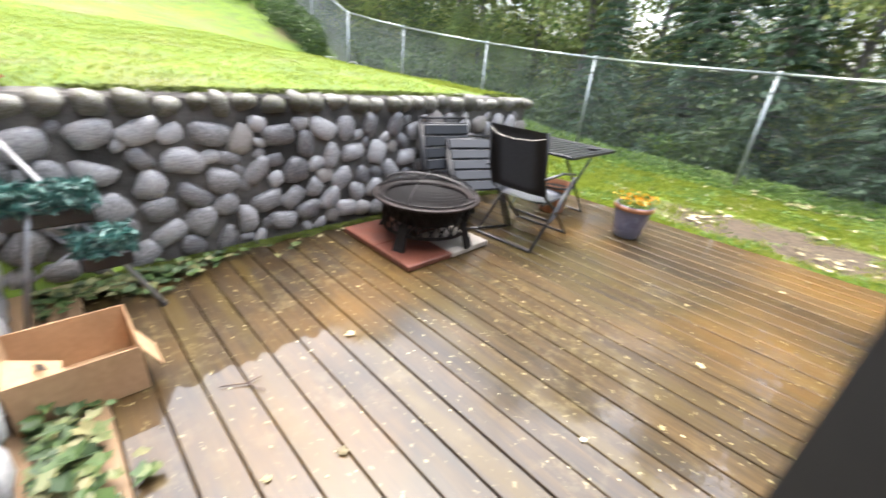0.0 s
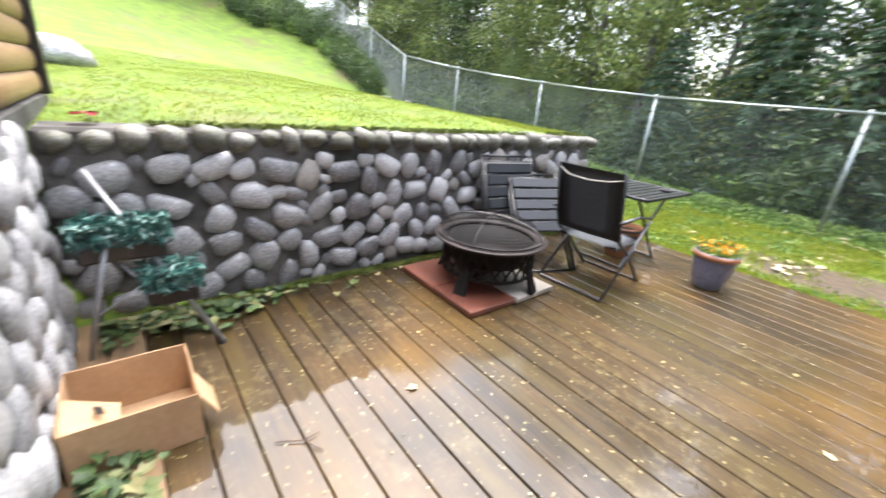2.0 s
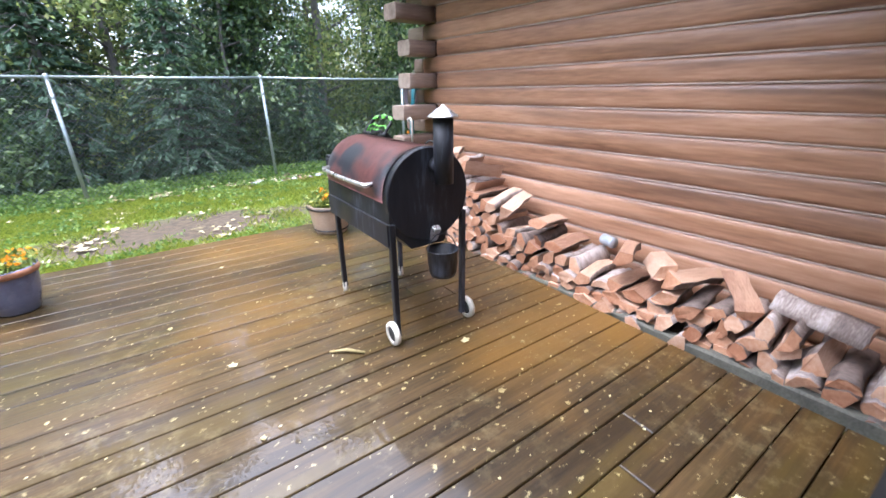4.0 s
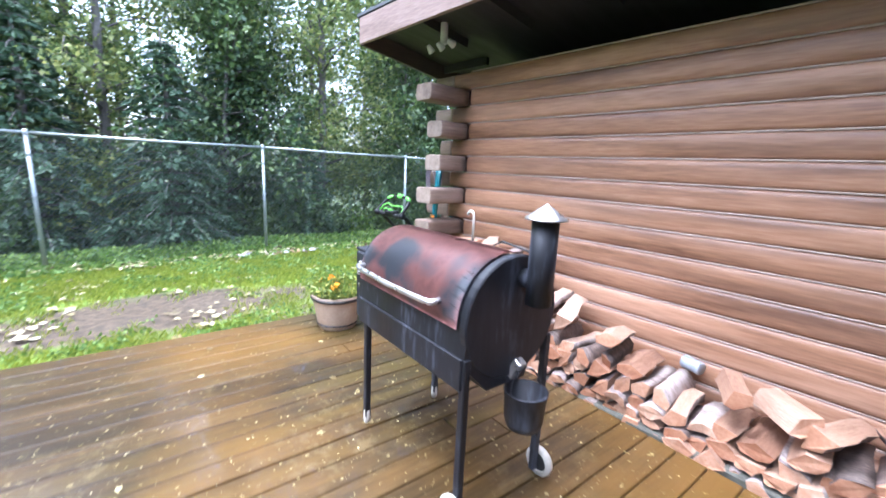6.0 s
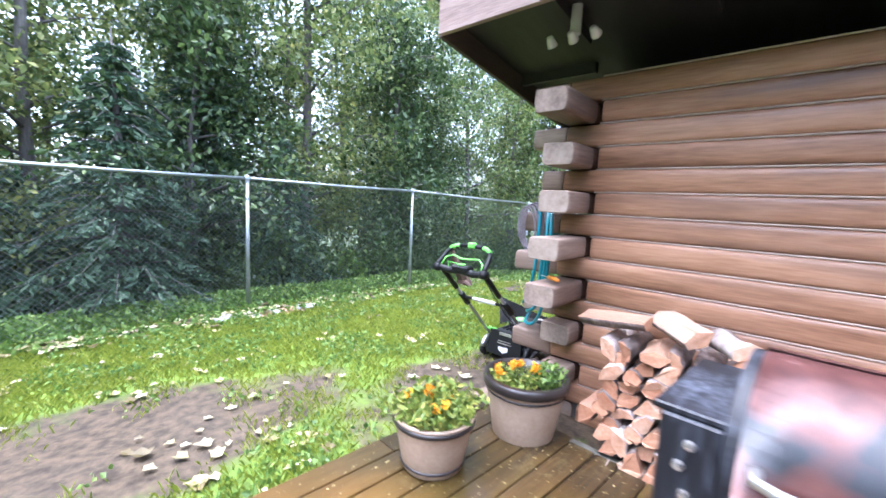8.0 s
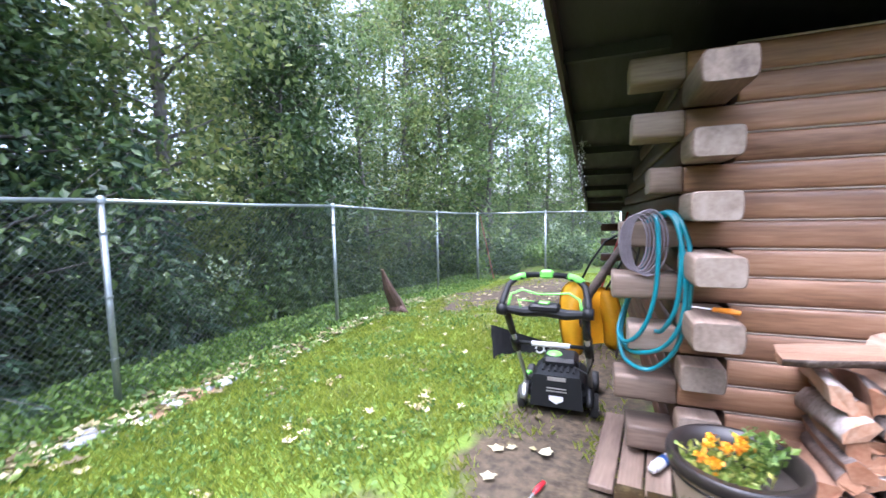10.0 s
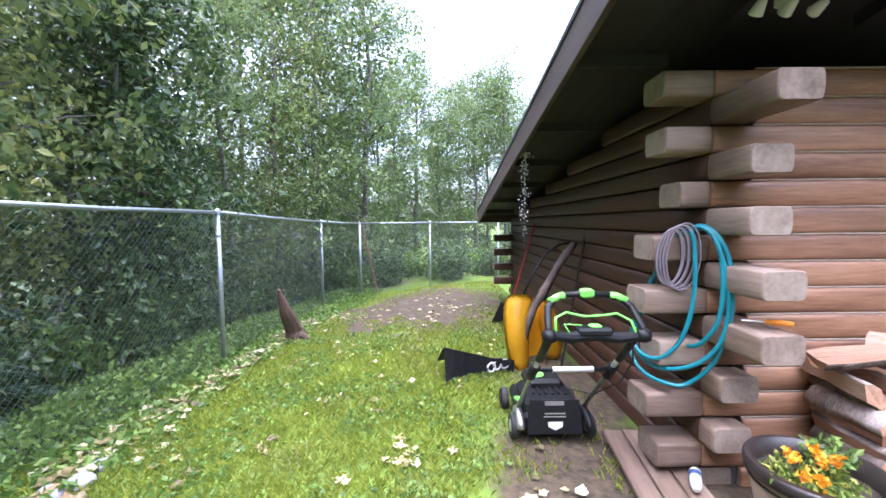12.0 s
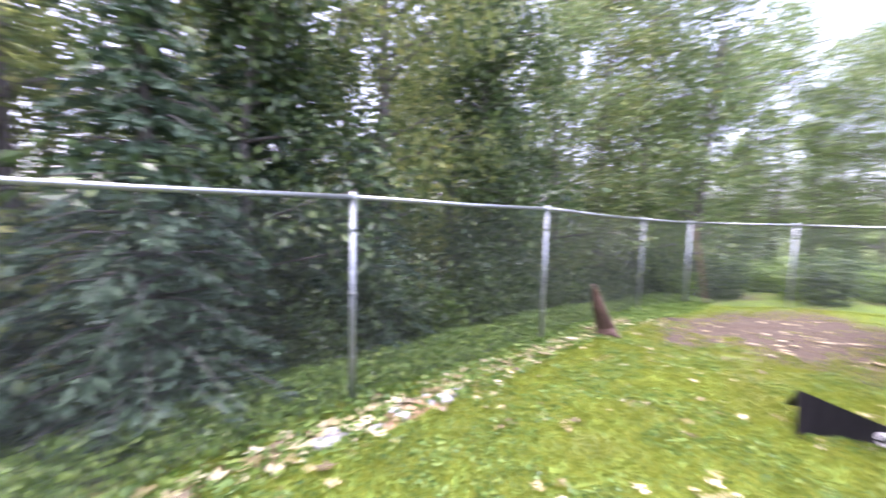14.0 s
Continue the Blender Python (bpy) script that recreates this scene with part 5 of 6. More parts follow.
for nm, c, s, m in (("bottom", (0, 0, 0.006), (0.36, 0.42, 0.006), None), ("side", (0.178, 0, 0.115), (0.006, 0.42, 0.225), None), ("side", (-0.178, 0, 0.125), (0.006, 0.42, 0.245), None),
                    ("end", (0, 0.208, 0.12), (0.36, 0.006, 0.235), None), ("end", (0, -0.208, 0.12), (0.36, 0.006, 0.235), None),
                    ("flap", (0.09, 0.245, 0.15), (0.17, 0.006, 0.12), pose(0, 0, 0, 28, 0, 0)), ("flap", (0.05, -0.13, 0.17), (0.20, 0.005, 0.19), pose(0, 0, 0, 62, 0, 0))):
    bm = B()
    box(bm, *c, *s, m, bevel=0.002)
    part(nm, bm, M_card, carton)
bm = B()
for i in range(3):
    box(bm, 0.06 - 0.018 * i, -0.098 - 0.004 * i, 0.187, 0.012, 0.004, 0.03, pose(0, 0, 0, 62, 0, 0))
part("printed_mark", bm, M_band, carton, "dark printed bars")

# ---- firewood ----
M_split = mat("split_birch_wood", [(0.25, (0.22, 0.115, 0.07)), (0.5, (0.36, 0.22, 0.145)), (0.8, (0.50, 0.36, 0.27))], scale=4, stretch=(0.5, 4, 4), rough=(0.5, 0.8), bump=0.7, bump_size=0.015, per_piece=0.45)
M_birch = mat("birch_bark", [(0.25, (0.05, 0.036, 0.03)), (0.48, (0.17, 0.125, 0.105)), (0.72, (0.42, 0.36, 0.33))], scale=5, stretch=(3, 1, 1), rough=(0.6, 0.85), bump=0.5, per_piece=0.35)
M_cut = mat("fresh_cut_grain", [(0.25, (0.28, 0.12, 0.06)), (0.55, (0.43, 0.23, 0.135)), (0.8, (0.55, 0.38, 0.27))], scale=7, rough=(0.65, 0.85), bump=0.3, per_piece=0.4)


def wood_mesh(a0, a1, r, seed, length=0.40):
    """A split log along x: a sector of a round from angle a0 to a1, bark on the arc, cut faces on the splits."""
    rnd = random.Random(seed)
    n = max(4, int((a1 - a0) / 22))
    prof = [] if a1 - a0 > 340 else [(rnd.uniform(-0.01, 0.01), rnd.uniform(-0.01, 0.01))]
    arcpts = [(r * rnd.uniform(0.8, 1.08) * math.cos(radians(a)), r * rnd.uniform(0.8, 1.08) * math.sin(radians(a))) for a in [a0 + (a1 - a0) * i / n for i in range(n + (0 if a1 - a0 > 340 else 1))]]
    prof += arcpts
    cy, cz = sum(p[0] for p in prof) / len(prof), sum(p[1] for p in prof) / len(prof)
    prof = [(p - cy, q - cz) for p, q in prof]
    bm = B()
    rings = []
    for x in (-length / 2, -length / 6, length / 6, length / 2):
        k = rnd.uniform(0.86, 1.06)
        sk = rnd.uniform(-0.009, 0.009)
        rings.append([bm.verts.new((x + rnd.uniform(-0.008, 0.008), p * k + sk, q * k + sk)) for p, q in prof])
    m = len(prof)
    for a, b in zip(rings, rings[1:]):
        for i in range(m):
            f = bm.faces.new((a[i], b[i], b[(i + 1) % m], a[(i + 1) % m]))
            f.material_index = 1 if (len(arcpts) == m or (0 < i < m - 1)) else 0
            f.smooth = f.material_index == 1
    for ring in (rings[0], rings[-1][::-1]):
        bm.faces.new(ring).material_index = 2
    bmesh.ops.recalc_face_normals(bm, faces=bm.faces[:])
    me = bpy.data.meshes.new("firewood_log")
    bm.to_mesh(me)
    bm.free()
    for q in (M_split, M_birch, M_cut):
        me.materials.append(q)
    return me


WOOD = [wood_mesh(0, 180, 0.085, 1), wood_mesh(0, 95, 0.12, 2), wood_mesh(0, 125, 0.10, 3), wood_mesh(0, 360, 0.05, 4), wood_mesh(0, 180, 0.07, 5), wood_mesh(10, 85, 0.13, 6), wood_mesh(0, 150, 0.095, 7)]
rw = random.Random(23)


def wood(x, y, z, roll, k=None, yaw=0.0, pitch=0.0):
    ob = new("firewood_log", WOOD[rw.randrange(len(WOOD)) if k is None else k])
    tagged(ob, "split birch firewood log stacked by the log wall", "firewood", "stacked firewood")
    ob.matrix_world = pose(x, y, z, roll, pitch, yaw)


def stack_top(y):
    return 0.23 + 0.14 * smooth(2.5, 3.2, y) + 0.39 * smooth(3.1, 4.2, y) + 0.04 * math.sin(y * 5)


z = -0.03
layer = 0
while z < 0.72:
    y = 0.55 + rw.uniform(0, 0.08)
    while y < 4.55:
        if z < stack_top(y) - 0.02:
            wood(2.36 + rw.uniform(-0.03, 0.03) + 0.03 * layer * 0.4, y, z + rw.uniform(-0.012, 0.012), rw.choice([0, 180, 180, 0, 90, 200, 340]) + rw.uniform(-20, 20), yaw=rw.uniform(-5, 5), pitch=rw.uniform(-3, 3))
        y += rw.uniform(0.11, 0.15)
    z += 0.078
    layer += 1
for y, zz, yw, k in ((4.50, 0.80, 86, 0), (4.15, 0.84, 40, 6), (3.9, 0.82, 25, 1), (3.75, 0.76, -15, 5), (2.02, 0.33, 35, 2), (2.25, 0.35, 20, 1), (2.95, 0.42, 10, 6), (1.55, 0.30, 30, 4), (1.2, 0.31, 82, 5), (3.3, 0.48, 15, 5), (3.45, 0.50, 5, 1), (1.8, 0.30, -20, 5)):
    wood(2.38, y, zz, rw.choice([170, 190, 10]), k, yw, rw.uniform(-12, 12))
M_gutter = plain("mossy_concrete_edge", (0.09, 0.088, 0.07), 0.9, var=0.5, scale=9, bump=0.7)
bm = B()
box(bm, 2.145, 2.55, -0.055, 0.07, 4.5, 0.11, bevel=0.012)
tagged(part("edging", bm, M_gutter), "rough grey edging between deck and firewood", "edging", kind="structure").matrix_world = pose(0, 0, 0, 0, 0, -1)
can = thing("tin_can", pose(2.615, 2.53, 0.31, 0, 90, 70), "pale blue tin lying on the firewood", "can")
bm = B()
lathe(bm, [(0.0, -0.06), (0.042, -0.06), (0.044, -0.055), (0.042, -0.02), (0.042, 0.03), (0.044, 0.055), (0.042, 0.06), (0.0, 0.058)], 20)
part("can_body", bm, plain("pale_blue_tin", (0.40, 0.45, 0.50), 0.35, 0.4), can, smooth=True)


# ---- lawn mower by the shed corner ----
M_blackp = plain("black_moulded_plastic", (0.009, 0.0095, 0.0105), 0.5, specular=0.3)
M_green = plain("lime_green_plastic", (0.20, 0.62, 0.10), 0.4)
M_alu = plain("brushed_aluminium", (0.55, 0.55, 0.54), 0.35, 0.8)
M_label = plain("white_label", (0.65, 0.65, 0.66), 0.5, var=0.05)
mower = thing("lawn_mower", pose(3.58, 5.85, ground_z(3.5, 5.85), 0, 0, 0), "black and lime green battery lawn mower", "lawn mower")
mower.scale = (1.0, 1.10, 0.96)
bm = B()
for (cx, cy, cz, sx, sy, sz) in ((0, 0, 0.17, 0.62, 0.44, 0.12), (-0.08, 0, 0.27, 0.46, 0.38, 0.12)):
    box(bm, cx, cy, cz, sx, sy, sz, bevel=0.035)
body = part("deck_shell", bm, M_blackp, mower)
bm = B()
box(bm, 0.08, 0, 0.355, 0.30, 0.27, 0.10, bevel=0.03)
motor = part("motor_cover", bm, M_blackp, mower)
for k in range(6):
    bm = B()
    box(bm, -0.10 + 0.012 * (k % 2), -0.115 + 0.046 * k, 0.338, 0.20, 0.022, 0.022, bevel=0.006)
    part("cooling_rib", bm, M_blackp, body)
for y, mt in ((0.205, M_alu), (-0.205, M_blackp)):
    bm = B()
    pts = arc((-0.24, y + 0.03 * (1 if y > 0 else -1), 0.10), 0.125, 20, 165, 9, (1, 0, 0), (0, 0, 1))
    tube(bm, pts, 0.026, 8, flat=1.4)
    part("wheel_guard", bm, mt, mower, "silver wheel guard" if y > 0 else "", smooth=True)
bm = B()
box(bm, -0.19, 0.225, 0.30, 0.16, 0.045, 0.035, pose(0, 0, 0, 0, 20, 0), bevel=0.01)
part("height_lever", bm, M_green, mower, "lime green lever")
bm = B()
v = [bm.verts.new(p) for p in ((-0.33, -0.19, 0.10), (-0.33, 0.19, 0.10), (-0.30, 0.17, 0.34), (-0.30, -0.17, 0.34), (-0.36, -0.19, 0.09), (-0.36, 0.19, 0.09), (-0.325, 0.17, 0.35), (-0.325, -0.17, 0.35))]
for f in ((0, 1, 2, 3), (7, 6, 5, 4), (0, 4, 5, 1), (3, 2, 6, 7), (0, 3, 7, 4), (1, 5, 6, 2)):
    bm.faces.new([v[i] for i in f])
bmesh.ops.recalc_face_normals(bm, faces=bm.faces[:])
rear = part("rear_door", bm, M_blackp, mower)
bm = B()
v = [bm.verts.new(p) for p in ((-0.358, 0.05, 0.19), (-0.358, -0.05, 0.19), (-0.362, -0.05, 0.155), (-0.364, 0.0, 0.125), (-0.362, 0.05, 0.155))]
bm.faces.new(v)
r = bmesh.ops.extrude_face_region(bm, geom=bm.faces[:])
bmesh.ops.translate(bm, vec=(-0.004, 0, 0), verts=[e for e in r["geom"] if isinstance(e, bmesh.types.BMVert)])
part("shield_label", bm, M_label, rear, "white shield label")
bm = B()
for z, w in ((0.25, 0.14), (0.225, 0.15)):
    box(bm, -0.347, 0, z, 0.008, w, 0.008)
box(bm, -0.32, 0, 0.325, 0.03, 0.13, 0.03)
part("latch", bm, M_alu, rear)
for x in (-0.24, 0.26):
    for y in (-0.265, 0.265):
        bm = B()
        lathe(bm, [(0.0, -0.02), (0.05, -0.025), (0.07, -0.02), (0.09, -0.028), (0.10, -0.015), (0.10, 0.015), (0.09, 0.028), (0.07, 0.02), (0.05, 0.025), (0.0, 0.02)], 22, m=pose(x, y, 0.10, 90, 0, 0))
        wheel = part("wheel", bm, M_rubber, mower, smooth=True)
        bm = B()
        lathe(bm, [(0.0, -0.031), (0.045, -0.03), (0.06, -0.018), (0.06, 0.018), (0.045, 0.03), (0.0, 0.031)], 16, m=pose(x, y, 0.10, 90, 0, 0))
        part("hub", bm, M_alu if x < 0 else M_blackp, wheel, smooth=True)
bm = B()
lathe(bm, [(0.0, 0.425), (0.05, 0.42), (0.065, 0.405), (0.07, 0.39)], 18, 0.06, 0.05)
part("battery_cover", bm, M_green, mower, "lime green cap", smooth=True)
for y in (-0.235, 0.235):
    bm = B()
    tube(bm, [(-0.22, y, 0.24), (-0.74, y * 0.96, 0.76), (-0.90, y * 0.94, 0.91)], 0.0155, 10)
    part("lower_handle", bm, M_alu, mower, smooth=True)
    bm = B()
    tube(bm, [(-0.66, y * 0.99, 0.68), (-0.72, y * 0.98, 0.745), (-0.78, y * 0.97, 0.80)], 0.030, 8)
    part("handle_clamp", bm, M_blackp, mower, smooth=True)
    bm = B()
    tube(bm, [(-0.86, y * 0.95, 0.87), (-1.02, y * 0.94, 1.03), (-1.11, y * 0.94, 1.12)], 0.023, 10)
    part("upper_handle", bm, M_blackp, mower, smooth=True)
    bm = B()
    tube(bm, [(-1.13, y, 1.115), (-1.115, y * 1.0, 1.15), (-1.07, y * 0.97, 1.195), (-1.02, y * 0.92, 1.25), (-0.985, y * 0.74, 1.292), (-0.965, y * 0.45, 1.312)], 0.0195, 10)
    part("grip", bm, M_blackp, mower, smooth=True)
    bm = B()
    tube(bm, [(-1.0, y * 0.86, 1.278), (-0.978, y * 0.66, 1.304), (-0.972, y * 0.52, 1.31)], 0.0225, 10)
    part("grip_pad", bm, M_green, mower, "lime green grip", smooth=True)
    bm = B()
    lathe(bm, [(0.0, -0.03), (0.036, -0.028), (0.042, 0.0), (0.036, 0.028), (0.0, 0.03)], 12, m=pose(-1.125, y, 1.105, 90, 0, 0))
    part("knob", bm, M_blackp, mower, smooth=True)
bm = B()
tube(bm, [(-0.968, -0.12, 1.312), (-0.96, 0, 1.318), (-0.968, 0.12, 1.312)], 0.0185, 10)
part("handlebar", bm, M_blackp, mower, smooth=True)
bm = B()
box(bm, -0.965, 0.0, 1.322, 0.055, 0.075, 0.055, bevel=0.012)
part("bar_centre", bm, M_green, mower, "lime green bar centre")
bm = B()
tube(bm, [(-1.12, -0.23, 1.10), (-1.10, -0.12, 1.085), (-1.09, 0, 1.10), (-1.10, 0.12, 1.09), (-1.12, 0.23, 1.11)], [0.024, 0.034, 0.036, 0.034, 0.024], 10)
box(bm, -1.09, 0.0, 1.125, 0.10, 0.17, 0.05, bevel=0.015)
part("control_box", bm, M_blackp, mower)
bm = B()
box(bm, -1.105, 0.0, 1.157, 0.05, 0.06, 0.016, bevel=0.005)
part("start_button", bm, M_green, mower)
bm = B()
tube(bm, [(-1.12, 0.20, 1.13), (-1.075, 0.19, 1.20), (-1.05, 0.13, 1.225), (-1.055, 0.04, 1.20), (-1.055, -0.05, 1.205), (-1.05, -0.13, 1.215), (-1.08, -0.19, 1.18), (-1.12, -0.20, 1.12)], 0.0075, 8)
part("bail_lever", bm, M_green, mower, "lime green bail lever", smooth=True)
bm = B()
tube(bm, [(-1.12, 0.12, 1.10), (-1.09, 0.15, 1.165), (-1.08, 0.06, 1.155)], 0.005, 6)
part("drive_lever", bm, M_green, mower, smooth=True)
bm = B()
tube(bm, [(-0.74, -0.23, 0.76), (-0.74, 0.23, 0.76)], 0.014, 10)
bar = part("cross_bar", bm, M_blackp, mower, smooth=True)
bm = B()
tube(bm, [(-0.742, -0.12, 0.76), (-0.742, 0.12, 0.76)], 0.019, 10)
part("label_sleeve", bm, M_label, bar, "pale label on the cross bar", smooth=True)
bm = B()
tube(bm, [(-1.08, -0.2, 1.08), (-0.98, -0.25, 0.9), (-0.80, -0.26, 0.70), (-0.45, -0.22, 0.45), (-0.15, -0.12, 0.38)], 0.005, 6)
part("control_cable", bm, M_rubber, mower, smooth=True)

bag = thing("grass_bag", pose(4.55, 6.28, ground_z(4.5, 6.3), 0, 0, 24), "black fabric grass bag with a white mark, lying flat", "bag")
bm = B()
rows = []
for i in range(8):
    f = i / 7
    rows.append([bm.verts.new((0.12 * math.sin(3 * f), 0.42 - 0.85 * f, 0.0)), bm.verts.new((0.03 * math.sin(5 * f), 0.44 - 0.85 * f, 0.26 * (1 - f) ** 1.3 + 0.16)), bm.verts.new((0.28 + 0.03 * math.sin(4 * f), 0.40 - 0.80 * f, 0.10 + 0.08 * (1 - f)))])
for a, b in zip(rows, rows[1:]):
    bm.faces.new((a[0], a[1], b[1], b[0]))
    bm.faces.new((a[1], a[2], b[2], b[1]))
bmesh.ops.solidify(bm, geom=bm.faces[:], thickness=0.008)
part("bag_body", bm, M_blackp, bag, smooth=True)
bm = B()
for y in (-0.12, -0.21, -0.31):
    tube(bm, arc((-0.014 + (0.0 if y > -0.2 else 0.03), y, 0.12), 0.048, 0, 330, 14, (0, 1, 0), (0, 0, 1)), 0.011, 6, cap=False)
part("printed_mark", bm, M_label, bag, "white rounded marks")

# ---- yellow snow scoop, stick and tools along the shed wall ----
M_yellow = plain("yellow_plastic", (0.72, 0.40, 0.010), 0.4, var=0.1, scale=4)
scoop = thing("snow_scoop", pose(0, 0, 0), "yellow plastic snow scoop leaning on the log wall", "snow scoop")
GS = ground_z(4.9, 5.7)


def petal(name, top, low, w_top, w_low, cup, side):
    """A cupped, rounded plastic cheek from its top to its foot."""
    bm = B()
    top, low = Vector(top), Vector(low)
    rows = []
    for i in range(13):
        f = i / 12
        c = top.lerp(low, f) + Vector((-0.07 * math.sin(math.pi * f), 0, 0))
        w = (w_top + (w_low - w_top) * f) * (0.62 + 0.38 * min(1.0, f / 0.16) ** 0.5) * (1 if f < 0.93 else 0.8)
        rows.append([bm.verts.new(c + Vector((cup * (abs(u) ** 2.2), u * w + side * 0.05 * math.sin(math.pi * f), -0.02 * u * u * (1 - f)))) for u in (-1, -0.75, -0.4, 0, 0.4, 0.75, 1)])
    for a, b in zip(rows, rows[1:]):
        for k in range(6):
            bm.faces.new((a[k], a[k + 1], b[k + 1], b[k]))
    bmesh.ops.solidify(bm, geom=bm.faces[:], thickness=0.014)
    return part(name, bm, M_yellow, scoop, smooth=True)


petal("scoop_cheek", (4.92, 5.77, 0.70), (4.72, 5.80, GS - 0.01), 0.19, 0.105, 0.12, 1)
petal("scoop_cheek", (5.14, 5.50, 0.61), (5.02, 5.36, GS + 0.02), 0.13, 0.12, 0.12, -1)
bm = B()
rows = [[bm.verts.new((5.02 + 0.20 * f, 5.70 - 0.30 * f + dx, z)) for dx, z in ((0.0, GS + 0.04), (0.0, 0.30), (-0.02, 0.56))] for f in (0.0, 0.33, 0.66, 1.0)]
for a, b in zip(rows, rows[1:]):
    for k in range(2):
        bm.faces.new((a[k], a[k + 1], b[k + 1], b[k]))
bmesh.ops.solidify(bm, geom=bm.faces[:], thickness=0.014)
part("scoop_back", bm, M_yellow, scoop, smooth=True)
bm = B()
tube(bm, [(4.95, 5.76, 0.66), (4.97, 5.64, 0.92), (5.0, 5.48, 1.17), (5.05, 5.30, 1.27), (5.1, 5.16, 1.29), (5.15, 5.14, 1.22), (5.16, 5.30, 0.9), (5.14, 5.46, 0.58)], 0.013, 8)
part("handle", bm, M_blackp, scoop, smooth=True)
bm = B()
tube(bm, [(5.06, 5.24, 1.12), (5.08, 5.22, 1.20)], 0.03, 8)
part("grip", bm, M_yellow, scoop, smooth=True)
stick = thing("birch_stick", pose(0, 0, 0), "pale birch branch leaning on the log wall", "stick")
bm = B()
tube(bm, [(4.83, 5.82, GS - 0.02), (4.82, 5.74, 0.30), (4.84, 5.64, 0.58), (4.83, 5.54, 0.74), (4.88, 5.40, 0.97), (4.90, 5.31, 1.10), (4.93, 5.16, 1.30)], [0.04, 0.04, 0.045, 0.05, 0.042, 0.048, 0.036], 9)
for v in bm.verts:
    v.co += Vector((noise.noise(v.co * 14), noise.noise(v.co * 14 + Vector((5, 0, 0))), 0)) * 0.012
part("branch", bm, M_birch, stick, smooth=True)
shovel = thing("shovel", pose(0, 0, 0), "shovel with a red handle and black blade leaning on the wall", "shovel")
bm = B()
tube(bm, [(7.0, 5.55, 0.12), (7.1, 5.12, 1.5)], 0.015, 8)
part("shaft", bm, plain("red_shaft", (0.32, 0.03, 0.02), 0.45), shovel)
bm = B()
box(bm, 6.95, 5.68, -0.02, 0.02, 0.26, 0.38, pose(0, 0, 0, 24, 0, 0), bevel=0.006)
part("blade", bm, M_blackp, shovel)
pole = thing("rake", pose(0, 0, 0), "dark wooden tool handle leaning on the log wall", "tool")
bm = B()
tube(bm, [(4.75, 5.36, -0.15), (4.80, 5.08, 1.45)], 0.013, 8)
part("shaft", bm, M_trim_dark, pole)
bm = B()
box(bm, 4.75, 5.37, -0.16, 0.30, 0.03, 0.05, bevel=0.008)
part("head", bm, M_blackp, pole)

# ---- hose and cable on the log ends ----
M_hose = plain("teal_rubber_hose", (0.012, 0.20, 0.25), 0.35, var=0.15, coat=0.4)
hose = thing("garden_hose", pose(0, 0, 0), "teal garden hose looped over a log end", "hose")
STRANDS = [
    [(2.72, 5.22, 1.46), (2.68, 5.16, 1.515), (2.61, 5.11, 1.47), (2.55, 5.07, 1.33), (2.52, 5.06, 1.11), (2.53, 5.075, 0.93), (2.58, 5.12, 0.71), (2.65, 5.22, 0.565), (2.685, 5.31, 0.55), (2.85, 5.38, 0.56), (3.00, 5.40, 0.66), (3.04, 5.36, 0.85), (3.02, 5.27, 1.12), (2.92, 5.20, 1.36)],
    [(2.72, 5.24, 1.46), (2.66, 5.18, 1.51), (2.595, 5.13, 1.45), (2.54, 5.10, 1.28), (2.515, 5.085, 1.05), (2.53, 5.11, 0.86), (2.59, 5.18, 0.72), (2.67, 5.28, 0.65), (2.80, 5.36, 0.63), (2.95, 5.39, 0.71), (3.00, 5.34, 0.92), (2.98, 5.24, 1.22)],
    [(2.71, 5.27, 1.45), (2.66, 5.235, 1.49), (2.635, 5.215, 1.40), (2.62, 5.215, 1.16), (2.63, 5.235, 0.96), (2.66, 5.29, 0.79), (2.74, 5.37, 0.69), (2.90, 5.41, 0.71), (2.99, 5.37, 0.86), (3.0, 5.28, 1.10), (2.90, 5.22, 1.34)],
    [(2.70, 5.20, 1.48), (2.63, 5.14, 1.50), (2.57, 5.11, 1.38), (2.53, 5.11, 1.16), (2.54, 5.13, 0.96), (2.61, 5.18, 0.82), (2.675, 5.21, 0.79)]]
for pts in STRANDS:
    p = [Vector(q) for q in pts]
    fine = []
    for i in range(len(p) - 1):      # a smooth curve through the points
        a, b, c, d = p[max(0, i - 1)], p[i], p[i + 1], p[min(len(p) - 1, i + 2)]
        for j in range(5):
            t = j / 5
            fine.append(0.5 * (2 * b + (c - a) * t + (2 * a - 5 * b + 4 * c - d) * t * t + (3 * b - a - 3 * c + d) * t ** 3))
    fine.append(p[-1])
    bm = B()
    tube(bm, fine, 0.0135, 8)
    part("loop", bm, M_hose, hose, smooth=True)
cable = thing("extension_cord", pose(0, 0, 0), "coiled grey and pink cable hung on a log end", "cable")
M_cord = plain("grey_pink_cord", (0.25, 0.21, 0.24), 0.5)
for k in range(7):
    bm = B()
    tube(bm, [(2.66 + 0.012 * (k % 2) - 0.02 * math.cos(a), 5.345 - 0.014 * k + 0.085 * math.sin(a) * (0.9 + 0.05 * k), 1.33 + (0.165 + 0.006 * k) * math.cos(a)) for a in [2 * math.pi * i / 22 for i in range(23)]], 0.0055, 6, cap=False)
    part("turn", bm, M_cord, cable, smooth=True)
tool = thing("screwdriver", pose(2.36, 4.93, 0.99, 0, 0, 60), "orange-handled hand tool lying on a log end", "tool")
bm = B()
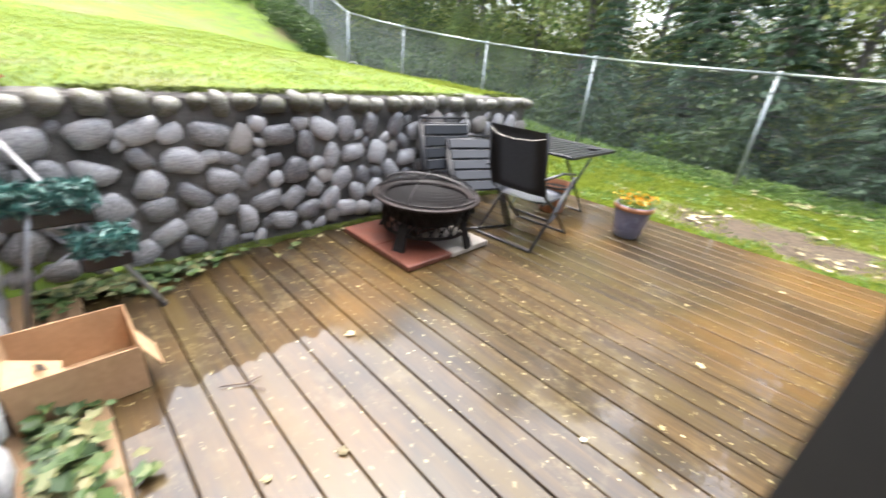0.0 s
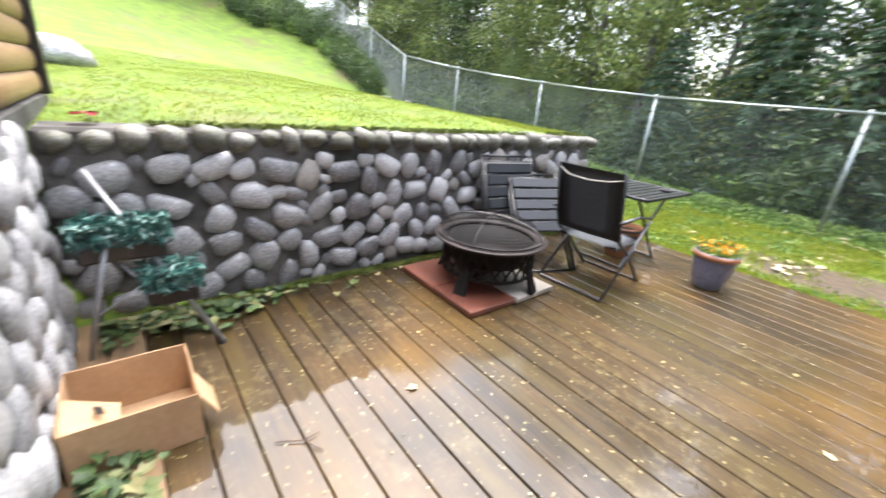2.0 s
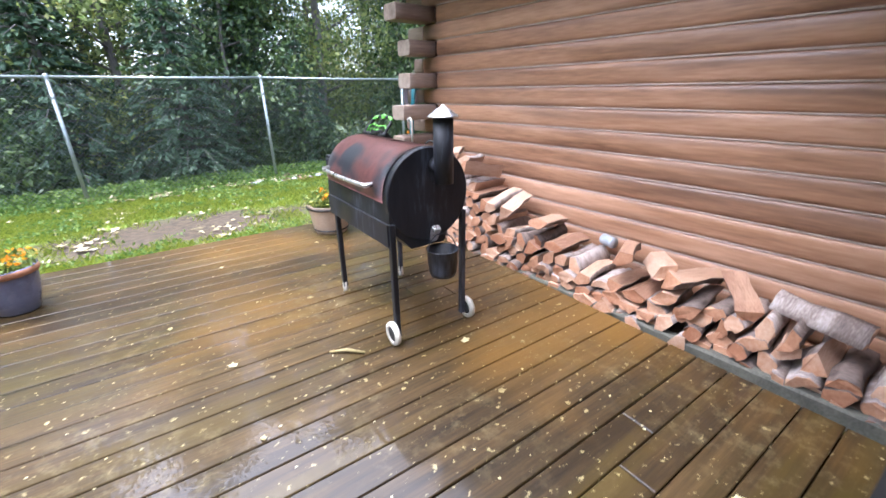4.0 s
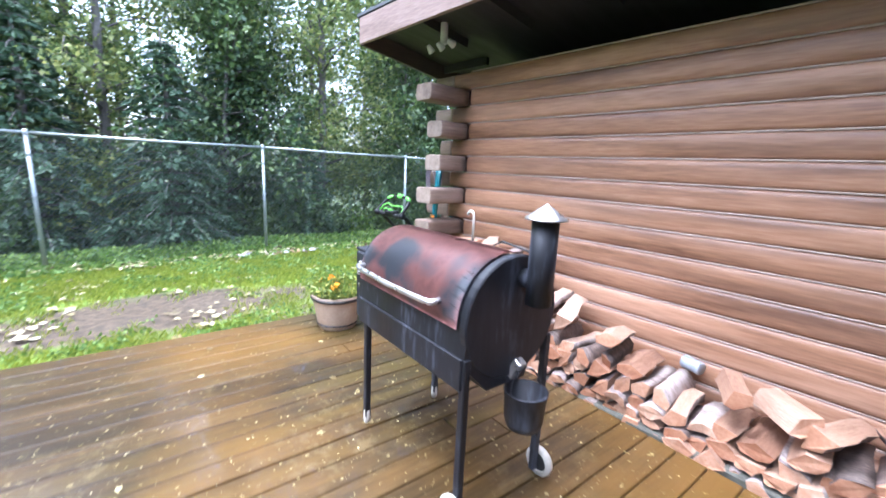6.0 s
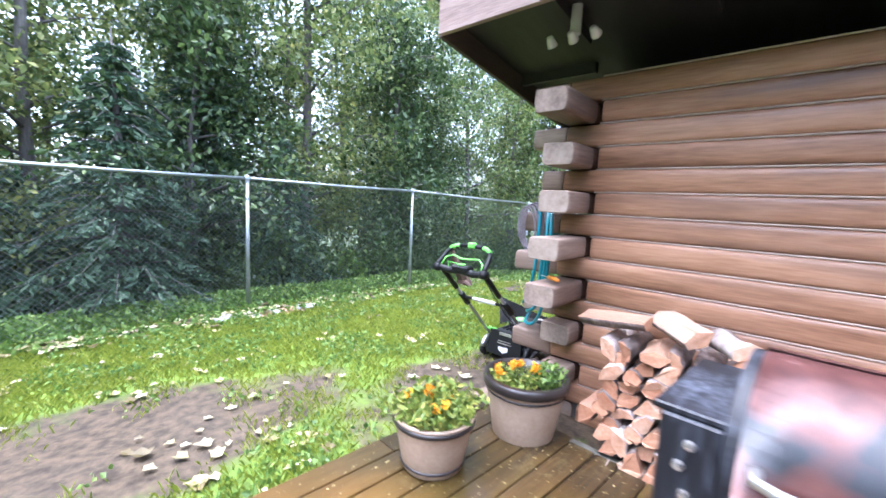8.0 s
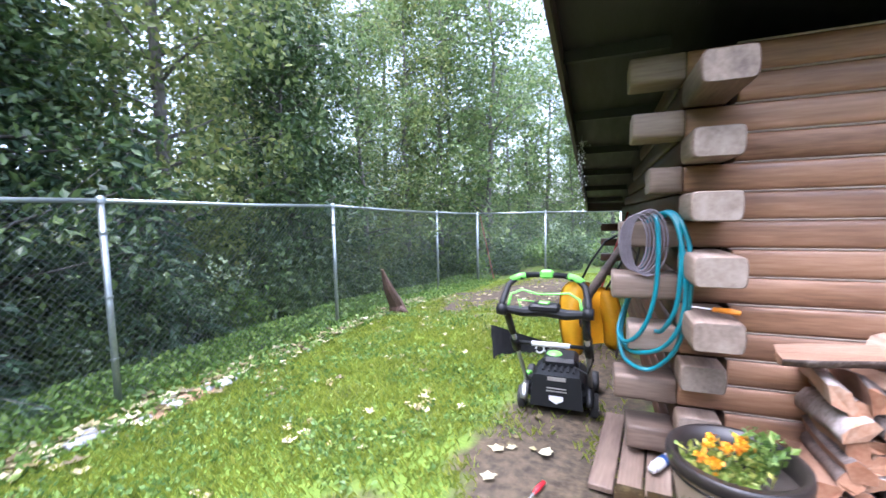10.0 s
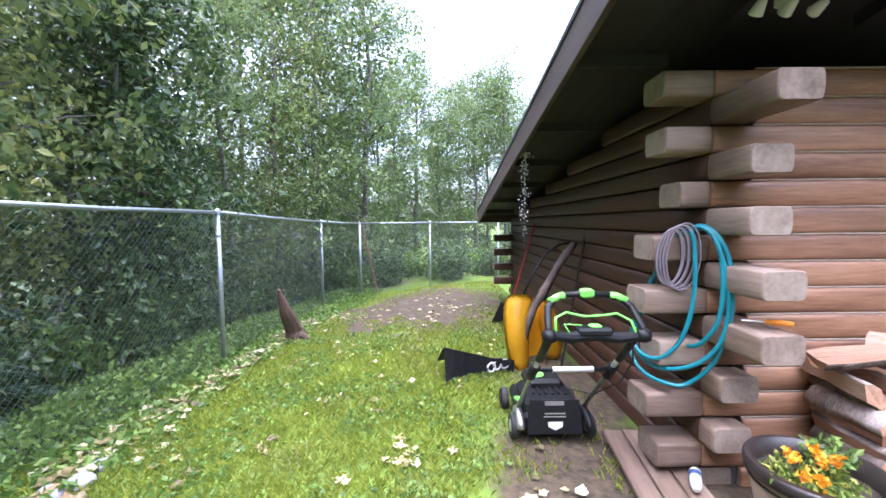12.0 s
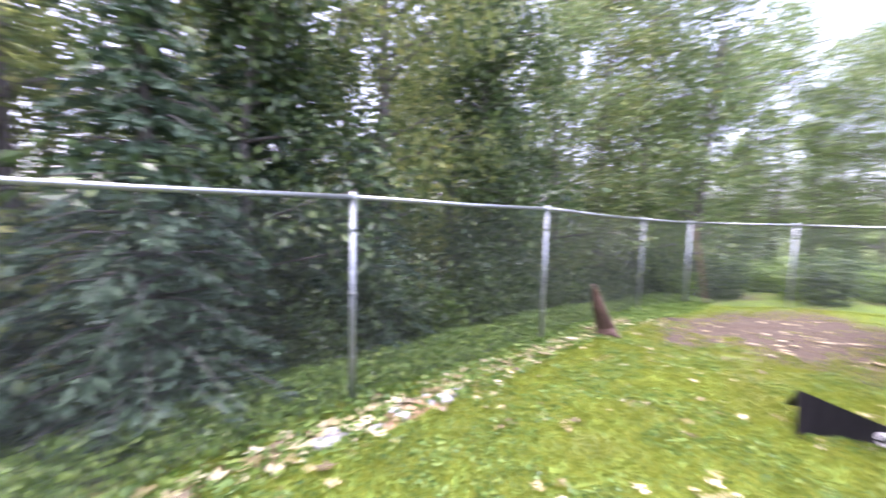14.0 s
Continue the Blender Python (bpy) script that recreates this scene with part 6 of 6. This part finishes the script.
tube(bm, [(-0.06, 0, 0.016), (-0.02, 0, 0.018), (0.06, 0, 0.016)], [0.012, 0.016, 0.013], 8)
part("grip", bm, plain("orange_plastic", (0.75, 0.26, 0.02), 0.4), tool, smooth=True)
bm = B()
tube(bm, [(0.06, 0, 0.016), (0.16, 0, 0.014)], 0.004, 6)
part("shank", bm, M_alu, tool)
tool2 = thing("screwdriver", pose(2.19, 5.86, ground_z(2.19, 5.86) + 0.012, 0, 0, -20), "red-handled screwdriver dropped on the bare soil", "tool")
bm = B()
tube(bm, [(-0.02, 0, 0.012), (0.03, 0, 0.014), (0.10, 0, 0.012)], [0.011, 0.015, 0.013], 8)
part("grip", bm, plain("red_plastic", (0.55, 0.02, 0.03), 0.4), tool2, smooth=True)
bm = B()
tube(bm, [(-0.02, 0, 0.012), (-0.12, 0, 0.01)], 0.004, 6)
part("shank", bm, M_alu, tool2)
spray = thing("spray_can", pose(2.62, 5.18, 0.0, 0, 84, 115) , "white and blue spray can lying by the shed corner", "can")
spray.matrix_world = pose(2.62, 5.17, -0.012, 0, 86, 150)
bm = B()
lathe(bm, [(0.0, -0.09), (0.030, -0.09), (0.033, -0.085), (0.033, 0.075), (0.028, 0.09), (0.0, 0.092)], 20)
part("can_body", bm, M_label, spray, smooth=True)
bm = B()
lathe(bm, [(0.0335, -0.05), (0.0345, -0.05), (0.0345, 0.0), (0.0335, 0.0)], 20)
part("blue_band", bm, plain("blue_print", (0.04, 0.10, 0.30), 0.4), spray)
bm = B()
lathe(bm, [(0.0, 0.125), (0.024, 0.122), (0.027, 0.092), (0.0, 0.09)], 16)
part("cap", bm, M_label, spray, smooth=True)
for i in range(3):
    bm = B()
    box(bm, 0, 0, 0.018, 0.95, 0.135, 0.035, bevel=0.005)
    ob = tagged(part("plank", bm, M_stub), "grey weathered plank laid by the shed corner", "plank", "planks by the shed corner")
    ob.matrix_world = pose(2.80, 5.16 + 0.15 * i, -0.085, 0, 0, -62 + 55)
lamp = thing("flood_light", pose(2.42, 4.94, 2.62), "white three-head flood light under the eave", "lamp")
bm = B()
lathe(bm, [(0.0, 0.2), (0.035, 0.2), (0.035, 0.02), (0.0, 0.0)], 16)
part("mount", bm, M_label, lamp)
for y in (-0.15, 0.0, 0.15):
    bm = B()
    lathe(bm, [(0.0, -0.04), (0.02, -0.038), (0.035, 0.03), (0.032, 0.034), (0.0, 0.025)], 16, m=pose(-0.04, y, -0.01, 0, 120 + y * 100, 0))
    part("lamp_head", bm, M_label, lamp, smooth=True)
chain = thing("string_lights", pose(4.93, 5.74, 0), "hanging cluster of clear string lights below the eave", "string lights")
rc = random.Random(5)
bm = B()
tube(bm, [(0, 0, 2.40), (0.01, 0, 2.0), (-0.01, 0.01, 1.5), (0, 0, 1.25)], 0.003, 5)
part("cord", bm, M_wire, chain)
cc = np.array([[rc.gauss(0, 0.028), rc.gauss(0, 0.028), 2.32 - 0.95 * rc.random() ** 1.6] for _ in range(150)])
ob = tagged(new("bulb_cluster", leaf_mesh("bulb_cluster", cc, np.full(150, 0.02), M_label, long=1.4)), kind="stuff")
ob.parent = chain

# ---- stump, buckets and sticks by the fence ----
M_rotten = mat("rotten_wood", [(0.3, (0.05, 0.03, 0.022)), (0.7, (0.18, 0.11, 0.08))], scale=6, stretch=(1, 1, 0.3), rough=(0.8, 1), bump=0.9, bump_size=0.02)
stump = thing("tree_stump", pose(6.35, 9.0, ground_z(6.35, 9.0)), "splintered rotten stump beside the fence", "stump")
bm = B()
tube(bm, [(0.12, -0.04, -0.1), (0.05, -0.02, 0.18), (-0.16, 0.02, 0.5), (-0.30, 0.05, 0.84)], [0.20, 0.13, 0.085, 0.02], 9)
tube(bm, [(0.10, 0.0, -0.1), (0.22, 0.02, 0.12), (0.34, 0.0, 0.05)], [0.12, 0.07, 0.03], 7)
tube(bm, [(0.0, 0.0, -0.1), (-0.02, -0.16, 0.1), (0.0, -0.30, 0.0)], [0.10, 0.06, 0.02], 7)
for v in bm.verts:
    v.co += Vector((noise.noise(v.co * 9), noise.noise(v.co * 9 + Vector((5, 0, 0))), 0)) * 0.03
part("trunk", bm, M_rotten, stump)
redpole = thing("wooden_stake", pose(0, 0, 0), "reddish wooden stake leaning on the corner post", "stake")
bm = B()
tube(bm, [(12.35, 8.65, ground_z(12.35, 8.65)), (12.05, 9.0, 1.45)], 0.02, 6)
part("shaft", bm, plain("reddish_wood", (0.30, 0.13, 0.08), 0.7), redpole)
pail = thing("bucket", pose(-12.9, 9.35, ground_z(-12.9, 9.35)), "white plastic bucket standing by the fence post", "bucket")
bm = B()
lathe(bm, [(0.0, 0.0), (0.14, 0.0), (0.17, 0.38), (0.18, 0.38), (0.165, 0.36), (0.13, 0.02)], 20)
part("bucket_body", bm, M_label, pail, smooth=True)
drum = thing("bucket", pose(-11.6, 9.35, ground_z(-11.6, 9.35) + 0.15, 70, 0, 40), "black and white pail tipped over on the grass", "bucket")
bm = B()
lathe(bm, [(0.0, -0.2), (0.16, -0.2), (0.19, 0.2), (0.20, 0.2), (0.17, 0.18), (0.14, -0.18)], 20)
part("bucket_body", bm, M_label, drum, smooth=True)
bm = B()
lathe(bm, [(0.0, 0.17), (0.165, 0.175), (0.172, 0.165)], 20)
part("inside", bm, M_blackp, drum)
rp = random.Random(2)
for i in range(7):
    x, y = -9.6 + rp.uniform(-0.7, 0.9), 0.5 + rp.uniform(-0.4, 0.5)
    ob = new("boulder", STONES[i])
    tagged(ob, "dark rough rock in a heap on the lawn", "rock", "rock heap on the lawn")
    ob.matrix_world = pose(x, y, ground_z(x, y) + 0.12, rp.uniform(-20, 20), 0, rp.uniform(0, 360)) @ Matrix.Diagonal((0.42, 0.3, 0.22, 1))
ob = tagged(new("cloth", None), "red cloth scrap on top of the stone wall", "cloth")
ob.matrix_world = DECK @ pose(-3.26, 0.70, 1.13)
bm = B()
rows = [[bm.verts.new((-0.07 + 0.03 * i, -0.06 + 0.03 * j, 0.02 + 0.02 * noise.noise((i * 0.8, j * 0.8, 1)))) for i in range(5)] for j in range(5)]
for a, b in zip(rows, rows[1:]):
    for i in range(4):
        bm.faces.new((a[i], a[i + 1], b[i + 1], b[i]))
bmesh.ops.solidify(bm, geom=bm.faces[:], thickness=0.006)
part("cloth_fold", bm, plain("red_cloth", (0.50, 0.03, 0.06), 0.7), ob, smooth=True)

# ---- grass, fallen leaves and ground cover ----
rngg = np.random.default_rng(77)


def blades(name, n, xr, yr, size, keep, material, label):
    """Upright grass blades, each a thin bent triangle pair, thinned where the soil is bare."""
    vs, fs = [], []
    x = rngg.uniform(*xr, n)
    y = rngg.uniform(*yr, n)
    a = rngg.uniform(0, 2 * math.pi, n)
    h = rngg.uniform(0.5, 1.2, n) * size
    for i in range(n):
        if not keep(x[i], y[i], rngg.random()):
            continue
        z = ground_z(x[i], y[i]) - 0.004
        c, s = math.cos(a[i]), math.sin(a[i])
        w = 0.0035 + 0.03 * h[i]
        b = len(vs)
        vs += [(x[i] - s * w, y[i] + c * w, z), (x[i] + s * w, y[i] - c * w, z), (x[i] + c * h[i] * 0.3, y[i] + s * h[i] * 0.3, z + h[i] * 0.7), (x[i] + c * h[i] * 0.75, y[i] + s * h[i] * 0.75, z + h[i] * 0.95)]
        fs += [(b, b + 1, b + 2), (b, b + 2, b + 3)]
    tagged(arrays(name, vs, fs, material), label, "grass", kind="stuff")


SANDY = ((2.60, 9.24, 0.60, 0.16),)      # dug-up sand below the fence


def on_lawn(x, y, r):
    if any(((x - a) / c) ** 2 + ((y - b) / d) ** 2 < 1 for a, b, c, d in SANDY):
        return False
    lx, ly = x * 0.9976 - y * 0.0698, x * 0.0698 + y * 0.9976
    if ly < 5.47 and lx > -3.4:
        return False
    if y < 5.1 and x > 2.0:
        return False
    if y > fence_y(x) + 0.1:
        return False
    return r > dirtness(x, y) * 0.95 + 0.27 + 0.45 * noise.noise((x * 2.6, y * 2.6, 12))


blades("lawn_grass", 150000, (-4.5, 8.0), (5.3, 9.8), 0.058, on_lawn, M_blade, "short bright green lawn grass")
blades("far_lawn_grass", 26000, (8.0, 12.2), (4.5, 9.6), 0.055, on_lawn, M_blade, "lawn grass by the far fence")
blades("hill_grass", 70000, (-13.0, -3.3), (0.2, 9.8), 0.032, on_lawn, M_blade, "bright green grass on the slope above the wall")


def litter(name, n, place, size, material, label, flat=0.25):
    """Fallen leaves: lobed, curled sheets that lie about flat."""
    vs, fs = [], []
    for i in range(n):
        c = Vector(place(i)) + Vector((0, 0, 0.003))
        r = size * float(rngg.uniform(0.45, 1.25)) * 0.62
        a0 = float(rngg.uniform(0, 2 * math.pi))
        tilt, fold = rngg.normal(0, 0.35, 2) * flat, float(rngg.uniform(0.1, 1.0)) * flat
        b = len(vs)
        vs.append(tuple(c + Vector((0, 0, 0.1 * r))))
        for k in range(10):
            a = 2 * math.pi * k / 10
            q = r * (1.0 if k % 2 == 0 else float(rngg.uniform(0.55, 0.85))) * (1.25 if k == 0 else 1.0)
            u, v = q * math.cos(a), q * math.sin(a) * 0.85
            h = fold * abs(v) + abs(tilt[0] * u + tilt[1] * v) + float(rngg.uniform(0, 0.12)) * r * flat
            vs.append((c.x + u * math.cos(a0) - v * math.sin(a0), c.y + u * math.sin(a0) + v * math.cos(a0), c.z + h))
        fs += [(b, b + 1 + k, b + 1 + (k + 1) % 10) for k in range(10)]
    return tagged(arrays(name, vs, fs, material), label, "leaves", kind="stuff")


DRIFTS = np.stack([rngg.uniform(-2, 9, 70), rngg.uniform(5.8, 9.5, 70)], axis=1)


def lawn_spot(i):
    while True:
        if i % 3 and i > 2:      # leaves lie in drifts
            x, y = DRIFTS[i // 9 % len(DRIFTS)] + rngg.normal(0, 0.13, 2)
        else:
            x, y = rngg.uniform(-3, 11), rngg.uniform(5.6, 9.6)
        d = fence_y(x) - y
        if rngg.random() < 0.25 + 0.75 * math.exp(-d / 0.5) and not (x > 2.7 and y < 5.2):
            return x, y, ground_z(x, y) + 0.012


litter("fallen_leaves", 620, lawn_spot, 0.085, M_fallen, "pale fallen leaves scattered on the lawn", 0.5)


def fence_foot(i):
    x = rngg.uniform(-1, 8)
    y = fence_y(x) - 0.28 + rngg.normal(0, 0.13)
    return x, y, ground_z(x, y) + 0.03


litter("fence_leaves", 360, fence_foot, 0.115, M_fallen, "pale dry leaves drifted along the fence foot", 0.55)
M_sand = mat("dug_sandy_soil", [(0.3, (0.20, 0.12, 0.06)), (0.55, (0.36, 0.235, 0.13)), (0.8, (0.48, 0.35, 0.22))], scale=14, rough=(0.85, 1), bump=0.8, bump_size=0.02)
for x0, y0, ra, rb in SANDY:
    bm = B()
    rows = []
    for i in range(7):
        rows.append([bm.verts.new((x0 + ra * i / 6 * math.cos(a) * (1 + 0.35 * noise.noise((3 * math.cos(a), 3 * math.sin(a), x0))), y0 + rb * i / 6 * math.sin(a) * (1 + 0.5 * noise.noise((3 * math.cos(a), 3 * math.sin(a), 5 + x0))), 0.0)) for a in [2 * math.pi * k / 28 for k in range(28)]])
    for a, b in zip(rows, rows[1:]):
        for k in range(28):
            bm.faces.new((a[k], b[k], b[(k + 1) % 28], a[(k + 1) % 28]))
    for i, row in enumerate(rows):
        for v in row:
            v.co.z = ground_z(v.co.x, v.co.y) + 0.05 - 0.07 * (i / 6) ** 2 + 0.012 * noise.noise(v.co * 14)
    bmesh.ops.remove_doubles(bm, verts=bm.verts[:], dist=0.0005)
    tagged(part("sand_patch", bm, M_sand, smooth=True), "orange sandy soil dug up below the fence", "soil", kind="structure")
for i in range(16):
    x = 2.2 + rngg.uniform(-0.5, 0.9)
    y = fence_y(x) - 0.42 + rngg.normal(0, 0.07)
    ob = new("pebble", DRY[i % 9])
    tagged(ob, "small pale stone in the sandy soil below the fence", "stone", "stones below the fence")
    r = float(rngg.uniform(0.03, 0.07))
    ob.matrix_world = pose(x, y, ground_z(x, y) + r * 0.25, 0, 0, float(rngg.uniform(0, 360))) @ Matrix.Diagonal((r * 1.3, r, r * 0.7, 1))


def deck_spot(i):
    if i % 3 == 0:
        p = DECK @ Vector((-3.0 + abs(rngg.normal(0, 0.06)), rngg.uniform(0.8, 5.0), 0.004))
    else:
        p = DECK @ Vector((rngg.uniform(-3.0, 1.9), rngg.uniform(0.6, 5.4), 0.002))
    return tuple(p)


litter("deck_leaves", 90, deck_spot, 0.042, M_fallen, "small wet yellow leaves stuck to the deck", 0.25)
litter("leaf_crumbs", 700, lambda i: tuple(DECK @ Vector((rngg.uniform(-3.0, 1.9), rngg.uniform(0.6, 5.4), 0.001))), 0.011, M_fallen, "crumbs of leaf and seed on the deck", 0.2)
M_wilt = mat("wilted_green_leaves", [(0.2, (0.02, 0.045, 0.012)), (0.5, (0.06, 0.11, 0.025)), (0.8, (0.17, 0.16, 0.07))], scale=4, rough=(0.5, 0.7), bump=0, per_island=0.7)
litter("wilted_leaf_heap", 300, lambda i: tuple(DECK @ Vector((-1.45 + rngg.normal(0, 0.28), 0.55 + abs(rngg.normal(0, 0.10)), 0.01 + abs(rngg.normal(0, 0.03))))), 0.065, M_wilt, "heap of wilted green leaves along the house wall", 0.6)
litter("corner_weeds", 260, lambda i: tuple(DECK @ Vector((-2.97 + abs(rngg.normal(0, 0.10)), 0.6 + abs(rngg.normal(0, 0.5)), 0.01 + abs(rngg.normal(0, 0.02))))), 0.06, M_wilt, "weeds and litter at the foot of the stone wall", 0.6)
vs = rngg.uniform(0, 1, (3200, 3))
mc = np.array([tuple(DECK @ Vector((-3.05 + 0.07 * v[2] * (0.4 + 0.6 * math.sin(v[1] * 40) ** 2), 0.7 + 4.4 * v[1], 0.01 + 0.025 * (1 - v[2])))) for v in vs])
tagged(new("moss_strip", leaf_mesh("moss_strip", mc, np.full(3200, 0.018), M_moss, droop=-1)), "bright green moss along the foot of the stone wall", "moss", kind="stuff")
mc = np.array([tuple(DECK @ Vector((-3.30 + 0.16 * v[2], 0.7 + 4.4 * v[1], 1.10 + 0.02 * rngg.random()))) for v in vs if noise.noise((v[1] * 9, v[2], 2)) > -0.1])
tagged(new("moss_cap", leaf_mesh("moss_cap", mc, np.full(len(mc), 0.022), M_moss, droop=-1)), "moss and grass overhanging the stone cap course", "moss", kind="stuff")


def weed_spots(n):
    out = []
    while len(out) < n:
        x, y = rngg.uniform(-3.5, 9), rngg.uniform(5.5, 9.6)
        if on_lawn(x, y, rngg.random()) and noise.noise((x * 1.5, y * 1.5, 4)) + 0.5 * noise.noise((x * 5, y * 5, 6)) > 0.05:
            out.append((x, y, ground_z(x, y) + 0.02 + 0.035 * rngg.random()))
    return np.array(out)


wv = weed_spots(14000)
tagged(new("lawn_weeds", leaf_mesh("lawn_weeds", wv, 0.034 * rngg.uniform(0.5, 1.4, len(wv)), M_under, droop=-0.1, long=1.2)), "clover and broad-leaved weeds in the lawn", "plants", kind="stuff")


def cover_spots(n):
    out = []
    while len(out) < n:
        x = rngg.uniform(-6, 13)
        y = fence_y(x) + rngg.normal(0.6, 0.75)
        if y > fence_y(x) - 0.55:
            out.append((x, y, ground_z(x, y) + 0.03 + 0.22 * rngg.random() * min(1, max(0.15, (y - fence_y(x) + 0.4)))))
    return np.array(out)


cv = cover_spots(38000)
tagged(new("ground_cover", leaf_mesh("ground_cover", cv, 0.055 * rngg.uniform(0.5, 1.3, len(cv)), M_under, droop=-0.2)), "low leafy weeds along both sides of the fence", "plants", kind="stuff")
tw = thing("twig", DECK @ pose(0.30, 2.95, 0.008, 0, 0, -35), "pale dry twig lying on the deck", "twig")
bm = B()
tube(bm, [(-0.10, 0, 0.004), (0, 0.012, 0.008), (0.11, -0.01, 0.005)], [0.006, 0.012, 0.007], 6)
part("twig_stem", bm, M_fallen, tw, smooth=True)
tw = thing("twig", DECK @ pose(-1.62, 1.23, 0.006, 0, 0, 40), "thin dark twig on the wet deck", "twig")
bm = B()
tube(bm, [(-0.10, -0.02, 0.004), (0, 0.02, 0.006), (0.10, 0.0, 0.004)], 0.003, 5)
tube(bm, [(0, 0.02, 0.006), (0.04, 0.08, 0.004)], 0.0025, 5)
part("twig_stem", bm, M_rotten, tw, smooth=True)
